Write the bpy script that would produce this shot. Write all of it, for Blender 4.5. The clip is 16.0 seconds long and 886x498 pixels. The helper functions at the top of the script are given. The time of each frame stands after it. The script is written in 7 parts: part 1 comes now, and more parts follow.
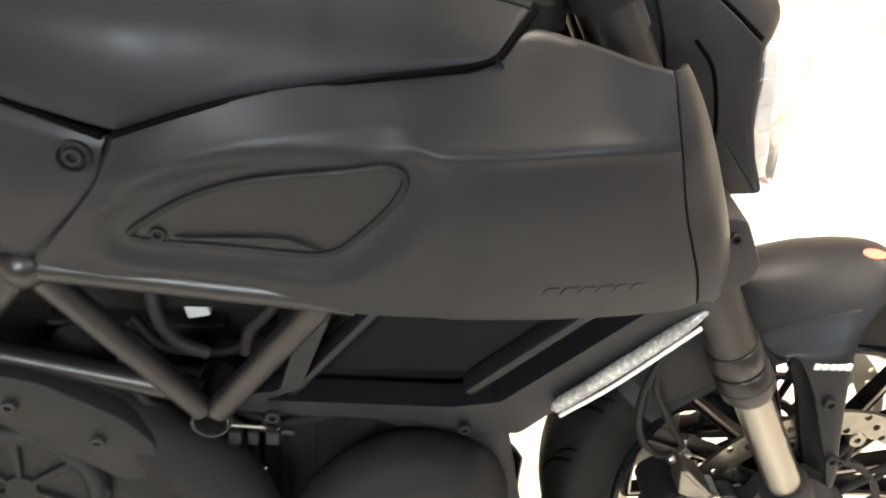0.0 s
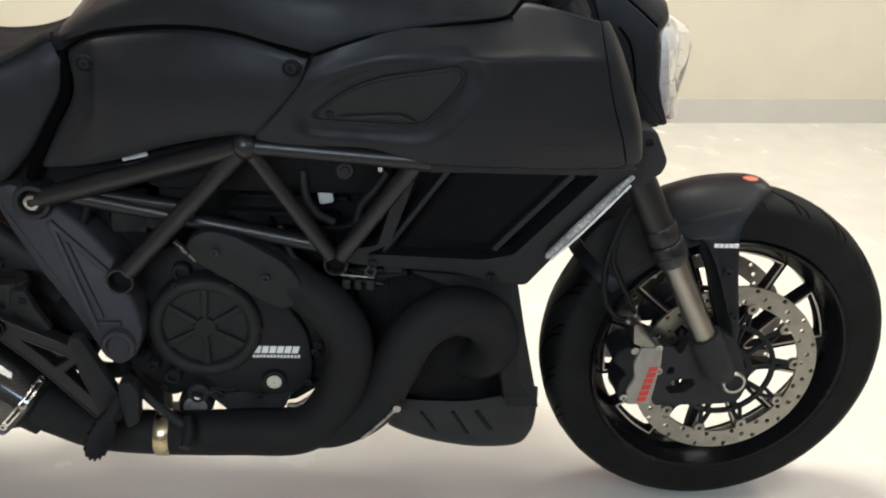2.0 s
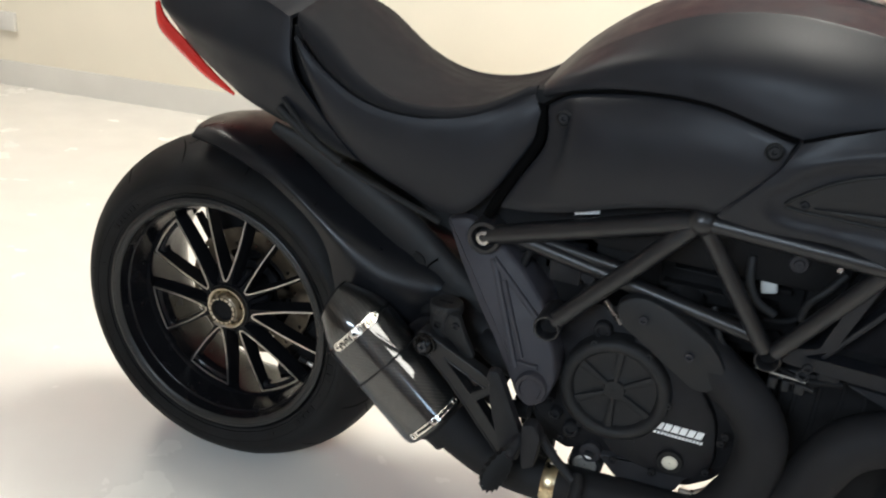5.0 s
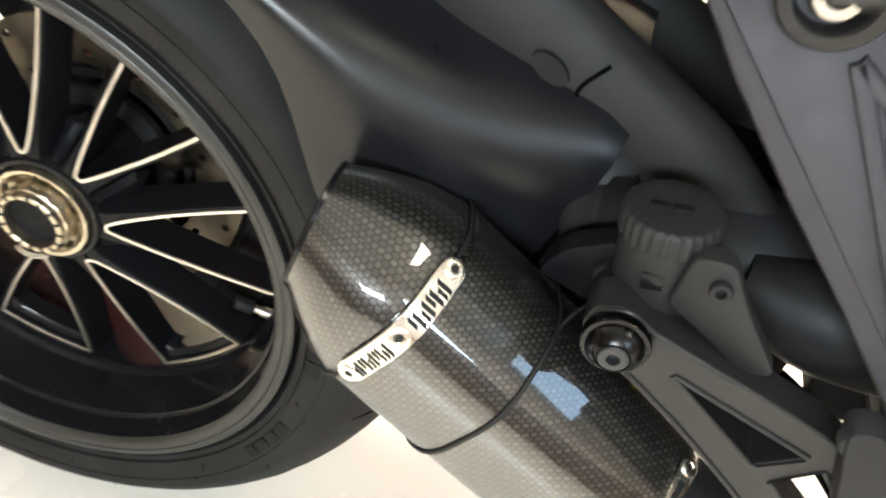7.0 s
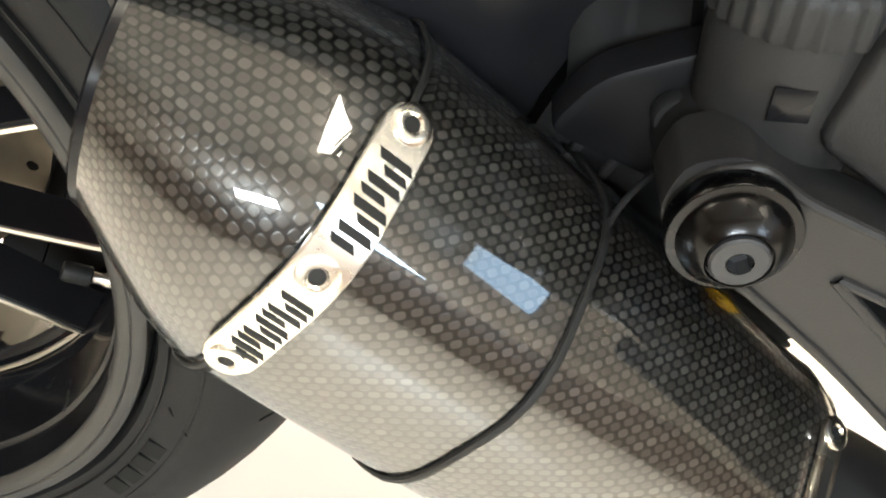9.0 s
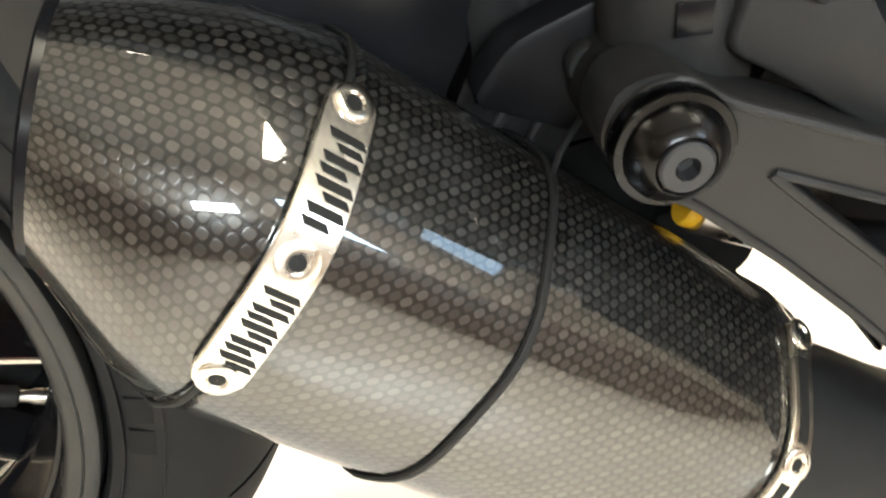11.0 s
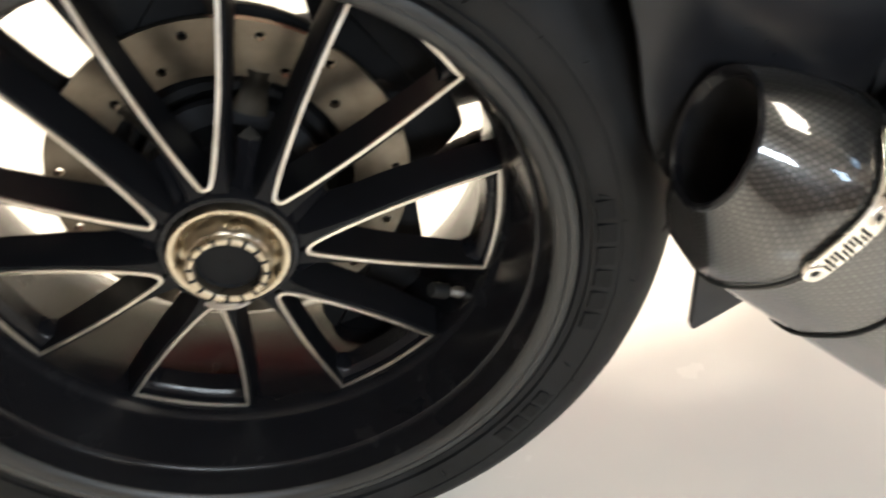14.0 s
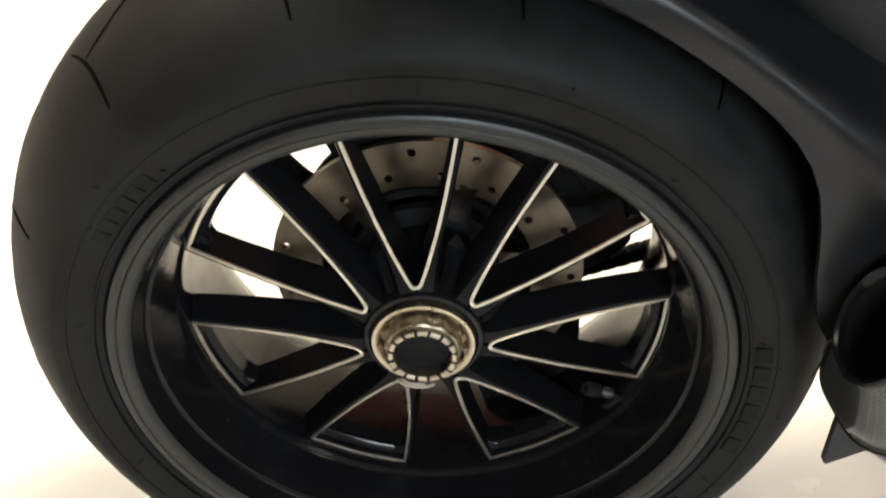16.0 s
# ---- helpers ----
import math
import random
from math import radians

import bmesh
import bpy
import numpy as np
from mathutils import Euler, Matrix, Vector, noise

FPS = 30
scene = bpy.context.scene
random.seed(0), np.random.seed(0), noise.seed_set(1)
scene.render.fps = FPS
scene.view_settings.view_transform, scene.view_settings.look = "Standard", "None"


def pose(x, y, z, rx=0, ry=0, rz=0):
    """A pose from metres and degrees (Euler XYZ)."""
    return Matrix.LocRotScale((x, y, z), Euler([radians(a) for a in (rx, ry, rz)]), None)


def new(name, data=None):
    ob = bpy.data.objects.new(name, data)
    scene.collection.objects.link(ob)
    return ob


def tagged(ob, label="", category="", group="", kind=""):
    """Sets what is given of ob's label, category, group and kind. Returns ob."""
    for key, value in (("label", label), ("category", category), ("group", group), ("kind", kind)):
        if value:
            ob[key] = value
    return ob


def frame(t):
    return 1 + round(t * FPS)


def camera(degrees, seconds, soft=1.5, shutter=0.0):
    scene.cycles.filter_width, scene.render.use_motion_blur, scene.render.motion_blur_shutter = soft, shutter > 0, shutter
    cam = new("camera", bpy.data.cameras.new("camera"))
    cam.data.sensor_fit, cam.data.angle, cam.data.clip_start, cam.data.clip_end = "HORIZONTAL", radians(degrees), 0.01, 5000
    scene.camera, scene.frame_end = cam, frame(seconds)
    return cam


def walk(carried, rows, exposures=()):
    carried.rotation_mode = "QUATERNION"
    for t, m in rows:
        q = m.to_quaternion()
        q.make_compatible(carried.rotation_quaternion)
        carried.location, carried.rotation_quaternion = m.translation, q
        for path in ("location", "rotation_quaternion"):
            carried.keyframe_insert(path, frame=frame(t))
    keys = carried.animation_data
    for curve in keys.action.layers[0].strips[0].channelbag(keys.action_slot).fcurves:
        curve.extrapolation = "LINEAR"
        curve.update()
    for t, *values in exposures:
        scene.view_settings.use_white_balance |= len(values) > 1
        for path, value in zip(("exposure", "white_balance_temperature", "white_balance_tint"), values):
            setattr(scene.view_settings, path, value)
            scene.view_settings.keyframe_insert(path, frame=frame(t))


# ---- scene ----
cam = camera(52.94, 16.0, 2.0, 0.4)
PATH = [
    (0.0, pose(1.0447, -0.7702, 1.1034, 57.192, -4.454, -3.156)),
    (0.5, pose(1.0309, -0.9215, 1.1024, 59.910, -4.010, -1.284)),
    (1.0, pose(1.0623, -1.1584, 1.0815, 63.838, -6.368, 0.678)),
    (1.5, pose(1.0105, -1.2769, 1.0862, 65.174, -4.517, -2.497)),
    (2.0, pose(0.9448, -1.3381, 1.0847, 65.808, -3.569, -4.483)),
    (2.5, pose(0.9373, -1.3623, 1.0950, 67.614, -4.096, -1.624)),
    (3.0, pose(0.9195, -1.3708, 1.1006, 68.439, -4.598, 1.819)),
    (3.5, pose(0.9052, -1.3784, 1.1027, 69.057, -4.837, 6.241)),
    (4.0, pose(0.8915, -1.3831, 1.1065, 69.018, -4.896, 12.035)),
    (4.5, pose(0.8812, -1.3819, 1.1135, 68.944, -5.309, 18.219)),
    (4.7, pose(0.8705, -1.3766, 1.1068, 68.741, -5.459, 20.785)),
    (6.8, pose(0.4364, -0.5824, 0.7968, 51.496, -2.592, 16.295)),
    (7.0, pose(0.4172, -0.5311, 0.7416, 51.431, -2.758, 14.605)),
    (7.5, pose(0.3898, -0.4315, 0.6760, 48.640, -3.050, 10.538)),
    (8.0, pose(0.3778, -0.3953, 0.6231, 48.260, -2.984, 7.861)),
    (10.3, pose(0.3702, -0.3776, 0.5700, 52.765, 1.849, 2.346)),
    (10.5, pose(0.3693, -0.3858, 0.5741, 53.749, 2.550, 1.387)),
    (11.0, pose(0.3509, -0.3998, 0.5588, 53.391, 4.636, -8.443)),
    (11.5, pose(0.3073, -0.4172, 0.5584, 52.706, 6.979, -18.776)),
    (12.0, pose(0.2695, -0.4268, 0.5686, 52.039, 6.920, -26.824)),
    (12.5, pose(0.2502, -0.4264, 0.5889, 52.275, 7.634, -32.530)),
    (13.0, pose(0.2194, -0.4414, 0.6265, 52.694, 7.432, -31.236)),
    (13.5, pose(0.1541, -0.4947, 0.6876, 51.831, 4.041, -20.080)),
    (14.0, pose(0.0855, -0.5285, 0.7027, 49.484, 1.422, -8.160)),
    (14.5, pose(0.0491, -0.5456, 0.7178, 48.926, 0.088, -3.274)),
    (15.0, pose(0.0268, -0.5502, 0.7548, 46.307, -0.356, 0.215)),
    (15.5, pose(0.0201, -0.5512, 0.7815, 48.341, -0.951, 1.556)),
    (16.0, pose(0.0240, -0.5523, 0.8045, 51.068, -0.582, 1.669)),
]
EXPOSURE = [
    (0.0, 0.80, 6900, 9), (0.7, 0.98, 6820, 9), (1.4, 0.00, 6460, 6), (2.2, -0.54, 5920, 5), (3.0, -0.48, 5800, 8), (3.5, 0.00, 5880, 9), (4.0, 0.17, 6140, 9), (4.5, -0.34, 5960, 7), (4.7, -0.34, 5960, 7),
    (6.8, 1.28, 6680, 5), (8.2, 1.56, 6800, 5), (10.3, 1.50, 6900, 6), (11.2, 1.20, 6860, 5), (12.0, 0.52, 6720, 5), (13.0, 0.54, 6660, 7), (14.2, 0.70, 6540, 8), (16.0, 0.30, 6520, 5),
]
walk(cam, PATH, EXPOSURE)

# ---------------------------------------------------------------- light
world = bpy.data.worlds.new("world")
scene.world = world
world.use_nodes = True
wn = world.node_tree
sky = wn.nodes.new("ShaderNodeTexSky")
sky.sky_type, sky.sun_disc, sky.sun_elevation, sky.sun_rotation = "NISHITA", False, radians(40), radians(200)
wn.nodes["Background"].inputs["Strength"].default_value = 0.12
wn.links.new(sky.outputs[0], wn.nodes["Background"].inputs["Color"])

ROOM = pose(0.5, 2.305, 0, 0, 0, 7.77)      # middle of the back wall's foot, turned with that wall

# Unseen lights: middle two follow reflections, outer two added to brighten the floor.
CEILING_LIGHTS = [(-2.7, -1.4, 0.85, 60), (0.2, -1.8, 0.85, 112), (1.75, -3.1, 0.75, 30), (3.3, -1.4, 0.85, 58)]


def lamp(name, m, sx, sy, power, colour):
    li = bpy.data.lights.new(name, "AREA")
    li.shape, li.size, li.size_y, li.energy, li.color = "RECTANGLE", sx, sy, power, colour
    ob = new(name, li)
    ob.matrix_world = m
    return ob


lamp("window_daylight", ROOM @ pose(-0.72, -4.29, 1.33, 90, 0, 0), 0.86, 0.25, 33, (0.80, 0.90, 1.0))
lamp("window_daylight", ROOM @ pose(1.10, -4.29, 1.5, 90, 0, 0), 0.60, 0.50, 13, (0.62, 0.80, 1.0))
lamp("window_daylight", ROOM @ pose(4.46, -3.85, 2.5, 0, 90, 0), 0.6, 0.9, 5.0, (0.50, 0.72, 1.0))
for x, y, size, power in CEILING_LIGHTS:
    lamp("ceiling_light_glow", ROOM @ pose(x, y, 2.86), size, size, power, (1.0, 0.91, 0.775))

# ---------------------------------------------------------------- materials


def material(name, colour, rough=0.5, metal=0.0, spec=0.5, coat=0.0, coat_rough=0.05, vary=0.15, scale=40.0, bump=0.0, bump_scale=600.0,
             rough_vary=0.08, emit=None):
    """A surface with cloudy variation of tone and gloss, and a fine relief."""
    mat = bpy.data.materials.new(name)
    mat.use_nodes = True
    nt = mat.node_tree
    b = nt.nodes["Principled BSDF"]
    tc = nt.nodes.new("ShaderNodeTexCoord")
    n1 = nt.nodes.new("ShaderNodeTexNoise")
    n1.inputs["Scale"].default_value, n1.inputs["Detail"].default_value = scale, 6
    nt.links.new(tc.outputs["Object"], n1.inputs["Vector"])
    n2 = nt.nodes.new("ShaderNodeTexNoise")
    n2.inputs["Scale"].default_value, n2.inputs["Detail"].default_value = scale / 9, 3
    nt.links.new(tc.outputs["Object"], n2.inputs["Vector"])
    both = nt.nodes.new("ShaderNodeMath")
    both.operation = "MULTIPLY"
    nt.links.new(n1.outputs["Fac"], both.inputs[0])
    nt.links.new(n2.outputs["Fac"], both.inputs[1])
    mr = nt.nodes.new("ShaderNodeMapRange")
    mr.inputs["From Min"].default_value, mr.inputs["From Max"].default_value = 0.1, 0.4
    mr.inputs["To Min"].default_value, mr.inputs["To Max"].default_value = 1 - vary, 1 + vary
    nt.links.new(both.outputs[0], mr.inputs["Value"])
    mul = nt.nodes.new("ShaderNodeVectorMath")
    mul.operation = "SCALE"
    mul.inputs[0].default_value = colour
    nt.links.new(mr.outputs[0], mul.inputs["Scale"])
    nt.links.new(mul.outputs["Vector"], b.inputs["Base Color"])
    rr = nt.nodes.new("ShaderNodeMapRange")
    rr.inputs["From Min"].default_value, rr.inputs["From Max"].default_value = 0.3, 0.7
    rr.inputs["To Min"].default_value, rr.inputs["To Max"].default_value = max(0.02, rough - rough_vary), min(1, rough + rough_vary)
    nt.links.new(n1.outputs["Fac"], rr.inputs["Value"])
    nt.links.new(rr.outputs[0], b.inputs["Roughness"])
    b.inputs["Metallic"].default_value = metal
    b.inputs["Specular IOR Level"].default_value = spec
    b.inputs["Coat Weight"].default_value, b.inputs["Coat Roughness"].default_value = coat, coat_rough
    if bump:
        n3 = nt.nodes.new("ShaderNodeTexNoise")
        n3.inputs["Scale"].default_value, n3.inputs["Detail"].default_value = bump_scale, 3
        nt.links.new(tc.outputs["Object"], n3.inputs["Vector"])
        bp = nt.nodes.new("ShaderNodeBump")
        bp.inputs["Strength"].default_value, bp.inputs["Distance"].default_value = bump, 0.001
        nt.links.new(n3.outputs["Fac"], bp.inputs["Height"])
        nt.links.new(bp.outputs["Normal"], b.inputs["Normal"])
    if emit:
        b.inputs["Emission Color"].default_value, b.inputs["Emission Strength"].default_value = (*emit[0], 1), emit[1]
    return mat


def carbon(name, angle, long, wide, step):
    """Lacquered weave of tightly packed lozenge-shaped floats, laid along the mesh's own metres."""
    mat = bpy.data.materials.new(name)
    mat.use_nodes = True
    nt = mat.node_tree
    b = nt.nodes["Principled BSDF"]
    uv = nt.nodes.new("ShaderNodeUVMap")
    sp = nt.nodes.new("ShaderNodeSeparateXYZ")
    nt.links.new(uv.outputs[0], sp.inputs[0])

    def math_node(op, a, c=None):
        m = nt.nodes.new("ShaderNodeMath")
        m.operation = op
        for i, v in enumerate((a, c)):
            if v is None:
                continue
            if isinstance(v, (int, float)):
                m.inputs[i].default_value = v
            else:
                nt.links.new(v, m.inputs[i])
        return m.outputs[0]
    ca, sa = math.cos(radians(angle)), math.sin(radians(angle))
    along = math_node("ADD", math_node("MULTIPLY", sp.outputs[0], ca), math_node("MULTIPLY", sp.outputs[1], sa))
    across = math_node("SUBTRACT", math_node("MULTIPLY", sp.outputs[1], ca), math_node("MULTIPLY", sp.outputs[0], sa))
    c = math_node("MULTIPLY", across, 1 / wide)
    row = math_node("FLOOR", c)
    a = math_node("ADD", math_node("MULTIPLY", along, 1 / long), math_node("MULTIPLY", row, step))
    fa = math_node("ABSOLUTE", math_node("SUBTRACT", math_node("FRACT", a), 0.5))
    fc = math_node("ABSOLUTE", math_node("SUBTRACT", math_node("FRACT", c), 0.5))
    fa2, fc2 = math_node("MULTIPLY", fa, fa), math_node("MULTIPLY", fc, fc)
    far_a = math_node("MULTIPLY", fa2, math_node("ADD", math_node("MULTIPLY", fa2, 22.0), 3.0))
    far_c = math_node("MULTIPLY", fc2, math_node("ADD", math_node("MULTIPLY", fc2, 12.0), 2.0))
    far = math_node("ADD", far_a, far_c)
    lens_shape = math_node("MINIMUM", math_node("MAXIMUM", math_node("MULTIPLY", math_node("SUBTRACT", 1.0, far), 1.9), 0.0), 1.0)
    tow = nt.nodes.new("ShaderNodeTexWhiteNoise")
    tow.noise_dimensions = "2D"
    pair = nt.nodes.new("ShaderNodeCombineXYZ")
    nt.links.new(math_node("FLOOR", a), pair.inputs[0])
    nt.links.new(row, pair.inputs[1])
    nt.links.new(pair.outputs[0], tow.inputs["Vector"])
    cloud = nt.nodes.new("ShaderNodeTexNoise")
    cloud.inputs["Scale"].default_value = 60
    nt.links.new(uv.outputs[0], cloud.inputs["Vector"])
    # Tow and cloud tones put the uneven sheen of the fibres into the colour.
    tone = math_node("MULTIPLY", math_node("ADD", math_node("MULTIPLY", tow.outputs[0], 0.35), 0.65), math_node("ADD", math_node("MULTIPLY", cloud.outputs[0], 0.9), 0.5))
    band = math_node("MODULO", math_node("ADD", row, 4000), 2)
    height = math_node("MULTIPLY", math_node("MULTIPLY", lens_shape, tone), math_node("ADD", math_node("MULTIPLY", band, 0.45), 0.55))
    ramp = nt.nodes.new("ShaderNodeMapRange")
    ramp.inputs["To Min"].default_value, ramp.inputs["To Max"].default_value = 0.003, 0.046
    nt.links.new(height, ramp.inputs["Value"])
    col = nt.nodes.new("ShaderNodeCombineColor")
    nt.links.new(ramp.outputs[0], col.inputs[0])
    nt.links.new(math_node("MULTIPLY", ramp.outputs[0], 0.97), col.inputs[1])
    nt.links.new(math_node("MULTIPLY", ramp.outputs[0], 0.90), col.inputs[2])
    nt.links.new(col.outputs[0], b.inputs["Base Color"])
    bp = nt.nodes.new("ShaderNodeBump")
    bp.inputs["Strength"].default_value, bp.inputs["Distance"].default_value = 0.2, 0.0004
    nt.links.new(lens_shape, bp.inputs["Height"])
    nt.links.new(bp.outputs["Normal"], b.inputs["Normal"])
    b.inputs["Roughness"].default_value, b.inputs["Metallic"].default_value = 0.34, 0.5
    b.inputs["Coat Weight"].default_value, b.inputs["Coat Roughness"].default_value = 1.0, 0.02
    b.inputs["Coat IOR"].default_value = 1.60
    return mat


# These blacks are lifted for lens haze; the paint's blue holds daylight sheen.
M_PAINT = material("matte_black_paint", (0.0112, 0.0117, 0.0140), 0.43, 0.0, 0.19, vary=0.08, scale=25, bump=0.05, bump_scale=1800)
M_FRAME = material("satin_black_frame", (0.0105, 0.0100, 0.0104), 0.36, 0.0, 0.38, vary=0.08, scale=30, rough_vary=0.03)
M_CAST = material("cast_dark_alloy", (0.0262, 0.0248, 0.0268), 0.55, 0.0, 0.15, vary=0.15, scale=60, bump=0.12, bump_scale=1300)
M_PIVOT = material("cast_violet_grey_alloy", (0.0310, 0.0290, 0.0330), 0.52, 0.0, 0.18, vary=0.15, scale=60, bump=0.12, bump_scale=1300)
M_ENGINE = material("black_engine_enamel", (0.0128, 0.0127, 0.0138), 0.50, 0.0, 0.15, vary=0.2, scale=50, bump=0.15, bump_scale=900)
# Plain black of inner parts; on fillers and bores it stands for shade.
M_DEEP = material("flat_deep_black", (0.0085, 0.0083, 0.0086), 0.7, 0.0, 0.10, vary=0.3, scale=30)
M_WRAP = material("heat_black_pipe", (0.0135, 0.0132, 0.0138), 0.62, 0.0, 0.12, vary=0.2, scale=40, bump=0.2, bump_scale=1500)
M_RUBBER = material("tyre_rubber", (0.0080, 0.0080, 0.0082), 0.60, 0.0, 0.13, vary=0.75, scale=18, bump=0.18, bump_scale=700)
M_PLASTIC = material("grained_black_plastic", (0.0142, 0.0140, 0.0142), 0.55, 0.0, 0.2, vary=0.12, scale=60, bump=0.2, bump_scale=1800)
M_SEAT = material("seat_vinyl", (0.0108, 0.0108, 0.0120), 0.66, 0.0, 0.07, vary=0.12, scale=40, bump=0.35, bump_scale=1500)
M_GLOSS = material("gloss_black_wheel", (0.0056, 0.0056, 0.0066), 0.21, 0.0, 0.17, coat=0.0, coat_rough=0.08, vary=0.15, scale=30)
M_SPOKE = material("deep_black_spoke_and_shade", (0.0054, 0.0054, 0.0062), 0.40, 0.0, 0.08, vary=0.15, scale=30)
M_HUGGER = material("satin_black_hugger", (0.0066, 0.0068, 0.0080), 0.34, 0.0, 0.24, vary=0.12, scale=25, bump=0.06, bump_scale=1500)
M_FLANGE = material("satin_rim_flange", (0.0130, 0.0130, 0.0128), 0.40, 0.0, 0.35, vary=0.15, scale=30, bump=0.04, bump_scale=900)
M_SIDEMARK = material("scuffed_raised_rubber", (0.0065, 0.0065, 0.0066), 0.72, 0.0, 0.12, vary=0.5, scale=60, bump=0.1, bump_scale=900)
# Near-black that puts the shade of grooves, seams and gaps into colour.
M_GAP_SHADE = material("groove_and_gap_shade", (0.0012, 0.0012, 0.0012), 0.8, 0.0, 0.03, vary=0.1)
M_ALU = material("machined_aluminium", (0.60, 0.56, 0.50), 0.42, 1.0, vary=0.10, scale=80, bump=0.05)
M_STEEL = material("brushed_steel", (0.42, 0.40, 0.38), 0.32, 1.0, vary=0.12, scale=70, bump=0.08, bump_scale=1200)
M_PLATE = material("polished_steel_plate", (0.72, 0.69, 0.63), 0.24, 1.0, vary=0.08, scale=60)
M_DISC = material("ground_brake_disc", (0.27, 0.255, 0.225), 0.40, 1.0, vary=0.25, scale=45, bump=0.1)
M_DISC_DARK = material("dark_brown_brake_disc", (0.125, 0.108, 0.086), 0.36, 1.0, vary=0.35, scale=45, bump=0.1)
M_NUT = material("champagne_anodised", (0.44, 0.385, 0.30), 0.32, 1.0, vary=0.12, scale=70)
M_CALIPER = material("grey_caliper", (0.30, 0.285, 0.255), 0.42, 0.5, vary=0.12, scale=60, bump=0.1)
M_STANCHION = material("hard_chrome", (0.30, 0.285, 0.255), 0.30, 1.0, vary=0.04, scale=20, rough_vary=0.02)
M_HANGER = material("dark_cast_footrest_alloy", (0.0135, 0.0130, 0.0132), 0.42, 0.0, 0.24, vary=0.2, scale=60, bump=0.15, bump_scale=1300)
M_PAN = material("grey_moulded_pan", (0.020, 0.0205, 0.0225), 0.5, 0.0, 0.3, vary=0.12, scale=40, bump=0.1, bump_scale=1500)
M_SUMP = material("grey_alloy_sump", (0.045, 0.044, 0.046), 0.45, 0.3, 0.4, vary=0.15, scale=60, bump=0.15, bump_scale=900)
M_DARKMETAL = material("dark_turned_metal", (0.022, 0.022, 0.023), 0.27, 1.0, vary=0.1, scale=60)
M_BRASS = material("brass_band", (0.55, 0.45, 0.28), 0.3, 1.0, vary=0.15, scale=60)
M_RED = material("red_print", (0.55, 0.03, 0.02), 0.4, vary=0.05)
M_BADGE = material("pale_red_badge", (0.50, 0.15, 0.10), 0.35, vary=0.2, scale=120)
M_WHITE = material("white_print", (0.78, 0.78, 0.76), 0.5, vary=0.05)
M_INK = material("black_cut_letters", (0.008, 0.008, 0.008), 0.6, 0.0, 0.2, vary=0.05)
M_LENS = material("clear_lamp_lens", (0.72, 0.71, 0.70), 0.2, 0.2, 0.6, coat=0.8, vary=0.18, scale=60)
M_STRIP = material("ribbed_indicator_lens", (0.30, 0.30, 0.29), 0.25, 0.1, 0.6, coat=0.6, vary=0.45, scale=260, bump=0.6, bump_scale=420)
M_CLEAR = material("clear_polycarbonate", (0.97, 0.97, 0.96), 0.06, 0.0, 0.4, vary=0.02, scale=60)
M_CLEAR.node_tree.nodes["Principled BSDF"].inputs["Transmission Weight"].default_value = 0.92
M_CLEAR.node_tree.nodes["Principled BSDF"].inputs["IOR"].default_value = 1.12
M_TAIL = material("red_lamp_lens", (0.50, 0.02, 0.015), 0.15, 0.0, 0.6, coat=0.8, vary=0.1, scale=60)
M_GREY = material("grey_connector", (0.45, 0.46, 0.45), 0.5, vary=0.1)
M_YELLOW = material("yellow_marking", (0.7, 0.38, 0.02), 0.45, vary=0.1)
M_GLASS = material("sight_glass", (0.55, 0.52, 0.42), 0.12, 0.0, 0.6, coat=0.8, vary=0.1)
M_CARBON = carbon("carbon_twill", -45, 0.0046, 0.0027, 0.5)
M_CARBON_CONE = carbon("carbon_twill_of_the_cone", 14, 0.0042, 0.0033, 0.5)
M_FLOOR = material("polished_pale_floor", (0.75, 0.72, 0.665), 0.22, 0.0, 0.5, vary=0.04, scale=6, bump=0.02, bump_scale=60)
M_WALL = material("cream_wall_paint", (0.72, 0.665, 0.555), 0.7, 0.0, 0.3, vary=0.03, scale=5, bump=0.1, bump_scale=150)
M_UPPER = material("maroon_wall_paint", (0.28, 0.055, 0.05), 0.7, 0.0, 0.3, vary=0.06, scale=5, bump=0.1, bump_scale=150)
M_BASE = material("pale_grey_skirting", (0.62, 0.60, 0.56), 0.4, 0.0, 0.5, vary=0.04, scale=8)
# Surfaces out of view; taupe, brown and grey are set to darken reflections.
M_BACK = material("taupe_unseen_wall", (0.42, 0.39, 0.36), 0.7, 0.0, 0.3, vary=0.06, scale=5, bump=0.1, bump_scale=150)
M_DARK_BAND = material("brown_reflection_band", (0.10, 0.062, 0.045), 0.6, 0.0, 0.3, vary=0.08, scale=5, bump=0.1, bump_scale=150)
M_CEIL = material("grey_ceiling_paint", (0.45, 0.44, 0.42), 0.8, 0.0, 0.3, vary=0.03, scale=5)
M_LAMP = material("lamp_diffuser", (0.9, 0.9, 0.88), 0.5, emit=((1.0, 0.95, 0.86), 3.0), vary=0.02)

# ---------------------------------------------------------------- mesh tools


def link(name, bm, mat, parent=None, label="", smooth=40, fix=True):
    """One mesh object from bm, under parent."""
    if fix:
        bmesh.ops.recalc_face_normals(bm, faces=bm.faces)
    me = bpy.data.meshes.new(name)
    bm.to_mesh(me)
    bm.free()
    for p in me.polygons:
        p.use_smooth = True
    me.set_sharp_from_angle(angle=radians(smooth))
    me.materials.append(mat)
    ob = new(name, me)
    if parent:
        ob.parent = parent
    if label:
        ob["label"] = label
    return ob


part = link


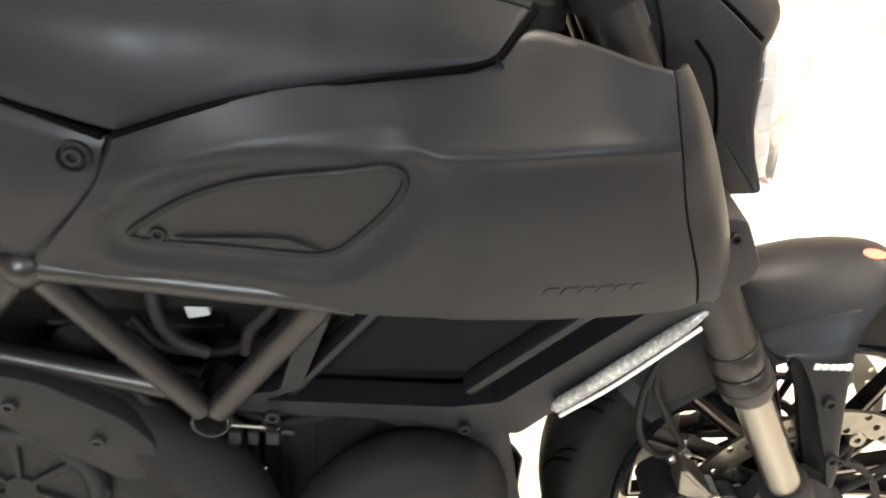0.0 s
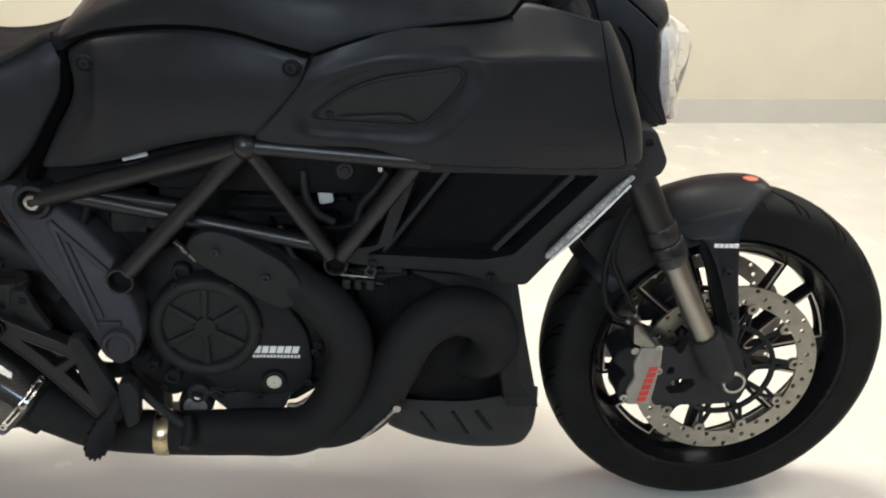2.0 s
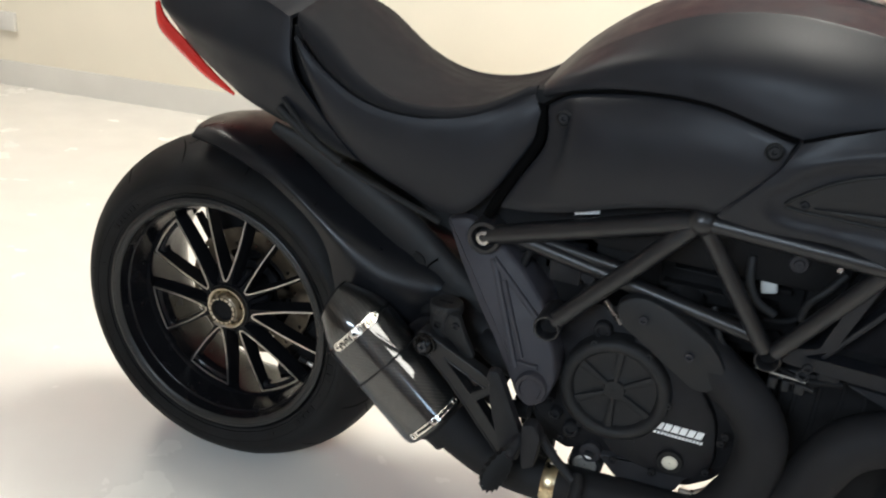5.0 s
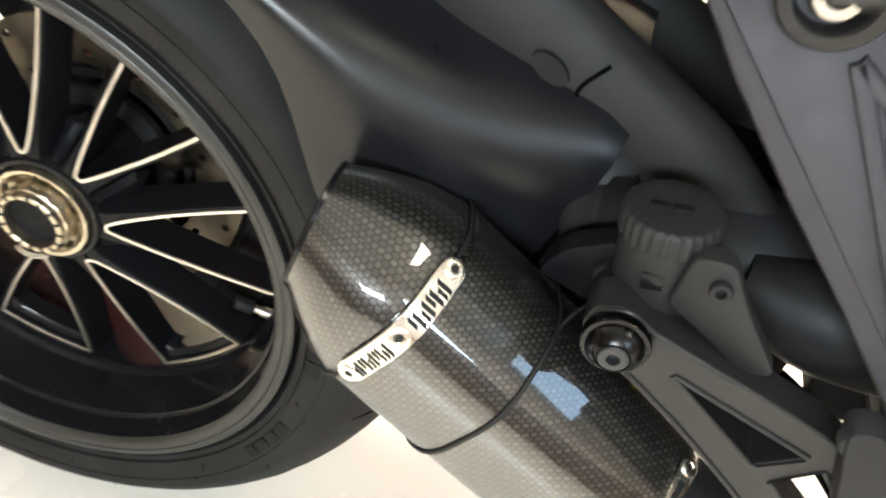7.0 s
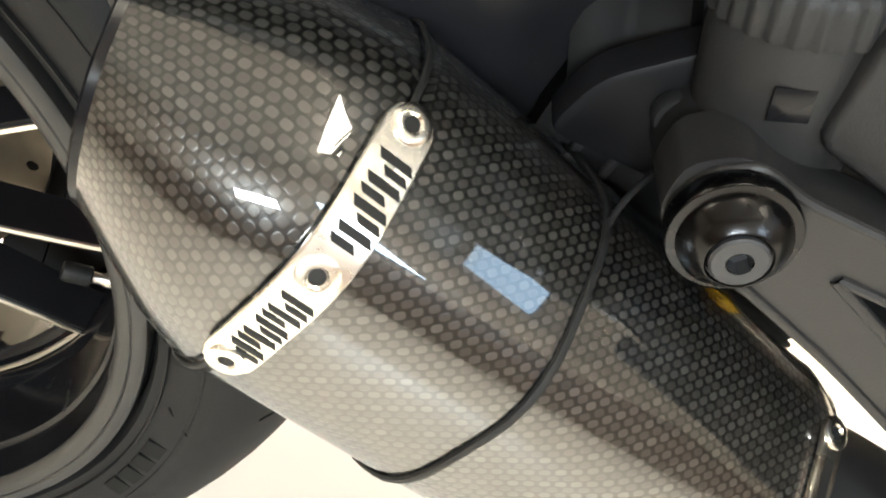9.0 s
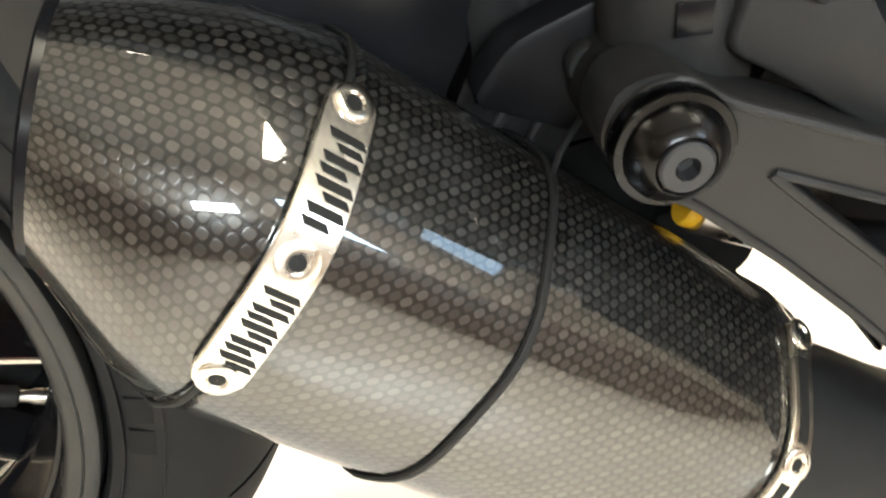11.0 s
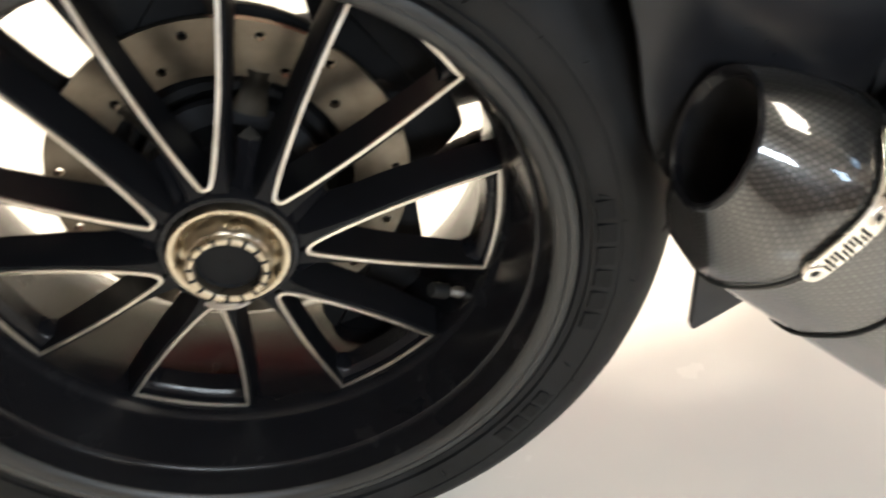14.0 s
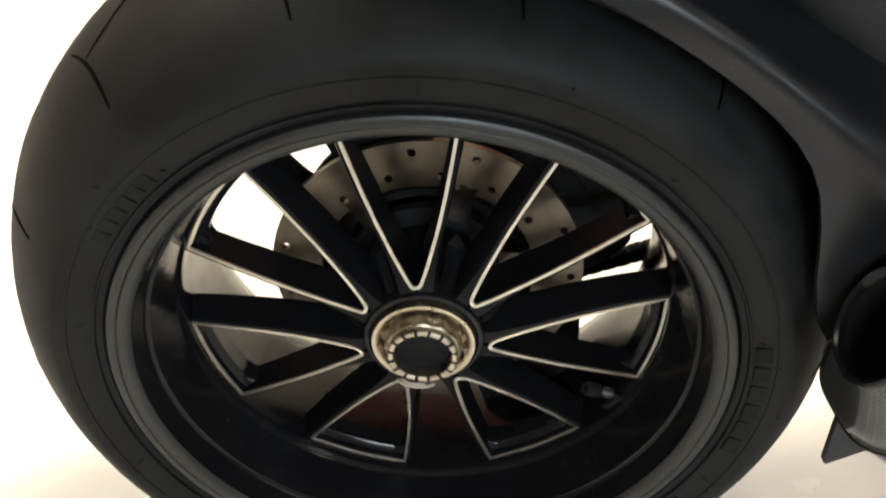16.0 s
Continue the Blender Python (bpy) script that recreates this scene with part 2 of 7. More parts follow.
def spline(pts, n):
    """n points per span of a smooth curve through pts."""
    p = np.array(pts, float)
    p = np.vstack([2 * p[0] - p[1], p, 2 * p[-1] - p[-2]])
    out = []
    for i in range(1, len(p) - 2):
        for k in range(n):
            t = k / n
            a, b, c, d = p[i - 1], p[i], p[i + 1], p[i + 2]
            out.append(0.5 * (2 * b + (c - a) * t + (2 * a - 5 * b + 4 * c - d) * t * t + (3 * b - a - 3 * c + d) * t ** 3))
    out.append(p[-2])
    return np.array(out)


def ring(pts, n):
    """A smooth closed curve through pts."""
    p = np.array(pts, float)
    m = len(p)
    out = []
    for i in range(m):
        a, b, c, d = p[i - 1], p[i], p[(i + 1) % m], p[(i + 2) % m]
        for k in range(n):
            t = k / n
            out.append(0.5 * (2 * b + (c - a) * t + (2 * a - 5 * b + 4 * c - d) * t * t + (3 * b - a - 3 * c + d) * t ** 3))
    return np.array(out)


def rounded(pts, r, n=4):
    """A closed polygon with its corners cut round by about r."""
    p = np.array(pts, float)
    out = []
    for i in range(len(p)):
        a, b, c = p[i - 1], p[i], p[(i + 1) % len(p)]
        ra = min(r, np.linalg.norm(a - b) * 0.45)
        rc = min(r, np.linalg.norm(c - b) * 0.45)
        s, e = b + (a - b) / np.linalg.norm(a - b) * ra, b + (c - b) / np.linalg.norm(c - b) * rc
        for k in range(n + 1):
            t = k / n
            out.append((1 - t) ** 2 * s + 2 * t * (1 - t) * b + t * t * e)
    return np.array(out)


def grid_surface(rows, nu, nv):
    """A smooth surface through a grid of points: rows[i][j]."""
    g = np.array(rows, float)
    cols = np.stack([spline(g[:, j], nu) for j in range(g.shape[1])], 1)
    return np.stack([spline(cols[i], nv) for i in range(cols.shape[0])], 0)


def sheet(rows, nu=5, nv=5, thick=0.004, flip=False, roll=0.0, shape=None):
    """A curved panel with thickness; roll draws its rim inwards; shape alters its grid of points."""
    s = grid_surface(rows, nu, nv)
    if shape:
        s = shape(s)
    if flip:
        s = s * [1, -1, 1]
    du, dv = np.gradient(s, axis=0), np.gradient(s, axis=1)
    nrm = np.cross(du, dv)
    nrm /= np.maximum(np.linalg.norm(nrm, axis=2, keepdims=True), 1e-9)
    mid = s.reshape(-1, 3).mean(0)
    out = 1 if (nrm * (s - mid * [1, 0, 1])).sum() > 0 else -1
    nrm = nrm * out
    bm = bmesh.new()
    a, b = s.shape[:2]
    inner = s - nrm * thick
    if roll:
        for i in (0, a - 1):
            s[i] = s[i] - nrm[i] * roll
            inner[i] = inner[i] - nrm[i] * roll
        for j in (0, b - 1):
            s[:, j] = s[:, j] - nrm[:, j] * roll
            inner[:, j] = inner[:, j] - nrm[:, j] * roll
    top = [[bm.verts.new(s[i, j]) for j in range(b)] for i in range(a)]
    bot = [[bm.verts.new(inner[i, j]) for j in range(b)] for i in range(a)]
    for i in range(a - 1):
        for j in range(b - 1):
            bm.faces.new((top[i][j], top[i + 1][j], top[i + 1][j + 1], top[i][j + 1]))
            bm.faces.new((bot[i][j], bot[i][j + 1], bot[i + 1][j + 1], bot[i + 1][j]))
    for i in range(a - 1):
        bm.faces.new((top[i][0], bot[i][0], bot[i + 1][0], top[i + 1][0]))
        bm.faces.new((top[i][-1], top[i + 1][-1], bot[i + 1][-1], bot[i][-1]))
    for j in range(b - 1):
        bm.faces.new((top[0][j], top[0][j + 1], bot[0][j + 1], bot[0][j]))
        bm.faces.new((top[-1][j], bot[-1][j], bot[-1][j + 1], top[-1][j + 1]))
    return bm


def saddle(sections, nu=5, nv=5, thick=0.004, roll=0.0):
    """A panel that runs over the bike's middle: each section (x, (y, z)...) goes from the right edge up to the crown; the left half mirrors it."""
    rows = []
    for x, *yz in sections:
        half = [(q[2] if len(q) > 2 else x, q[0], q[1]) for q in yz]
        rows.append(half + [(a, -b, c) for a, b, c in half[-2::-1]])
    return sheet(rows, nu, nv, thick, False, roll)


def skin(bm, loops, cap=True, closed=False):
    """Joins rings of points of equal number into a body."""
    vs = [[bm.verts.new(p) for p in l] for l in loops]
    n = len(vs[0])
    pairs = list(zip(vs, vs[1:])) + ([(vs[-1], vs[0])] if closed else [])
    for a, b in pairs:
        for i in range(n):
            bm.faces.new((a[i], a[(i + 1) % n], b[(i + 1) % n], b[i]))
    if cap and not closed:
        bm.faces.new(vs[0][::-1])
        bm.faces.new(vs[-1])
    return vs


def tube(bm, pts, r, seg=14, n=6, flat=1.0, cap=True, side=None):
    """A pipe along a smooth line; r a number or one per point. flat squeezes it along side."""
    p = spline(pts, n) if n > 1 else np.array(pts, float)
    rs = np.interp(np.linspace(0, 1, len(p)), np.linspace(0, 1, len(r)), r) if isinstance(r, (list, tuple)) else np.full(len(p), r)
    t = np.gradient(p, axis=0)
    t /= np.linalg.norm(t, axis=1, keepdims=True)
    ref = np.array(side if side is not None else (0.13, 1.0, 0.21), float)
    loops = []
    for q, d, rr in zip(p, t, rs):
        a = ref - d * (ref @ d)
        a /= np.linalg.norm(a)
        b = np.cross(d, a)
        ref = a if side is None else ref
        loops.append([q + rr * (flat * a * math.cos(w) + b * math.sin(w)) for w in np.linspace(0, 2 * math.pi, seg, endpoint=False)])
    skin(bm, loops, cap)
    return bm


def lathe(bm, prof, centre=(0, 0, 0), axis=(0, 1, 0), seg=48, closed=False, cap=False, twist=None):
    """Turns a profile of (radius, along) round an axis through centre."""
    ax = Vector(axis).normalized()
    m = ax.to_track_quat("Y", "Z").to_matrix()
    c = Vector(centre)
    loops = []
    for k in range(seg):
        w = 2 * math.pi * k / seg
        loops.append([c + m @ Vector((r * math.sin(w), h, r * math.cos(w))) for r, h in prof])
    vs = [[bm.verts.new(p) for p in l] for l in loops]
    n = len(prof)
    for k in range(seg):
        a, b = vs[k], vs[(k + 1) % seg]
        for i in range(n if closed else n - 1):
            q = (a[i], b[i], b[(i + 1) % n], a[(i + 1) % n])
            bm.faces.new(q)
    if cap:
        bm.faces.new([v[0] for v in vs][::-1])
        bm.faces.new([v[-1] for v in vs])
    return bm


def prism(bm, outline, y0, y1, bevel=0.0, shear=None):
    """A plate: an outline of (x, z) from depth y0 (outer) to y1 (inner), with its outer rim bevelled. shear(x, z) adds to y."""
    o = np.array(outline, float)
    c = o.mean(0)
    s = shear or (lambda x, z: 0.0)
    t = np.roll(o, -1, 0) - np.roll(o, 1, 0)
    t /= np.maximum(np.linalg.norm(t, axis=1, keepdims=True), 1e-9)
    nrm = np.stack([t[:, 1], -t[:, 0]], 1)
    area = 0.5 * np.sum(o[:, 0] * np.roll(o[:, 1], -1) - np.roll(o[:, 0], -1) * o[:, 1])
    if area < 0:
        nrm = -nrm
    sgn = 1 if y1 > y0 else -1
    levels = [(y1, 0.0), (y0 + sgn * bevel, 0.0), (y0 + sgn * bevel * 0.3, bevel * 0.3), (y0, bevel)] if bevel else [(y1, 0.0), (y0, 0.0)]
    loops = []
    for y, d in levels:
        q = o - nrm * d
        loops.append([(a, y + s(a, b), b) for a, b in q])
    skin(bm, loops)
    return bm


def frame_plate(bm, outline, holes, y0, y1, bevel=0.003, shear=None):
    """A plate with openings through it, its faces triangulated between the rims."""
    s = shear or (lambda x, z: 0.0)
    layers = []
    for y in (y0, y1):
        loops = []
        for l in [outline] + list(holes):
            loops.append([bm.verts.new((a, y + s(a, b), b)) for a, b in l])
        edges = [bm.edges.new((l[i], l[(i + 1) % len(l)])) for l in loops for i in range(len(l))]
        bmesh.ops.triangle_fill(bm, use_beauty=True, use_dissolve=False, edges=edges)
        layers.append(loops)
    for la, lb in zip(*layers):
        n = len(la)
        for i in range(n):
            bm.faces.new((la[i], la[(i + 1) % n], lb[(i + 1) % n], lb[i]))
    return bm


def box(bm, centre, size, bevel=0.003, m=None):
    mat = Matrix.Translation(centre) @ (m or Matrix()) @ Matrix.Diagonal((*size, 1))
    got = bmesh.ops.create_cube(bm, size=1, matrix=mat)["verts"]
    if bevel:
        edges = list({e for v in got for e in v.link_edges})
        bmesh.ops.bevel(bm, geom=edges, offset=bevel, segments=2, profile=0.5, affect="EDGES", clamp_overlap=True)
    return bm


def bm_of(fn, *a, **k):
    bm = bmesh.new()
    fn(bm, *a, **k)
    return bm


def hexbolt(centre, axis, r, parent, name="bolt", mat=None, label="", deep=0.5):
    """A round-headed socket bolt: a turned head with a hexagonal recess."""
    bm = bmesh.new()
    lathe(bm, [(r, 0), (r, r * 0.55), (r * 0.88, r * 0.72), (r * 0.5, r * 0.74)], centre, axis, 20)
    lathe(bm, [(r * 0.5, r * 0.74), (r * 0.45, r * 0.74 - r * deep), (0.0001, r * 0.74 - r * deep)], centre, axis, 6)
    return part(name, bm, mat or M_STEEL, parent, label)


R, L = -1, 1      # the bike's right side (towards the camera) and its left
BOTH = (R, L)


def side(p, s):
    """The point p, given for the right side, on side s."""
    return (p[0], p[1] if s == R else -p[1], p[2])


# ---------------------------------------------------------------- room


def slab(name, x0, x1, y0, y1, z0, z1, mat, label):
    bm = bmesh.new()
    box(bm, ((x0 + x1) / 2, (y0 + y1) / 2, (z0 + z1) / 2), (x1 - x0, y1 - y0, z1 - z0), 0)
    ob = link(name, bm, mat)
    ob.matrix_world = ROOM
    return tagged(ob, label, name.split("_")[0], kind="structure")


slab("floor", -4.5, 4.5, -4.42, 0.1, -0.1, 0.0, M_FLOOR, "polished pale cream floor reflecting the room softly")
slab("wall_north", -4.5, 4.5, 0.0, 0.12, 0.0, 1.5, M_WALL, "plain cream painted wall behind the motorcycle")
slab("wall_north_upper", -4.5, 4.5, 0.002, 0.12, 1.5, 2.9, M_UPPER, "maroon painted upper part of the back wall")
slab("baseboard", -4.5, 4.5, -0.015, 0.0, 0.0, 0.115, M_BASE, "pale grey skirting along the cream wall")
slab("wall_west", -4.62, -4.5, -4.42, 0.12, 0.0, 2.9, M_BACK, "unseen plain taupe side wall, toned to darken reflections")
slab("ceiling", -4.62, 4.62, -4.42, 0.12, 2.9, 3.0, M_CEIL, "unseen plain ceiling, greyed to darken reflections")

# Unseen wall set close behind, so that less floor shows in reflections.
bm = bmesh.new()
for x0, x1, z0, z1 in ((-4.5, -1.15, 0, 2.9), (-1.15, -0.29, 0, 1.20), (-1.15, -0.29, 1.46, 2.9), (-0.29, 0.75, 0, 2.9), (0.75, 1.45, 0, 1.20), (0.75, 1.45, 1.80, 2.9), (1.45, 4.5, 0, 2.9)):
    box(bm, ((x0 + x1) / 2, -4.36, (z0 + z1) / 2), (x1 - x0, 0.12, z1 - z0), 0)
wall_south = link("wall_south", bm, M_BACK)
wall_south.matrix_world = ROOM
bm = bmesh.new()
for y0, y1, z0, z1 in ((-4.42, -4.30, 0, 2.9), (-3.40, 0.12, 0, 2.9), (-4.30, -3.40, 0, 2.2), (-4.30, -3.40, 2.8, 2.9)):
    box(bm, (4.56, (y0 + y1) / 2, (z0 + z1) / 2), (0.12, y1 - y0, z1 - z0), 0)
wall_east = link("wall_east", bm, M_BACK)
wall_east.matrix_world = ROOM
tagged(wall_east, "unseen taupe side wall with one window opening, toned to darken reflections", "wall", kind="structure")
tagged(wall_south, "unseen dark taupe wall set close to darken reflections, with two window openings", "wall", kind="structure")

# Unseen brown band, added so that the silencer reflects something dark.
slab("wall_south_lower", -4.5, 4.5, -4.30, -4.288, 0.0, 1.05, M_DARK_BAND, "unseen dark brown band on the wall, added to darken reflections")

for x, y, size, power in CEILING_LIGHTS:
    holder = tagged(new("ceiling_light"), "unseen square white ceiling light panel, the outer two added to brighten the floor", "ceiling light", "ceiling lights")
    holder.matrix_world = ROOM @ pose(x, y, 2.9)
    bm = bmesh.new()
    box(bm, (0, 0, -0.015), (size + 0.06, size + 0.06, 0.03), 0.004)
    part("housing", bm, M_CEIL, holder)
    bm = bmesh.new()
    box(bm, (0, 0, -0.033), (size - 0.02, size - 0.02, 0.004), 0.001)
    part("diffuser", bm, M_LAMP, holder, "glowing white diffuser sheet")


# ---------------------------------------------------------------- motorcycle
bike = tagged(new("motorcycle"), "matte black muscle cruiser motorcycle standing upright on a pale floor", "motorcycle")

# --- tyres and wheels
REAR, FRONT = (0.0, 0.0, 0.324), (1.58, 0.0, 0.300)


def tyre(bm, c, big, half, lip, wall, power=0.95, seg=96):
    """A tyre: crown radius big, half its width, bead at radius lip; wall gives the sidewall as shares of its height and of half."""
    prof = []
    crown = big - half * 0.52
    for a in np.linspace(-90, 90, 25):
        w = radians(a)
        prof.append((crown + half * 0.52 * math.cos(w) ** power if abs(a) < 89 else crown, half * math.sin(w)))
    wall = [(crown - (crown - lip) * f, half * k) for f, k in wall]
    prof = [(r, -y) for r, y in wall[::-1]] + prof + wall
    return lathe(bm, prof, c, (0, 1, 0), seg)


REAR_WALL = ((0.18, 1.0), (0.40, 0.992), (0.62, 0.975), (0.80, 0.955), (0.92, 0.945), (0.965, 0.925), (1.0, 0.89), (1.0, 0.78))
FRONT_WALL = ((0.3, 1.0), (0.55, 0.985), (0.75, 0.955), (0.88, 0.925), (0.885, 0.91), (1.0, 0.88), (1.0, 0.78))


def spoke_wheel(name, c, label, lip, half, barrel, face_out, tip, face_tip, phase, hub, arc=13.6, count=7, depth=0.031, width=0.0055, rim=None, ledge=0.010):
    """A cast wheel of paired spokes, whose pairs open like a V towards the rim and carry a bright machined edge."""
    cx, cy, cz = c
    bm = bmesh.new()
    outer = rim or [(lip, -half), (lip - 0.003, -half - 0.003), (lip - 0.008, -half - 0.002), (lip - 0.013, -half + 0.006), (lip - 0.018, -half + 0.016), (barrel + 0.002, face_out - 0.002)]
    prof = outer + [(barrel, face_out + 0.012), (barrel, half * 0.4), (barrel + 0.008, half * 0.7), (lip - 0.012, half - 0.006),
                    (lip, half), (lip + 0.002, half - 0.008), (barrel + 0.016, half * 0.55), (barrel + 0.008, 0), (barrel + 0.016, -half * 0.55), (lip + 0.002, -half + 0.008)]
    lathe(bm, prof, c, (0, 1, 0), 120, closed=True)
    wheel = part(name, bm, M_GLOSS, bike, label)

    def at(r, ang, y):
        w = radians(ang)
        return np.array((cx + r * math.sin(w), cy + y, cz + r * math.cos(w)))

    def face(r):
        f = (r - tip) / (barrel - tip)
        return face_tip + (face_out - face_tip) * f ** 0.9 if f > 0 else face_tip
    lane = [(tip + 0.005, 5.2), (tip + 0.014, 7.8), (tip + 0.030, 10.4), (tip + 0.060, 12.7), (tip + 0.098, 13.5), (barrel - 0.001, arc)]
    for k in range(count):
        mid = math.degrees(phase) + k * 360 / count
        loop = [at(r, mid - a, face(r) - 0.0010) for r, a in lane[::-1]] + [at(tip + 0.001, mid - 3, face_tip - 0.0010), at(tip, mid, face_tip - 0.0010), at(tip + 0.001, mid + 3, face_tip - 0.0010)]
        loop += [at(r, mid + a, face(r) - 0.0010) for r, a in lane]
        loop += [at(barrel - 0.002, mid + a, face_out - 0.0010) for a in (arc * 0.5, 0, -arc * 0.5)]
        p = np.vstack([spline(loop[:len(lane) * 2 + 3], 4), spline(loop[len(lane) * 2 + 2:] + [loop[0]], 3)[1:-1]])
        bm = bmesh.new()
        n = len(p)
        t = np.roll(p, -1, 0) - np.roll(p, 1, 0)
        t /= np.linalg.norm(t, axis=1, keepdims=True)
        nr = np.cross(t, (0, 1, 0))
        nr /= np.linalg.norm(nr, axis=1, keepdims=True)
        w = 0.0015
        skin(bm, [[q - v * w, q - v * w * 0.8 - np.array((0, 0.0005, 0)), q + v * w * 0.8 - np.array((0, 0.0005, 0)), q + v * w, q + v * w + np.array((0, 0.0012, 0)), q - v * w + np.array((0, 0.0012, 0))]
                  for q, v in zip(p, nr)], closed=True)
        part("machined_edge", bm, M_ALU, wheel, "bright machined aluminium edge")
        # ledge of the pocket: a shelf along the rim with rounded corners
        bm = bmesh.new()
        loops = []
        for q in np.linspace(-1, 1, 25):
            da = (arc + 0.4) * q
            low = barrel - ledge - ledge * 1.1 * max(0.0, (abs(q) - 0.72) / 0.28) ** 2.2
            loops.append([at(barrel + 0.002, mid + da, face_out + 0.0010), at(barrel - ledge * 0.35, mid + da, face_out + 0.0012), at(barrel - ledge * 0.45, mid + da, face_out + 0.005),
                          at(low + 0.002, mid + da, face_out + 0.007), at(low, mid + da, face_out + 0.009), at(low - 0.001, mid + da, face_out + depth * 0.8), at(barrel + 0.002, mid + da, face_out + depth * 0.8)])
        skin(bm, loops)
        part("pocket_ledge", bm, M_GLOSS, wheel)
        for s in (-1, 1):
            bm = bmesh.new()
            rim_r = np.linspace(hub * 0.9, barrel + 0.003, 17)
            loops = []
            for r in rim_r:
                a = np.interp(r, [tip - 0.004] + [q[0] for q in lane], [3.0] + [q[1] for q in lane])
                near = max(0.0, 1 - (r - hub) / 0.035)
                w = width + 0.006 * near
                a0, a2 = a - math.degrees(0.0012 / r), a + math.degrees(w / r)
                y = face(r)
                d = depth * (1.15 - 0.3 * (r - hub) / (barrel - hub))
                e, g = math.degrees(0.0015 / r), math.degrees(0.0028 / r)
                loops.append([at(r, mid + s * a0, y), at(r, mid + s * (a2 - e), y), at(r, mid + s * a2, y + 0.003), at(r, mid + s * (a2 + g), y + d), at(r, mid + s * (a0 - g * 0.4), y + d), at(r, mid + s * a0, y + 0.004)])
            skin(bm, loops)
            part("spoke", bm, M_SPOKE, wheel)
    bm = bmesh.new()
    lathe(bm, [(0.001, face_tip + 0.07), (hub, face_tip + 0.07), (hub * 1.12, face_tip + 0.035), (hub * 1.02, face_tip + 0.012), (hub * 0.95, face_tip + 0.006), (hub * 0.82, face_tip + 0.004), (0.001, face_tip + 0.012)], c, (0, 1, 0), 56)
    part("hub", bm, M_SPOKE, wheel)
    return wheel


RC, TYRE_R = (0.0, 0.0, 0.3215), 0.3200
# the deep outer side of the rear rim, from its flange past the ledge to the spokes
REAR_RIM = [(0.2200, -0.1050), (0.2074, -0.1100), (0.2066, -0.1060), (0.2044, -0.0945), (0.2040, -0.0915), (0.2030, -0.0898), (0.2006, -0.0888), (0.1990, -0.0800), (0.1950, -0.0620), (0.1928, -0.0520), (0.1918, -0.0490), (0.1895, -0.0465), (0.1887, -0.0400)]
rear_wheel = spoke_wheel("rear_wheel", REAR, "black cast wheel with paired spokes edged in bright metal", 0.2225, 0.1100, 0.1885, -0.038, 0.0514, -0.066, -0.108, 0.047, rim=REAR_RIM)
part("tyre", bm_of(tyre, RC, TYRE_R, 0.1175, 0.2245, REAR_WALL, 1.4), M_RUBBER, rear_wheel, "wide black rear tyre with shallow grooves")
front_wheel = spoke_wheel("front_wheel", FRONT, "black cast front wheel with paired spokes", 0.2284, 0.046, 0.198, -0.012, 0.052, -0.03, 0.25, 0.046, depth=0.022, width=0.009, ledge=0.006)
part("tyre", bm_of(tyre, (1.577, 0.006, 0.3055), 0.3045, 0.060, 0.2275, FRONT_WALL), M_RUBBER, front_wheel, "black front tyre with curved tread grooves")

bm = bmesh.new()
lathe(bm, [(0.2236, -0.1060), (0.2238, -0.1120), (0.2232, -0.1148), (0.2214, -0.1160), (0.2172, -0.1160), (0.2164, -0.1150), (0.2156, -0.1156), (0.2118, -0.1146), (0.2088, -0.1128), (0.2072, -0.1102), (0.2080, -0.1050)], REAR, (0, 1, 0), 120, closed=True)
part("rim_flange", bm, M_FLANGE, rear_wheel, "satin dark rim flange beside the tyre")
bm = bmesh.new()
lathe(bm, [(0.0490, -0.050), (0.0478, -0.064), (0.0450, -0.0685), (0.0420, -0.0690), (0.0400, -0.0660)], REAR, (0, 1, 0), 64)
part("hub_collar", bm, M_GLOSS, rear_wheel, "gloss black collar round the axle nut")
# webs that run from the collar out between the spokes
for k in range(7):
    a = -0.108 + (k + 0.5) * 2 * math.pi / 7
    bm = bmesh.new()
    u, w = np.array((math.sin(a), 0, math.cos(a))), np.array((math.cos(a), 0, -math.sin(a)))
    o = np.array(REAR)
    skin(bm, [[o + u * r - w * h + np.array((0, y0, 0)), o + u * r + np.array((0, y1, 0)), o + u * r + w * h + np.array((0, y0, 0)), o + u * r + np.array((0, -0.02, 0))] for r, h, y0, y1 in ((0.044, 0.0065, -0.060, -0.0655), (0.052, 0.0055, -0.054, -0.0620), (0.062, 0.0060, -0.044, -0.0500), (0.070, 0.0075, -0.036, -0.0385))])
    part("web", bm, M_GLOSS, rear_wheel)
# axle nut of the rear wheel: scalloped cup with a castellated ring
bm = bmesh.new()
skin(bm, [[(REAR[0] + (r + k * abs(math.cos(6 * a))) * math.sin(a), y, REAR[2] + (r + k * abs(math.cos(6 * a))) * math.cos(a)) for a in np.linspace(0, 2 * math.pi, 144, endpoint=False)]
          for r, y, k in ((0.0400, -0.060, 0), (0.0400, -0.0715, 0), (0.0392, -0.0738, 0), (0.0372, -0.0742, 0), (0.0352, -0.0735, 0), (0.0340, -0.0715, 0), (0.0318, -0.0705, 0.0020), (0.0300, -0.0640, 0.0030), (0.0275, -0.0620, 0))], cap=False)
flange = part("nut_flange", bm, M_NUT, rear_wheel, "champagne anodised cup of the axle nut")
bm = bmesh.new()
seg = 96
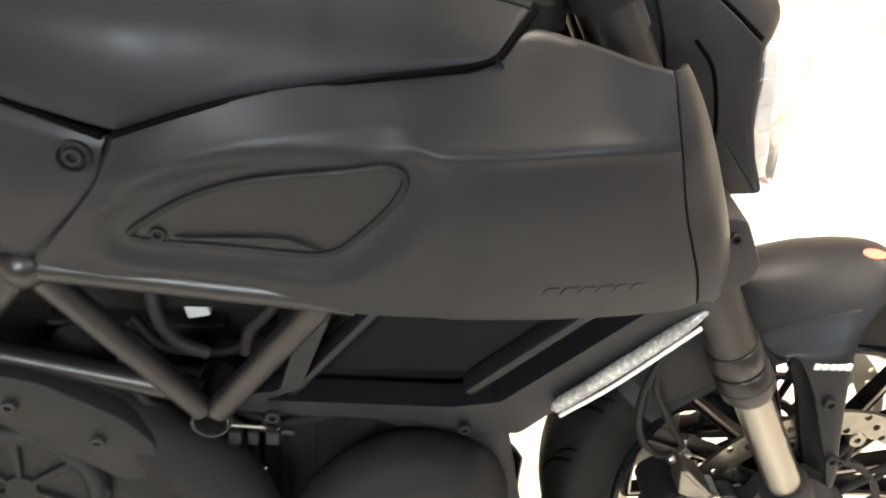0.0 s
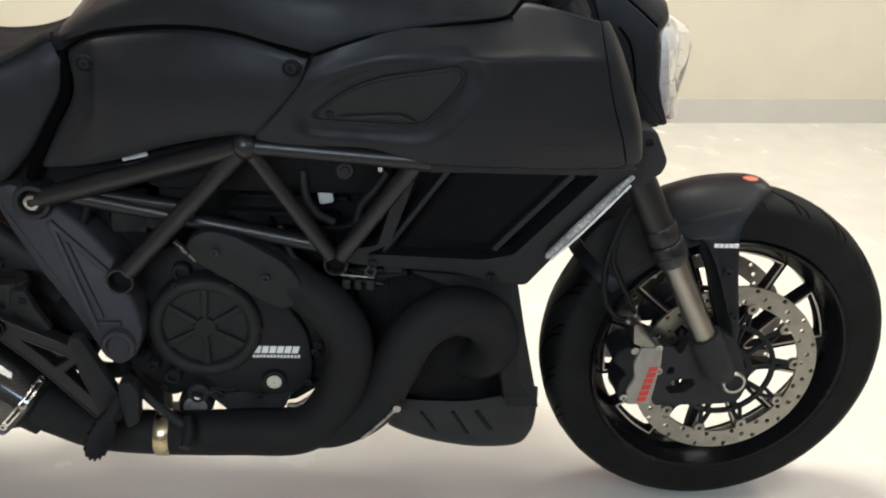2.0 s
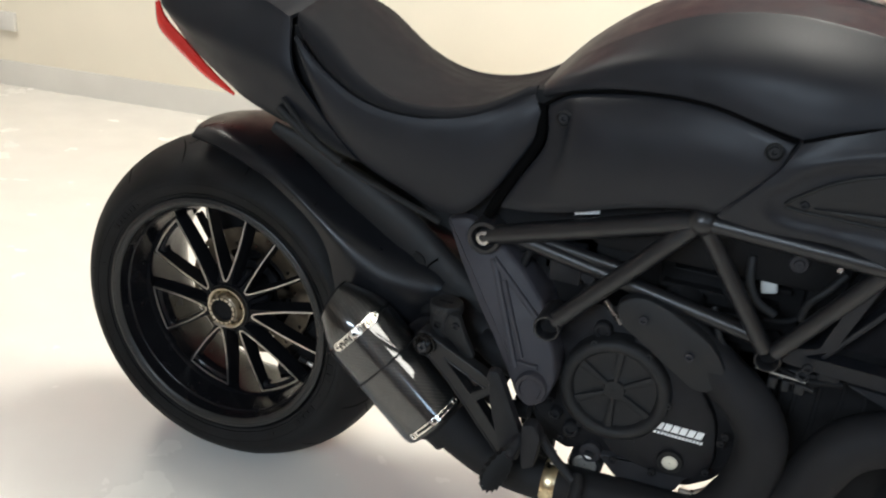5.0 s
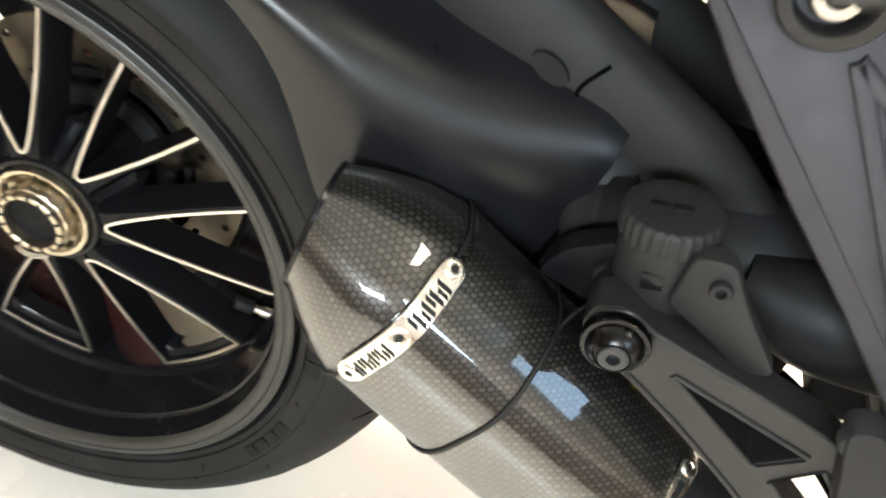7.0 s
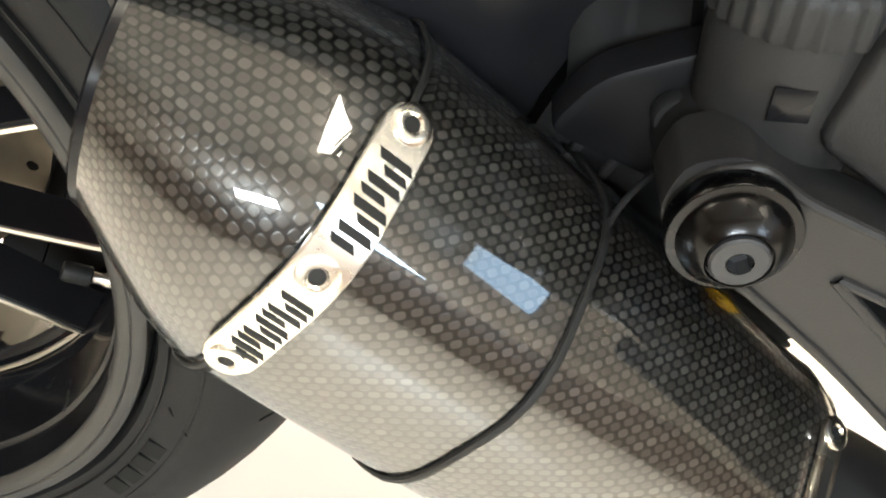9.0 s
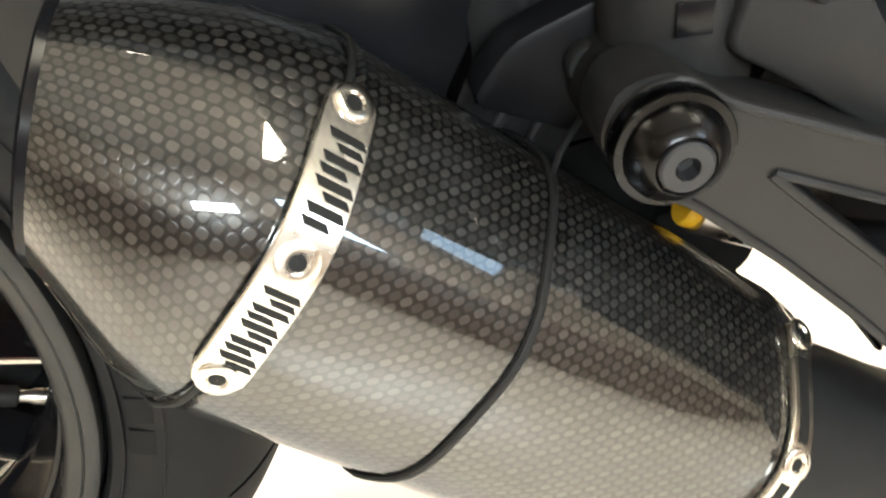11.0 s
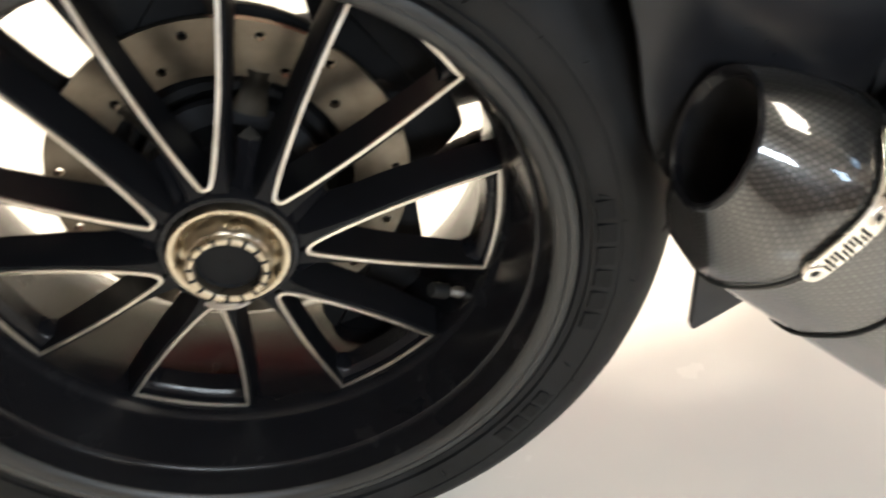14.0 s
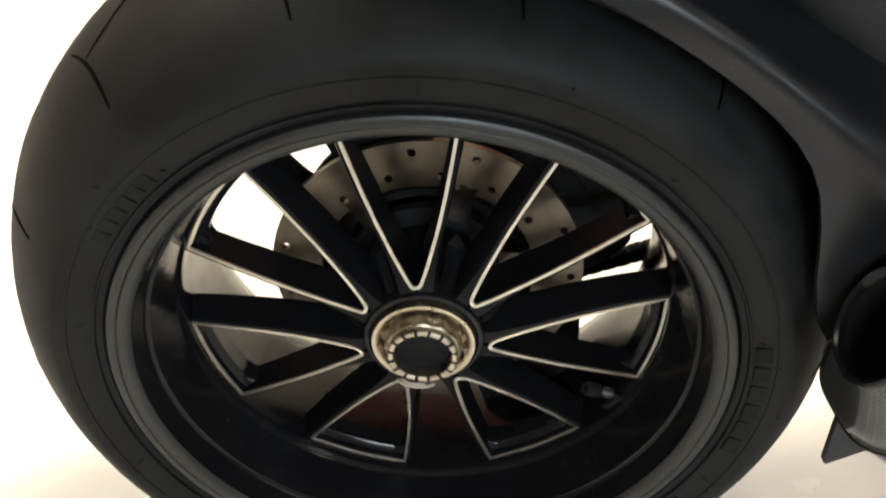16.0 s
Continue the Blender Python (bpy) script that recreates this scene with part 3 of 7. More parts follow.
skin(bm, [[(REAR[0] + (r + 0.0013 * k * abs(math.cos(6 * a))) * math.sin(a), y, REAR[2] + (r + 0.0013 * k * abs(math.cos(6 * a))) * math.cos(a)) for a in np.linspace(0, 2 * math.pi, seg, endpoint=False)]
          for r, y, k in ((0.0278, -0.060, 1), (0.0278, -0.080, 1), (0.0272, -0.0815, 0.5), (0.0268, -0.082, 0), (0.0265, -0.0865, 0), (0.0255, -0.0875, 0), (0.0228, -0.0875, 0), (0.0218, -0.0865, 0), (0.0214, -0.05, 0))], cap=False)
nut = part("axle_nut", bm, M_NUT, rear_wheel, "champagne anodised scalloped axle nut")
for k in range(16):
    a = 2 * math.pi * (k + 0.5) / 16
    bm = bmesh.new()
    box(bm, (REAR[0] + 0.0243 * math.sin(a), -0.0868, REAR[2] + 0.0243 * math.cos(a)), (0.0024, 0.0018, 0.0052), 0, Matrix.Rotation(a, 4, "Y"))
    part("castellation", bm, M_INK, nut)
bm = bmesh.new()
lathe(bm, [(0.0214, -0.079), (0.0200, -0.0775), (0.001, -0.077)], REAR, (0, 1, 0), 32)
part("axle_bore", bm, M_DEEP, rear_wheel)
bm = bmesh.new()
tube(bm, [(-0.020, -0.0845, 0.2965), (-0.012, -0.088, 0.2945), (0.0, -0.0895, 0.2945), (0.009, -0.087, 0.2955)], 0.0014, 8)
tube(bm, [(-0.016, -0.0855, 0.2985), (-0.008, -0.0885, 0.2970), (0.002, -0.0885, 0.2965)], 0.0012, 8)
part("nut_clip", bm, M_STEEL, rear_wheel, "bent steel retaining clip")


def valve(c, d, parent):
    bm = bmesh.new()
    lathe(bm, [(0.0045, 0), (0.0045, 0.012), (0.0034, 0.014), (0.0034, 0.02)], c, d, 14)
    ob = part("valve_stem", bm, M_STEEL, parent)
    e = Vector(c) + Vector(d).normalized() * 0.02
    bm = bmesh.new()
    lathe(bm, [(0.001, 0.016), (0.0052, 0.016), (0.006, 0.013), (0.006, 0.001), (0.005, 0)], e, d, 14)
    part("valve_cap", bm, M_INK, parent)
    return ob


valve((0.165, -0.026, 0.222), (-0.75, -0.25, 0.45), rear_wheel)


def brake_disc(bm, c, r0, r1, y, thick, cells, rows=3, hole=0.0036):
    """A ring of sheet steel drilled right through, hole by hole."""
    step = 2 * math.pi / cells
    dr = (r1 - r0) / rows
    faces = []
    for yy in (y - thick / 2, y + thick / 2):
        cache = {}

        def vert(r, a):
            key = (round(r, 5), round(a % (2 * math.pi), 5))
            if key not in cache:
                cache[key] = bm.verts.new((c[0] + r * math.sin(a), c[1] + yy, c[2] + r * math.cos(a)))
            return cache[key]
        holes = []
        for k in range(cells):
            for j in range(rows):
                a0, ra = k * step, r0 + j * dr
                edge = [vert(ra, a0), vert(ra, a0 + step / 2), vert(ra, a0 + step), vert(ra + dr / 2, a0 + step), vert(ra + dr, a0 + step), vert(ra + dr, a0 + step / 2), vert(ra + dr, a0), vert(ra + dr / 2, a0)]
                if (k + j) % rows == 0:
                    am, rm = a0 + step / 2, ra + dr / 2
                    inner = []
                    for q in range(8):
                        w = radians(-135 + 45 * q)
                        u, v = hole * math.cos(w), hole * math.sin(w)
                        inner.append(bm.verts.new((c[0] + (rm + v) * math.sin(am) + u * math.cos(am), c[1] + yy, c[2] + (rm + v) * math.cos(am) - u * math.sin(am))))
                    for q in range(8):
                        bm.faces.new((edge[q], edge[(q + 1) % 8], inner[(q + 1) % 8], inner[q]))
                    holes.append(inner)
                else:
                    bm.faces.new(edge)
        faces.append((cache, holes))
    (ca, ha), (cb, hb) = faces
    for a, b in zip(ha, hb):
        for q in range(8):
            bm.faces.new((a[q], a[(q + 1) % 8], b[(q + 1) % 8], b[q]))
    for r in (r0, r1):
        for k in range(cells * 2):
            k0, k1 = (round(r, 5), round((k * step / 2) % (2 * math.pi), 5)), (round(r, 5), round(((k + 1) * step / 2) % (2 * math.pi), 5))
            if k0 in ca and k1 in ca:
                bm.faces.new((ca[k0], ca[k1], cb[k1], cb[k0]))
    return bm


for s in BOTH:
    y = 0.072 * s
    disc = part("brake_disc", bm_of(brake_disc, FRONT, 0.127, 0.160, y, 0.005, 54, 3, 0.0044), M_DISC, front_wheel, "drilled steel brake disc on a black carrier")
    bm = bmesh.new()
    lathe(bm, [(0.036, y - 0.006 * s), (0.047, y - 0.004 * s), (0.047, y + 0.003 * s), (0.036, y + 0.005 * s)], FRONT, (0, 1, 0), 40, closed=True)
    lathe(bm, [(0.0805, y - 0.003 * s), (0.0815, y - 0.004 * s), (0.0875, y - 0.004 * s), (0.0885, y - 0.003 * s), (0.0885, y + 0.003 * s), (0.0805, y + 0.003 * s)], FRONT, (0, 1, 0), 60, closed=True)
    carrier = part("disc_carrier", bm, M_ENGINE, front_wheel, "black hub ring of the brake disc")
    for k in range(10):
        a = 2 * math.pi * k / 10 + 0.2
        for pa, pb, ra, rb, wa, wb in ((a, a, 0.045, 0.084, 0.0045, 0.0055), (a - 0.10, a, 0.084, 0.118, 0.0035, 0.0045), (a + 0.10, a, 0.084, 0.118, 0.0035, 0.0045)):
            bm = bmesh.new()
            tube(bm, [(FRONT[0] + ra * math.sin(pa), y, FRONT[2] + ra * math.cos(pa)), (FRONT[0] + rb * math.sin(pb), y, FRONT[2] + rb * math.cos(pb))], [wa, wb], 8, 1)
            part("carrier_arm", bm, M_ENGINE, carrier)
    for k in range(10):
        a = 2 * math.pi * k / 10 + 0.2
        bm = bmesh.new()
        lathe(bm, [(0.0040, y + 0.005 * s), (0.0092, y + 0.005 * s), (0.0104, y + 0.003 * s), (0.0104, y - 0.003 * s), (0.0092, y - 0.005 * s), (0.0040, y - 0.005 * s)], (FRONT[0] + 0.1215 * math.sin(a), 0, FRONT[2] + 0.1215 * math.cos(a)), (0, 1, 0), 18, closed=True)
        part("disc_bobbin", bm, M_DISC, front_wheel)
part("brake_disc", bm_of(brake_disc, REAR, 0.088, 0.1285, 0.013, 0.006, 30, 2, 0.0036), M_DISC_DARK, rear_wheel, "drilled rear brake disc behind the spokes")
bm = bmesh.new()
lathe(bm, [(0.045, 0.030), (0.066, 0.020), (0.066, 0.012), (0.045, 0.010)], REAR, (0, 1, 0), 40, closed=True)
carrier = part("disc_carrier", bm, M_ENGINE, rear_wheel, "black carrier of the rear brake disc")
for k in range(6):
    bm = bmesh.new()
    a = 2 * math.pi * k / 6 + 0.35
    tube(bm, [(REAR[0] + r * math.sin(a), 0.014, REAR[2] + r * math.cos(a)) for r in (0.060, 0.078, 0.094)], [0.014, 0.009, 0.012], 10, 3, 0.45, side=(0, 1, 0))
    part("carrier_arm", bm, M_DISC_DARK, carrier)
# Toothless sprocket disc, added as dark backing for the drilled holes.
bm = bmesh.new()
lathe(bm, [(0.03, 0.062), (0.112, 0.062), (0.114, 0.064), (0.114, 0.070), (0.112, 0.072), (0.03, 0.072)], REAR, (0, 1, 0), 64, closed=True)
# Two black cylinders added to block the bright gap round the hub.
bm2 = bmesh.new()
lathe(bm2, [(0.072, 0.020), (0.076, 0.024), (0.076, 0.064), (0.03, 0.066)], REAR, (0, 1, 0), 48)
part("hub_gap_filler", bm2, M_DEEP, rear_wheel)
bm2 = bmesh.new()
lathe(bm2, [(0.046, -0.02), (0.0505, -0.015), (0.0505, 0.066), (0.03, 0.068)], REAR, (0, 1, 0), 40)
part("hub_bore_filler", bm2, M_DEEP, rear_wheel)
part("sprocket", bm, M_DEEP, rear_wheel, "plain black sprocket disc, dark backing behind the brake disc")

# front axle end
bm = bmesh.new()
lathe(bm, [(0.0135, -0.108), (0.0195, -0.108), (0.021, -0.113), (0.019, -0.117), (0.0155, -0.117), (0.0145, -0.113), (0.0145, -0.095), (0.001, -0.095)], FRONT, (0, 1, 0), 32)
part("front_axle", bm, M_STEEL, bike, "hollow steel axle end")

# --- tread grooves and raised sidewall marks


def tyre_radius(y, big, half):
    return big - half * 0.52 + half * 0.52 * math.sqrt(max(0.0, 1 - (y / half) ** 2)) ** (1.4 if half > 0.1 else 0.95)


def groove(big, half, y0, y1, sweep, bend, width):
    """A near-black strip laid over the crown for a groove's shade, from y0 to y1, swept round the tyre by sweep."""
    bm = bmesh.new()
    n = 9
    loops = []
    for k in range(n):
        f = k / (n - 1)
        y, a = y0 + (y1 - y0) * f, sweep * f + bend * math.sin(math.pi * f)
        w = width * (0.25 + 0.75 * math.sin(math.pi * min(1, 0.12 + 0.8 * f))) / big
        r = tyre_radius(y, big, half)
        loops.append([((r + h) * math.sin(a + q), y, (r + h) * math.cos(a + q)) for q, h in ((-w, -0.001), (-w, 0.0004), (w, 0.0004), (w, -0.001))])
    skin(bm, loops)
    me = bpy.data.meshes.new("tread_groove_strip")
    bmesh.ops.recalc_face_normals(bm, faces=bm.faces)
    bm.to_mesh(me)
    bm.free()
    me.materials.append(M_GAP_SHADE)
    return me


for wheel, c, big, half, kinds in ((front_wheel, (1.577, 0.006, 0.3055), 0.3045, 0.060, ((0.010, 0.054, 0.20, 0.03, 0.0036), (0.030, 0.055, 0.12, 0.02, 0.0026))), (rear_wheel, RC, TYRE_R, 0.1175, ((0.040, 0.100, 0.10, 0.02, 0.0018), (0.015, 0.060, -0.16, 0.02, 0.0018)))):
    for j, (y0, y1, sw, bend, wd) in enumerate(kinds):
        for s in BOTH:
            me = groove(big, half, y0 * s, y1 * s, sw, bend, wd)
            count = 22 if wheel == front_wheel else 14
            for k in range(count):
                ob = new("tread_groove_strip", me)
                ob.parent = wheel
                ob.matrix_world = Matrix.Translation(c) @ Matrix.Rotation(2 * math.pi * (k + 0.5 * j) / count + (0.1 if s == R else 0.25), 4, "Y")


def wall_mark(c, y, r0, r1, a0, a1, strokes):
    """Raised lettering-like bars on a sidewall, too worn to read."""
    bm = bmesh.new()
    for u0, u1, v0, v1 in strokes:
        loops = []
        for f in np.linspace(0, 1, 3):
            a = radians(a0 + (a1 - a0) * (u0 + (u1 - u0) * f))
            ra, rb = r0 + (r1 - r0) * v0, r0 + (r1 - r0) * v1
            slope = lambda r: 0.0010 * max(0.0, (0.246 - r) / 0.010) ** 1.5
            loops.append([(c[0] + q * math.sin(a), c[1] + y + slope(q) - h, c[2] + q * math.cos(a)) for q, h in ((ra, -0.002), (ra, 0.0002), (ra + 0.0012, 0.0004), (rb - 0.0012, 0.0004), (rb, 0.0002), (rb, -0.002))])
        skin(bm, loops)
    return bm


STROKES = ((0, 0.95, 0, 1),)
for start, step, n, r0, r1 in ((104.4, -4.6, 6, 0.2355, 0.2470), (134.0, -3.6, 4, 0.2370, 0.2480), (-42.0, -2.7, 6, 0.2365, 0.2470)):
    for k in range(n):
        for g in STROKES:
            part("sidewall_mark", wall_mark(RC, -0.1166, r0, r1, start + step * k, start + step * (k + 0.8), (g,)), M_SIDEMARK, rear_wheel)
bm = bmesh.new()
lathe(bm, [(0.2520, -0.1168), (0.2516, -0.1180), (0.2504, -0.1180), (0.2500, -0.1166)], RC, (0, 1, 0), 120)
lathe(bm, [(0.2335, -0.1135), (0.2330, -0.1152), (0.2318, -0.1148), (0.2314, -0.1120)], RC, (0, 1, 0), 120)
part("sidewall_rib", bm, M_RUBBER, rear_wheel)
# fine moulding nibs left standing round the sidewall
for k in range(30):
    a = radians(12 * k + 5 * math.sin(k * 2.3))
    r0 = 0.2385 + 0.010 * (k % 3)
    o, u = np.array(RC), np.array((math.sin(a), 0, math.cos(a)))
    bm = bmesh.new()
    tube(bm, [o + u * r0 + np.array((0, -0.1155, 0)), o + u * (r0 + 0.0025) + np.array((0.0004, -0.1185, 0)), o + u * (r0 + 0.0035) + np.array((0.0006, -0.1200, 0.0010))], [0.0007, 0.0005, 0.0003], 6, 2)
    part("moulding_nib", bm, M_INK, rear_wheel)

# --- tank, seat, tail
TANK = [
    (0.545, (-0.132, 0.824), (-0.110, 0.838), (-0.055, 0.845), (0, 0.848)),
    (0.59, (-0.163, 0.843), (-0.148, 0.864), (-0.105, 0.880), (0, 0.898)),
    (0.66, (-0.194, 0.862), (-0.184, 0.897), (-0.140, 0.924), (0, 0.950)),
    (0.74, (-0.222, 0.869), (-0.214, 0.916), (-0.162, 0.961), (0, 0.984)),
    (0.83, (-0.250, 0.862), (-0.238, 0.924), (-0.176, 0.977), (0, 1.002)),
    (0.91, (-0.262, 0.853), (-0.250, 0.920), (-0.196, 0.974), (0, 1.000)),
    (1.00, (-0.257, 0.886), (-0.240, 0.923), (-0.208, 0.960), (0, 0.980)),
    (1.07, (-0.250, 0.897), (-0.235, 0.919), (-0.210, 0.944), (0, 0.966)),
    (1.115, (-0.243, 0.901), (-0.229, 0.917), (-0.210, 0.9335), (0, 0.954)),
    (1.145, (-0.240, 0.904, 1.121), (-0.226, 0.916, 1.136), (-0.212, 0.9275, 1.148), (0, 0.948, 1.135))]


def creased(section, bow=0.003):
    """A dense half section: a smooth side up to a sharp shoulder, then a slightly bowed top."""
    x, *q = section
    q = [np.array((p[0], p[1], p[2] if len(p) > 2 else x)) for p in q]
    low, c, top = q[:-1], q[-2], q[-1]
    flank = list(spline(low, 6))
    flank.insert(-1, c + (flank[-2] - c) * 0.12)
    crown = [c + (top - c) * f + np.array((0, bow * 4 * f * (1 - f), 0)) for f in (0.012, 0.15, 0.32, 0.5, 0.7, 0.85, 1.0)]
    return (x, *[tuple(p) for p in flank + crown])


tank = part("fuel_tank", saddle([creased(q) for q in TANK], 6, 1, 0.005, 0.003), M_PAINT, bike, "matte black fuel tank with a flat top and a sharp shoulder crease")
TOP = [(q[0], q[4][1]) for q in TANK]


def oval(bm, x0, a, b, levels):
    """An oval lid that follows the tank's top."""
    pts = [(a * math.cos(w), b * math.sin(w)) for w in np.linspace(0, 2 * math.pi, 40, endpoint=False)]
    skin(bm, [[(x0 + x * k, y * k, float(np.interp(x0 + x * k, [q[0] for q in TOP], [q[1] for q in TOP])) - 0.5 * (y * k) ** 2 + h) for x, y in pts] for k, h in levels])
    return bm


filler = part("filler_cap", bm_of(oval, 0.916, 0.062, 0.046, ((1.0, -0.008), (1.0, 0.002), (0.95, 0.0038), (0.5, 0.0042), (0.05, 0.0042))), M_STEEL, tank, "oval brushed metal filler cap")
part("cap_ring", bm_of(oval, 0.905, 0.076, 0.054, ((1.0, -0.008), (1.0, 0.0002), (0.97, 0.0012), (0.6, 0.0014), (0.05, 0.0014))), M_INK, filler, "black oval ring round the cap")

SEAT = [
    (0.165, (-0.130, 0.836), (-0.134, 0.858), (-0.108, 0.892), (0, 0.912)),
    (0.215, (-0.134, 0.738), (-0.146, 0.815), (-0.112, 0.870), (0, 0.892)),
    (0.28, (-0.132, 0.674), (-0.155, 0.781), (-0.122, 0.818), (0, 0.846)),
    (0.35, (-0.130, 0.644), (-0.158, 0.769), (-0.122, 0.786), (0, 0.802)),
    (0.42, (-0.130, 0.620), (-0.156, 0.775), (-0.112, 0.784), (0, 0.790)),
    (0.48, (-0.135, 0.650), (-0.151, 0.795), (-0.102, 0.800), (0, 0.802)),
    (0.54, (-0.140, 0.780), (-0.140, 0.832), (-0.090, 0.832), (0, 0.832))]
seat = part("seat", saddle([(x, a[1], ((a[1][0] + a[2][0]) / 2 - 0.012, (a[1][1] + a[2][1]) / 2 + 0.008), a[2], a[3]) for x, *a in SEAT], 6, 5, 0.02, 0.004), M_SEAT, bike, "black vinyl saddle dipping low before the raised back step")
for s in BOTH:
    rows = []
    for x, *a in SEAT:
        lo, hi = a[0], a[1]
        ys = lambda f: lo[0] + (hi[0] - lo[0]) * f - 0.010 * math.sin(math.pi * f)
        dx = 0.03 if x > 0.5 else 0.0
        rows.append([(x + dx * (1 - f), ys(f), lo[1] + (hi[1] - 0.003 - lo[1]) * f) for f in (0, 0.33, 0.66, 1)])
    part("seat_side", sheet(rows, 6, 5, 0.006, s == L, 0.003), M_PAINT, bike, "smooth matte black side of the seat unit")
TAIL = [
    (-0.150, (-0.026, 0.852), (-0.036, 0.860), (-0.040, 0.868), (-0.030, 0.886), (0, 0.890)),
    (-0.126, (-0.040, 0.826), (-0.056, 0.840), (-0.066, 0.857), (-0.045, 0.905), (0, 0.912)),
    (-0.066, (-0.062, 0.782), (-0.080, 0.812), (-0.091, 0.842), (-0.065, 0.904), (0, 0.919)),
    (0.011, (-0.084, 0.744), (-0.104, 0.792), (-0.113, 0.836), (-0.083, 0.900), (0, 0.925)),
    (0.080, (-0.100, 0.718), (-0.119, 0.775), (-0.126, 0.828), (-0.098, 0.893), (0, 0.926)),
    (0.150, (-0.124, 0.668, 0.272), (-0.137, 0.740, 0.205), (-0.139, 0.800, 0.160), (-0.116, 0.876, 0.140), (0, 0.913, 0.190))]
tail = part("tail_cowl", saddle([creased(q, 0.002) for q in TAIL], 6, 1, 0.006, 0.003), M_PAINT, bike, "pointed matte black tail cowl with a flat top behind the saddle")
bm = bmesh.new()
tube(bm, [(-0.170, -0.022, 0.848), (-0.150, -0.034, 0.815), (-0.10, -0.048, 0.785), (-0.04, -0.064, 0.752), (0.02, -0.078, 0.728)], [0.006, 0.013, 0.013, 0.010, 0.003], 10, 5, 0.6)
tube(bm, [(-0.170, 0.022, 0.848), (-0.150, 0.034, 0.815), (-0.10, 0.048, 0.785), (-0.04, 0.064, 0.752), (0.02, 0.078, 0.728)], [0.006, 0.013, 0.013, 0.010, 0.003], 10, 5, 0.6)
part("tail_lamp", bm, M_TAIL, bike, "red lens strip under the tail")
# Plain black body that fills the inside of the tail.
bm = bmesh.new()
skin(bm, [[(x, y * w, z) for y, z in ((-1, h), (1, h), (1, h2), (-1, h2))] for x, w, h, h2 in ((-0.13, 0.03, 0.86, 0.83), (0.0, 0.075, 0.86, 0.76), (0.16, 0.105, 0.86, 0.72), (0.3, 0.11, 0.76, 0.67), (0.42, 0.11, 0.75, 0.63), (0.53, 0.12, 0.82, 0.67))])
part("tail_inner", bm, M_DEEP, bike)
# long strip of trim under the seat, running down to the pivot plate
for s in BOTH:
    bm = bmesh.new()
    tube(bm, [side(p, s) for p in [(0.10, -0.085, 0.690), (0.178, -0.075, 0.652), (0.256, -0.066, 0.600), (0.322, -0.062, 0.556), (0.388, -0.062, 0.506), (0.455, -0.07, 0.462), (0.50, -0.075, 0.425)]], [0.010, 0.022, 0.034, 0.040, 0.040, 0.037, 0.028], 16, 6, 0.55, side=(0, 1, 0))
    trim = part("seat_rail_cover", bm, M_PLASTIC, bike, "dark grey cover strip under the seat")
    # black disc laid on the cover, standing for shade inside a hole
    bm = bmesh.new()
    lathe(bm, [(0.0105, -0.004), (0.0100, 0.0012), (0.001, 0.0012)], (0, 0, 0), (0, s, 0), 24)
    for v in bm.verts:
        v.co = Matrix.Translation(side((0.373, -0.0852, 0.518), s)) @ Matrix.Rotation(radians(38), 4, "Y") @ Matrix.Diagonal((1.25, 1, 0.7, 1)) @ v.co
    ob = part("rail_hole_disc", bm, M_INK, trim, "black disc drawn for the dark inside of an oval hole")
    bm = bmesh.new()
    tube(bm, [side(p, s) for p in [(0.405, -0.0835, 0.524), (0.390, -0.0848, 0.508), (0.392, -0.0848, 0.494), (0.402, -0.0838, 0.482), (0.415, -0.082, 0.474)]], 0.0013, 8, 5)
    part("cover_seam", bm, M_GAP_SHADE, trim)
    # dark tubes drawn along the black gap below the seat side
    bm = bmesh.new()
    tube(bm, [side(p, s) for p in [(0.135, -0.13, 0.735), (0.19, -0.135, 0.70), (0.25, -0.136, 0.668)]], 0.008, 10, 5)
    tube(bm, [side(p, s) for p in [(0.14, -0.128, 0.75), (0.20, -0.137, 0.70), (0.262, -0.137, 0.662), (0.34, -0.135, 0.634), (0.42, -0.134, 0.607)]], 0.005, 8, 5)
    part("grab_rail_slot", bm, M_INK, bike)

# --- side panels
COVER = [
    [(0.508, -0.138, 0.652), (0.538, -0.147, 0.710), (0.566, -0.152, 0.765), (0.562, -0.147, 0.816)],
    [(0.56, -0.160, 0.662), (0.582, -0.172, 0.722), (0.595, -0.176, 0.782), (0.585, -0.160, 0.833)],
    [(0.62, -0.180, 0.679), (0.62, -0.198, 0.740), (0.62, -0.200, 0.800), (0.615, -0.176, 0.846)],
    [(0.70, -0.207, 0.711), (0.70, -0.223, 0.760), (0.70, -0.224, 0.815), (0.70, -0.207, 0.863)],
    [(0.778, -0.226, 0.733), (0.785, -0.242, 0.775), (0.788, -0.246, 0.820), (0.785, -0.236, 0.866)],
    [(0.812, -0.237, 0.737), (0.842, -0.252, 0.776), (0.868, -0.259, 0.810), (0.880, -0.260, 0.846)]]
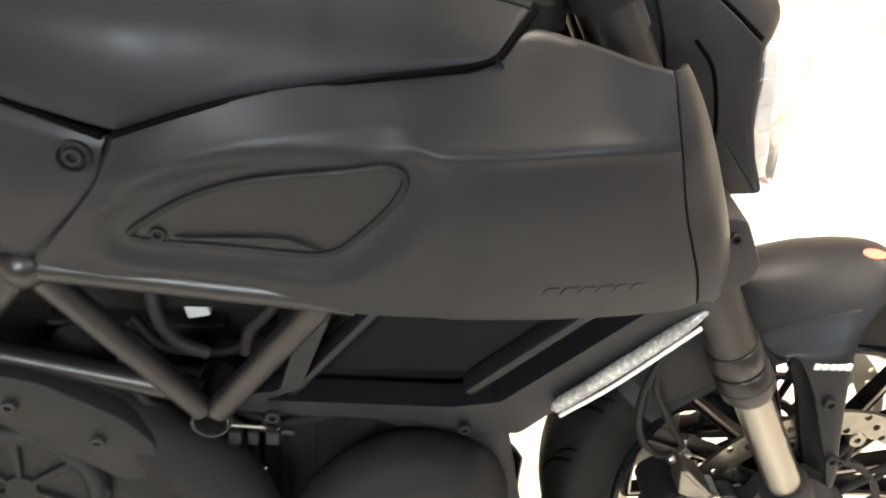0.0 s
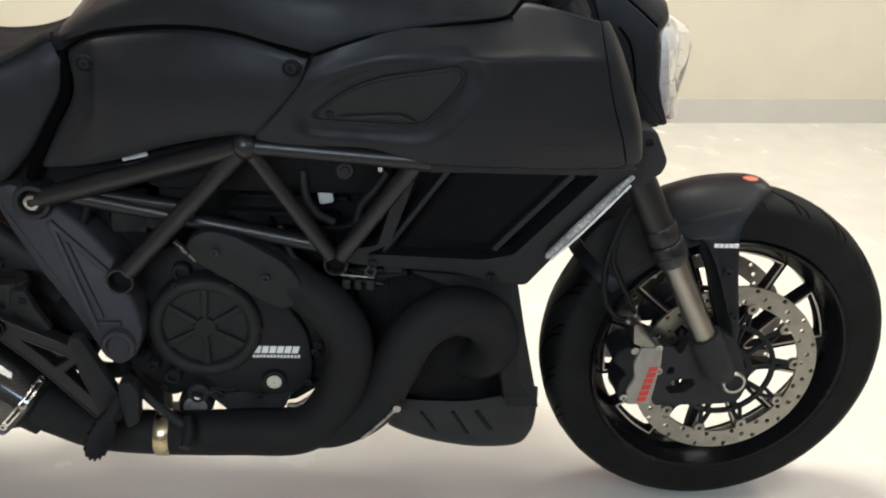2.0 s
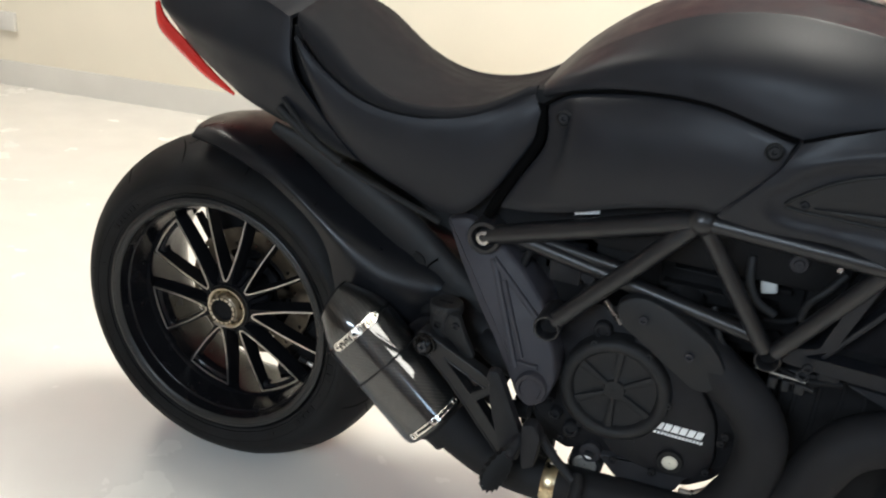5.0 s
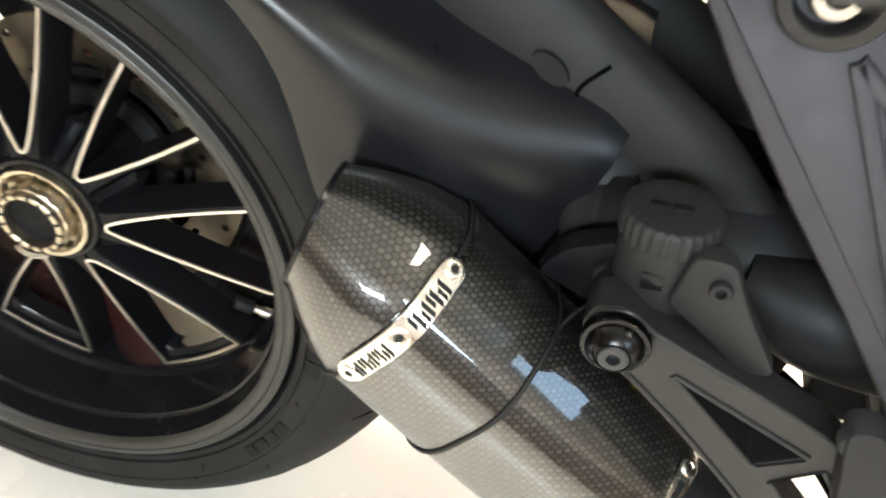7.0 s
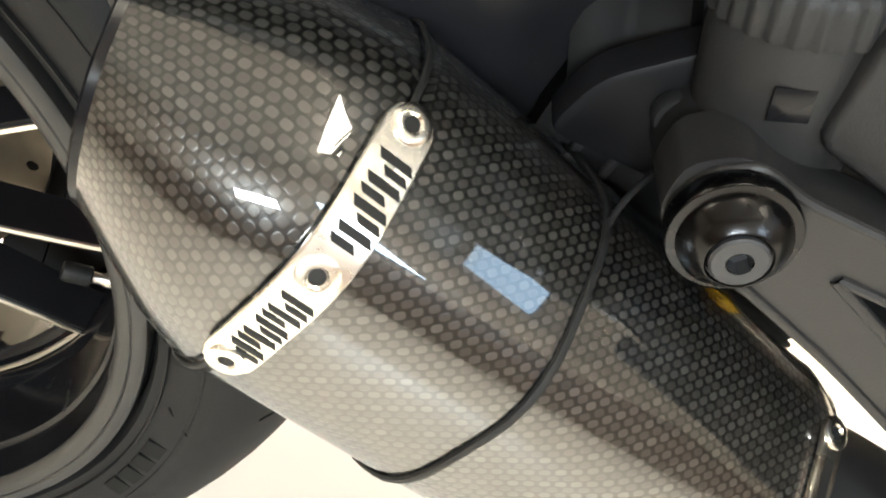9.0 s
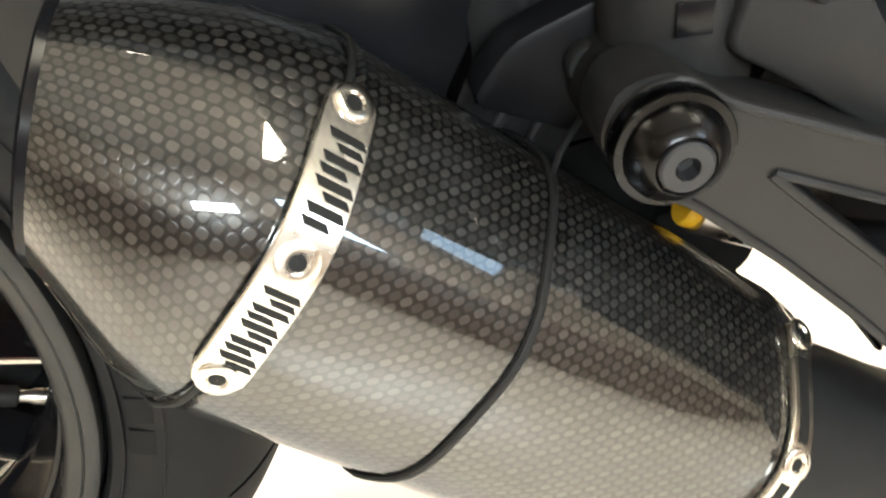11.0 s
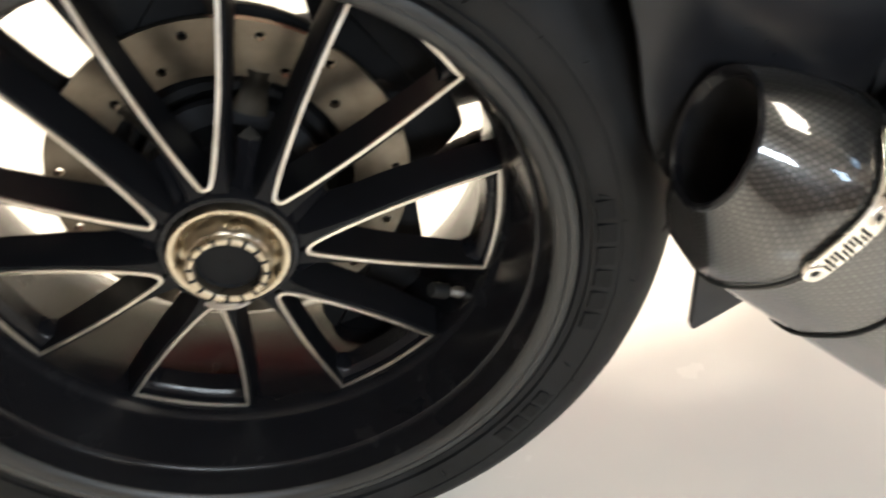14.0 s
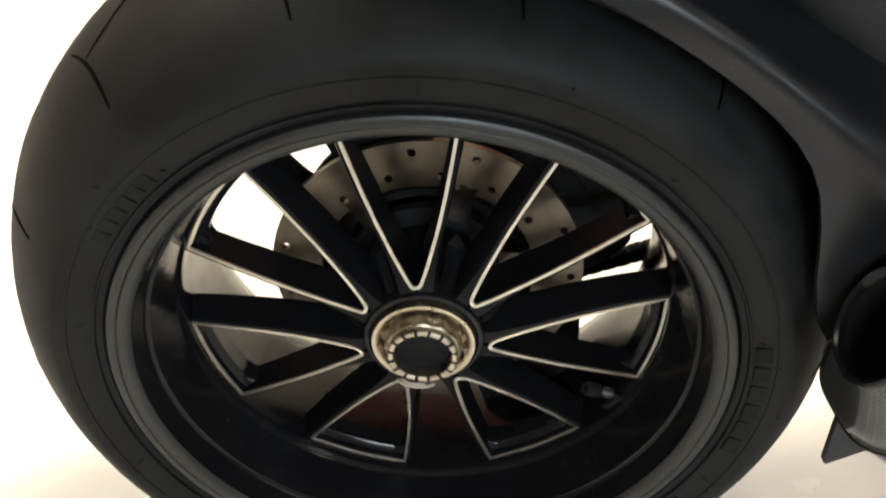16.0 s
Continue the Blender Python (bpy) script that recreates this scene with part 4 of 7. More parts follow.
SHROUD = [
    [(0.812, -0.236, 0.733), (0.822, -0.244, 0.752), (0.846, -0.254, 0.782), (0.868, -0.260, 0.812), (0.886, -0.263, 0.850)],
    [(0.870, -0.242, 0.728), (0.880, -0.254, 0.756), (0.894, -0.265, 0.796), (0.912, -0.270, 0.832), (0.930, -0.264, 0.868)],
    [(0.955, -0.250, 0.730), (0.962, -0.263, 0.762), (0.970, -0.277, 0.810), (0.982, -0.283, 0.846), (0.990, -0.262, 0.887)],
    [(1.030, -0.261, 0.716), (1.042, -0.274, 0.758), (1.050, -0.284, 0.810), (1.058, -0.287, 0.855), (1.070, -0.2490, 0.8965)],
    [(1.095, -0.264, 0.715), (1.103, -0.276, 0.758), (1.108, -0.2855, 0.811), (1.114, -0.288, 0.860), (1.112, -0.2440, 0.9010)],
    [(1.122, -0.265, 0.715), (1.128, -0.277, 0.758), (1.133, -0.286, 0.812), (1.139, -0.288, 0.862), (1.141, -0.2235, 0.9200)],
    [(1.205, -0.257, 0.713), (1.200, -0.271, 0.758), (1.190, -0.280, 0.812), (1.182, -0.282, 0.864), (1.172, -0.2280, 0.9185)],
    [(1.278, -0.243, 0.712), (1.262, -0.259, 0.756), (1.242, -0.267, 0.811), (1.226, -0.271, 0.862), (1.216, -0.243, 0.9095)],
    [(1.300, -0.236, 0.716), (1.286, -0.252, 0.755), (1.264, -0.259, 0.808), (1.248, -0.262, 0.860), (1.238, -0.246, 0.905)]]
def crisp(rows, j, sharp=0.24):
    """Adds a point on either side of column j, so that the surface breaks there."""
    out = []
    for i, q in enumerate(rows):
        f = max(sharp, 0.5 - 0.08 * max(0, i - 1))
        a, b, c = (np.array(q[k]) for k in (j - 1, j, j + 1))
        out.append(q[:j] + [tuple(b + (a - b) * f), tuple(b), tuple(b + (c - b) * f)] + q[j + 1:])
    return out


SHROUD = crisp(SHROUD, 3)
VENT = [(0.888, 0.769), (0.905, 0.790), (0.935, 0.812), (0.975, 0.829), (1.03, 0.840), (1.058, 0.845), (1.069, 0.836), (1.060, 0.815), (1.035, 0.783), (1.020, 0.772), (1.000, 0.768), (0.94, 0.767)]
VENT_RIM = ring(VENT, 6)


def dish(s):
    """Sinks the shroud softly round its inset panel."""
    p = s.reshape(-1, 3)
    d = np.sqrt(((p[:, None, [0, 2]] - VENT_RIM[None]) ** 2).sum(2)).min(1)
    x, z = p[:, 0], p[:, 2]
    inside = np.zeros(len(p), bool)
    for (xa, za), (xb, zb) in zip(VENT_RIM, np.roll(VENT_RIM, -1, 0)):
        cross = ((za > z) != (zb > z)) & (x < (xb - xa) * (z - za) / (zb - za + 1e-12) + xa)
        inside ^= cross
    d[inside] = 0
    f = np.clip((0.029 - d) / 0.021, 0, 1)
    q = p.copy()
    q[:, 1] += np.sign(-q[:, 1]) * 0.0085 * f * f * (3 - 2 * f)
    return q.reshape(s.shape)


SHROUD_FINE = dish(grid_surface(SHROUD, 10, 12)).reshape(-1, 3)


def on_shroud(x, z, lift=0.0):
    d = (SHROUD_FINE[:, 0] - x) ** 2 + (SHROUD_FINE[:, 2] - z) ** 2
    k = np.argsort(d)[:5]
    w = 1 / (d[k] + 1e-6)
    return (x, float((SHROUD_FINE[k, 1] * w).sum() / w.sum()) - lift, z)


for s in BOTH:
    cover = part("side_cover", sheet(COVER, 6, 6, 0.005, s == L, 0.0035), M_PAINT, bike, "matte black side cover with recessed screws")
    for p in ((0.861, -0.2575, 0.833), (0.596, -0.181, 0.810)):
        q = side(p, s)
        bm = bmesh.new()
        lathe(bm, [(0.0105, 0.001), (0.0112, -0.003), (0.0095, -0.0045), (0.0085, -0.001), (0.001, -0.001)], q, (0, -s, 0), 24)
        part("screw_recess", bm, M_INK, cover)
        hexbolt(q, (0, s, 0), 0.0065, cover, "screw", M_ENGINE)
    shroud = part("tank_shroud", sheet(SHROUD, 10, 12, 0.006, s == L, 0.004, dish), M_PAINT, bike, "broad matte black shroud beside the radiator")
    # shade drawn as dark tubes: seams of tank with shroud and side cover, gap behind the cover
    bm = bmesh.new()
    tube(bm, [side(p, s) for p in [(0.888, -0.2630, 0.8505), (0.930, -0.2635, 0.8675), (0.965, -0.2620, 0.8780), (1.000, -0.2590, 0.8850), (1.045, -0.2545, 0.8925), (1.085, -0.2500, 0.8975), (1.121, -0.2420, 0.9035), (1.1365, -0.2275, 0.9160), (1.1490, -0.2130, 0.9280)]], 0.0024, 8, 5)
    part("seam", bm, M_GAP_SHADE, shroud)
    bm = bmesh.new()
    tube(bm, [side((q[-1][0], q[-1][1] + 0.001, q[-1][2] + 0.0015), s) for q in COVER], 0.0026, 8, 5)
    part("seam", bm, M_GAP_SHADE, cover)
    bm = bmesh.new()
    tube(bm, [side((x - 0.008, y + 0.006, z), s) for x, y, z in [(0.500, -0.136, 0.632)] + COVER[0]], 0.0075, 10, 5, 0.6)
    part("shadow_gap", bm, M_GAP_SHADE, cover)
    # front lip folded inwards
    lip = [[(1.301, -0.235, 0.716), (1.318, -0.230, 0.718), (1.328, -0.215, 0.724)], [(1.287, -0.251, 0.755), (1.306, -0.243, 0.762), (1.318, -0.220, 0.768)],
           [(1.265, -0.258, 0.808), (1.285, -0.246, 0.813), (1.299, -0.220, 0.818)], [(1.249, -0.261, 0.860), (1.264, -0.248, 0.864), (1.276, -0.220, 0.868)], [(1.239, -0.245, 0.905), (1.247, -0.236, 0.904), (1.255, -0.220, 0.902)]]
    part("shroud_lip", sheet(lip, 5, 5, 0.004, s == L, 0.001), M_PAINT, shroud, "rounded front lip of the shroud")
    # inset panel in the shroud; a dark tube draws the shade of the gap round it
    outline = ring(VENT, 4)
    c = outline.mean(0)
    bm = bmesh.new()
    tube_pts = np.array([side(on_shroud(x, z, 0.0012), s) for x, z in outline])
    t = np.roll(tube_pts, -1, 0) - np.roll(tube_pts, 1, 0)
    skin(bm, [[p + np.array((0, 0.0026 * math.cos(a), 0)) + 0.0027 * math.sin(a) * np.cross(q / np.linalg.norm(q), (0, 1, 0)) for a in np.linspace(0, 2 * math.pi, 8, endpoint=False)] for p, q in zip(tube_pts, t)], closed=True)
    part("panel_gap", bm, M_INK, shroud, "dark shadow gap round the inset panel")
    bm = bmesh.new()
    loops = []
    for k, h in ((0.975, -0.002), (0.965, 0.0008), (0.8, 0.0012), (0.5, 0.0012), (0.15, 0.0012), (0.01, 0.0012)):
        loops.append([side(on_shroud(*(c + (q - c) * k), h), s) for q in outline])
    skin(bm, loops, cap=False)
    inset = part("inset_panel", bm, M_PLASTIC, shroud, "inset vent panel with a raised blade")
    bm = bmesh.new()
    blade = [(0.915, 0.7745), (0.985, 0.783), (0.998, 0.7835), (1.018, 0.775), (0.99, 0.7735)]
    skin(bm, [[side(on_shroud(x, z, h), s) for x, z in [tuple(np.mean(blade, 0) + (np.array(b) - np.mean(blade, 0)) * k) for b in blade]] for k, h in ((1.0, 0.001), (0.85, 0.0045), (0.3, 0.006))])
    part("panel_blade", bm, M_PLASTIC, inset)
    hexbolt(side(on_shroud(0.907, 0.776, 0.0012), s), (0, s, 0), 0.0055, inset, "screw", M_ENGINE)
    # raised model name, unreadable bars
    for k in range(6):
        x0 = 1.171 + k * 0.0128
        bm = bmesh.new()
        skin(bm, [[side(on_shroud(x0 + dx + (z - 0.750) * 0.5, z, h), s) for dx, z in ((0, 0.7470), (0.009, 0.7470), (0.009, 0.7530), (0, 0.7530))] for h in (-0.002, 0.0006)])
        part("raised_mark", bm, M_PAINT, shroud)

# --- radiator cowl below the shroud
lean = lambda x, z: -0.33 * (z - 0.494)


def mirror_mesh(bm, s):
    if s == L:
        for v in bm.verts:
            v.co.y = -v.co.y
    return bm


COWL_OUT = rounded([(1.005, 0.702), (1.325, 0.706), (1.200, 0.492), (1.155, 0.498), (1.09, 0.515), (0.935, 0.527), (0.93, 0.552), (0.975, 0.562)], 0.008)
COWL_IN = rounded([(1.024, 0.690), (1.272, 0.694), (1.174, 0.551), (1.130, 0.540), (0.960, 0.546), (0.993, 0.566)], 0.006)
for s in BOTH:
    cowl = part("radiator_cowl", mirror_mesh(bm_of(frame_plate, COWL_OUT, [COWL_IN], -0.150, -0.118, shear=lean), s), M_PAINT, bike, "matte black frame round the side radiator")
    bm = bmesh.new()
    for a, b, w in (((1.238, 0.69), (1.145, 0.555), 0.0055), ((1.068, 0.694), (0.984, 0.545), 0.0045)):
        d = np.array(b) - np.array(a)
        nrm = np.array((d[1], -d[0])) / np.linalg.norm(d) * w
        prism(bm, [np.array(a) - nrm, np.array(a) + nrm, np.array(b) + nrm, np.array(b) - nrm], -0.143, -0.120, 0.003, lean)
    part("cowl_strut", mirror_mesh(bm, s), M_PAINT, cowl)
    bm = bmesh.new()
    prism(bm, [(1.02, 0.735), (1.318, 0.712), (1.196, 0.505), (0.955, 0.520)], -0.105, -0.085, 0.0, lean)
    core = part("radiator_core", mirror_mesh(bm, s), M_DEEP, cowl, "black finned radiator core")
    for k in range(50):
        lo = np.array((0.985 + 0.0038 * k, 0.552))
        hi = np.array((1.062 + 0.0042 * k, 0.696))
        bm = bmesh.new()
        skin(bm, [[(x - 0.0012, -0.106 + lean(x, z), z), (x, -0.1105 + lean(x, z), z), (x + 0.0012, -0.106 + lean(x, z), z)] for x, z in (lo, hi)])
        part("fin", mirror_mesh(bm, s), M_CAST, core)
    bm = bmesh.new()
    tube(bm, [side(p, s) for p in [(1.318, -0.216, 0.696), (1.300, -0.213, 0.672), (1.262, -0.197, 0.615), (1.228, -0.180, 0.562), (1.222, -0.176, 0.552)]], [0.003, 0.0062, 0.0070, 0.0070, 0.004], 12, 5)
    lens = part("indicator_lens", bm, M_STRIP, cowl, "slim clear indicator strip on the cowl's front edge")
    bm = bmesh.new()
    tube(bm, [side(p, s) for p in [(1.314, -0.2235, 0.684), (1.262, -0.205, 0.606), (1.226, -0.186, 0.552)]], 0.0018, 8, 5)
    tube(bm, [side(p, s) for p in [(1.322, -0.208, 0.690), (1.272, -0.190, 0.613), (1.232, -0.172, 0.555)]], 0.0016, 8, 5)
    part("lens_edge", bm, M_WHITE, lens, "pale bright edge of the strip")
    bm = bmesh.new()
    tube(bm, [side(p, s) for p in [(1.317, -0.2190, 0.686), (1.266, -0.2010, 0.608), (1.228, -0.1820, 0.552)]], 0.0012, 8, 5)
    part("lens_line", bm, M_INK, lens)
    hexbolt(side((0.968, -0.172, 0.533), s), (0, s, 0), 0.007, cowl, "screw", M_ENGINE)
    hexbolt(side((1.145, -0.158, 0.508), s), (0, s, 0), 0.006, cowl, "screw", M_INK)
    bm = bmesh.new()
    prism(bm, [(1.03, 0.50), (1.183, 0.49), (1.19, 0.44), (1.215, 0.30), (1.24, 0.27), (1.19, 0.27), (1.165, 0.40), (1.12, 0.46)], -0.125, -0.095, 0.003)
    part("cowl_lower", mirror_mesh(bm, s), M_ENGINE, bike)
    bm = bmesh.new()
    prism(bm, [(1.160, 0.492), (1.192, 0.492), (1.213, 0.400), (1.246, 0.272), (1.250, 0.255), (1.200, 0.255), (1.170, 0.380)], -0.124, -0.112, 0.002)
    part("cowl_edge", mirror_mesh(bm, s), M_PAINT, bike, "slim edge strip below the cowl")
# Plain black body that closes the space between the radiators.
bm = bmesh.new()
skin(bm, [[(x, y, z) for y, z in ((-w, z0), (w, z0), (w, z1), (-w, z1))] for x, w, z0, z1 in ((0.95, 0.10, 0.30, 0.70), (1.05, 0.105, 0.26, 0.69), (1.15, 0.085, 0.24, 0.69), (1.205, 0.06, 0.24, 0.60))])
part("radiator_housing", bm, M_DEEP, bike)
# Added strip that closes the bright gap between the two cowl edges.
bm = bmesh.new()
prism(bm, [(1.180, 0.490), (1.190, 0.490), (1.211, 0.400), (1.244, 0.272), (1.247, 0.256), (1.232, 0.256), (1.200, 0.390)], -0.111, 0.111, 0.002)
part("front_filler", bm, M_DEEP, bike, "black filler strip ahead of the exhaust bends")

# --- belly pan with slots
bm = bmesh.new()
secs = []
for x, w, z0, z1 in ((1.005, 0.112, 0.195, 0.262), (1.06, 0.118, 0.176, 0.262), (1.13, 0.114, 0.158, 0.258), (1.19, 0.100, 0.145, 0.260), (1.24, 0.078, 0.137, 0.262), (1.264, 0.055, 0.150, 0.250)):
    secs.append([(x, -w, z1), (x, -w - 0.004, (z0 + z1) / 2 + 0.01), (x, -w + 0.006, z0 + 0.012), (x, -w + 0.03, z0), (x, 0, z0 - 0.006), (x, w - 0.03, z0), (x, w - 0.006, z0 + 0.012), (x, w + 0.004, (z0 + z1) / 2 + 0.01), (x, w, z1)])
belly = part("belly_pan", sheet([[tuple(p) for p in q] for q in secs], 5, 3, 0.004, False, 0.001), M_PAN, bike, "dark grey belly pan with three slanted slots")
# Black solids stand for the shade inside the slots.
for s in BOTH:
    for xa, za, xb, zb, w in ((1.057, 0.243, 1.082, 0.207, 0.0022), (1.109, 0.242, 1.137, 0.197, 0.0030), (1.150, 0.240, 1.178, 0.197, 0.0042)):
        bm = bmesh.new()
        prism(bm, rounded([(xa - w, za), (xa + w, za), (xb + w, zb), (xb - w, zb)], 0.001), -0.0052, 0.016, 0.0004,
              lambda x, z: -np.interp(x, (1.06, 1.13, 1.19, 1.24), (0.121, 0.117, 0.103, 0.081)) + 0.10 * max(0, 0.205 - z))
        part("slot", mirror_mesh(bm, s), M_INK, belly)

# --- trellis frame
F, N, A, B, T = (0.494, -0.132, 0.602), (0.798, -0.213, 0.719), (0.6185, -0.188, 0.5095), (0.916, -0.180, 0.538), (1.040, -0.226, 0.735)
for s in BOTH:
    def rod(p, q, r, name="frame_tube", n=1):
        bm = bmesh.new()
        tube(bm, [side(p, s), side(q, s)], r, 18, n)
        return part(name, bm, M_FRAME, bike)

    def short(p, q):
        """A point just off p towards q, where a tube meets an open end."""
        v = np.array(q) - np.array(p)
        return tuple(np.array(p) + v * 0.013 / np.linalg.norm(v))
    rod(F, N, 0.0148)
    rod(N, short(A, N), 0.0128)
    rod(N, short(B, N), 0.0115)
    rod(N, (1.040, -0.238, 0.713), 0.0125)
    rod(short(B, T), T, 0.0120)
    rod((0.54, -0.138, 0.613), (0.908, -0.172, 0.558), 0.0115)
    rod((0.70, -0.152, 0.606), (0.53, -0.13, 0.618), 0.009)
    bm = bmesh.new()
    bmesh.ops.create_uvsphere(bm, u_segments=20, v_segments=12, radius=0.0195, matrix=Matrix.Translation(side(N, s)))
    part("weld_node", bm, M_FRAME, bike)
    for p, ro, ri, back, name in ((A, 0.0200, 0.0150, 0.0, "tube_end"), (B, 0.0178, 0.0135, 0.004, "tube_end"), (F, 0.0260, 0.0175, 0.0, "tube_end")):
        q = side((p[0], p[1] + back, p[2]), s)
        bm = bmesh.new()
        lathe(bm, [(0.001, 0.012), (ri, 0.012), (ri, 0.030), (ri + 0.0015, 0.032), (ro - 0.0015, 0.032), (ro, 0.030), (ro, -0.03), (0.001, -0.03)], (q[0], q[1] - s * 0.018, q[2]), (0, s, 0), 32)
        boss = part(name, bm, M_FRAME, bike, "open round end of a frame tube")
        bm = bmesh.new()
        lathe(bm, [(0.001, 0.0125), (ri * 0.98, 0.0125), (ri * 0.98, 0.013)], (q[0], q[1] - s * 0.018, q[2]), (0, s, 0), 24)
        part("bore", bm, M_DEEP, boss)
    q = side(F, s)
    bm = bmesh.new()
    lathe(bm, [(0.0120, 0.0), (0.0120, 0.011), (0.0105, 0.013), (0.0058, 0.0135)], (q[0], q[1] + s * 0.002, q[2]), (0, s, 0), 32)
    lathe(bm, [(0.0058, 0.0135), (0.0052, 0.008), (0.001, 0.008)], (q[0], q[1] + s * 0.002, q[2]), (0, s, 0), 6)
    part("frame_bolt", bm, M_STEEL, bike, "bright hexagon bolt in the frame end")

# Black block added so that no bright wall shows under the cover.
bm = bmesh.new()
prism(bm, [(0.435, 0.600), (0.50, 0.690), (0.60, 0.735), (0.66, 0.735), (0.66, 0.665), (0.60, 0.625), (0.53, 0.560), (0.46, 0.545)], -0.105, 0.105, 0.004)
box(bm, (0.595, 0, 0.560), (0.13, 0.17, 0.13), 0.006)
part("frame_filler", bm, M_DEEP, bike)

# --- pivot plate
plate_lean = lambda x, z: 0.36 * (z - 0.61) if z < 0.61 else 0.0
PLATE = rounded([(0.425, 0.612), (0.462, 0.622), (0.500, 0.600), (0.525, 0.590), (0.560, 0.565), (0.603, 0.523), (0.612, 0.492), (0.632, 0.460), (0.642, 0.425), (0.634, 0.392), (0.610, 0.376), (0.588, 0.388), (0.566, 0.422), (0.535, 0.462), (0.502, 0.502), (0.462, 0.555)], 0.010, 3)
for s in BOTH:
    bm = bmesh.new()
    prism(bm, PLATE, -0.124, -0.035, 0.006, plate_lean)
    plate = part("pivot_plate", mirror_mesh(bm, s), M_PIVOT, bike, "dark grey cast pivot plate with raised ribs")
    bm = bmesh.new()
    for a, b, w in (((0.512, 0.572), (0.578, 0.430), 0.0045), ((0.535, 0.545), (0.585, 0.445), 0.003), ((0.512, 0.572), (0.600, 0.500), 0.004), ((0.580, 0.437), (0.612, 0.437), 0.003)):
        d = np.array(b) - np.array(a)
        nrm = np.array((d[1], -d[0])) / np.linalg.norm(d) * w
        prism(bm, [np.array(a) - nrm, np.array(a) + nrm, np.array(b) + nrm, np.array(b) - nrm], -0.129, -0.120, 0.002, plate_lean)
    part("plate_rib", mirror_mesh(bm, s), M_PIVOT, plate)
    q = side((0.608, -0.180, 0.406), s)
    bm = bmesh.new()
    lathe(bm, [(0.001, 0.004), (0.0150, 0.004), (0.0158, 0.020), (0.0170, 0.0225), (0.0225, 0.0225), (0.0245, 0.020), (0.0255, -0.03)], q, (0, s, 0), 40)
    boss = part("pivot_boss", bm, M_PIVOT, plate)
    bm = bmesh.new()
    lathe(bm, [(0.001, 0.0045), (0.0145, 0.0045), (0.0145, 0.0055)], q, (0, s, 0), 24)
    part("bore", bm, M_DEEP, boss)
    hexbolt((q[0], q[1] + s * 0.008, q[2]), (0, s, 0), 0.0085, plate, "pivot_bolt", M_CALIPER)

# --- foot peg hanger, brake pedal and peg (right), shift side mirrored
hang_lean = lambda x, z: -0.13 * (x - 0.445)
HANGER = rounded([(0.416, 0.430), (0.421, 0.446), (0.436, 0.451), (0.449, 0.4415), (0.480, 0.430), (0.513, 0.418), (0.546, 0.4055), (0.562, 0.391), (0.573, 0.360), (0.583, 0.333), (0.590, 0.303), (0.592, 0.278), (0.584, 0.273), (0.541, 0.316), (0.501, 0.357), (0.473, 0.383), (0.441, 0.409), (0.424, 0.414)], 0.006, 3)
TRI_A = rounded([(0.467, 0.4150), (0.540, 0.3880), (0.5165, 0.3700), (0.482, 0.4010)], 0.003, 3)
TRI_B = rounded([(0.5505, 0.3810), (0.5290, 0.3615), (0.5715, 0.3165), (0.5745, 0.3310), (0.5640, 0.3620)], 0.003, 3)
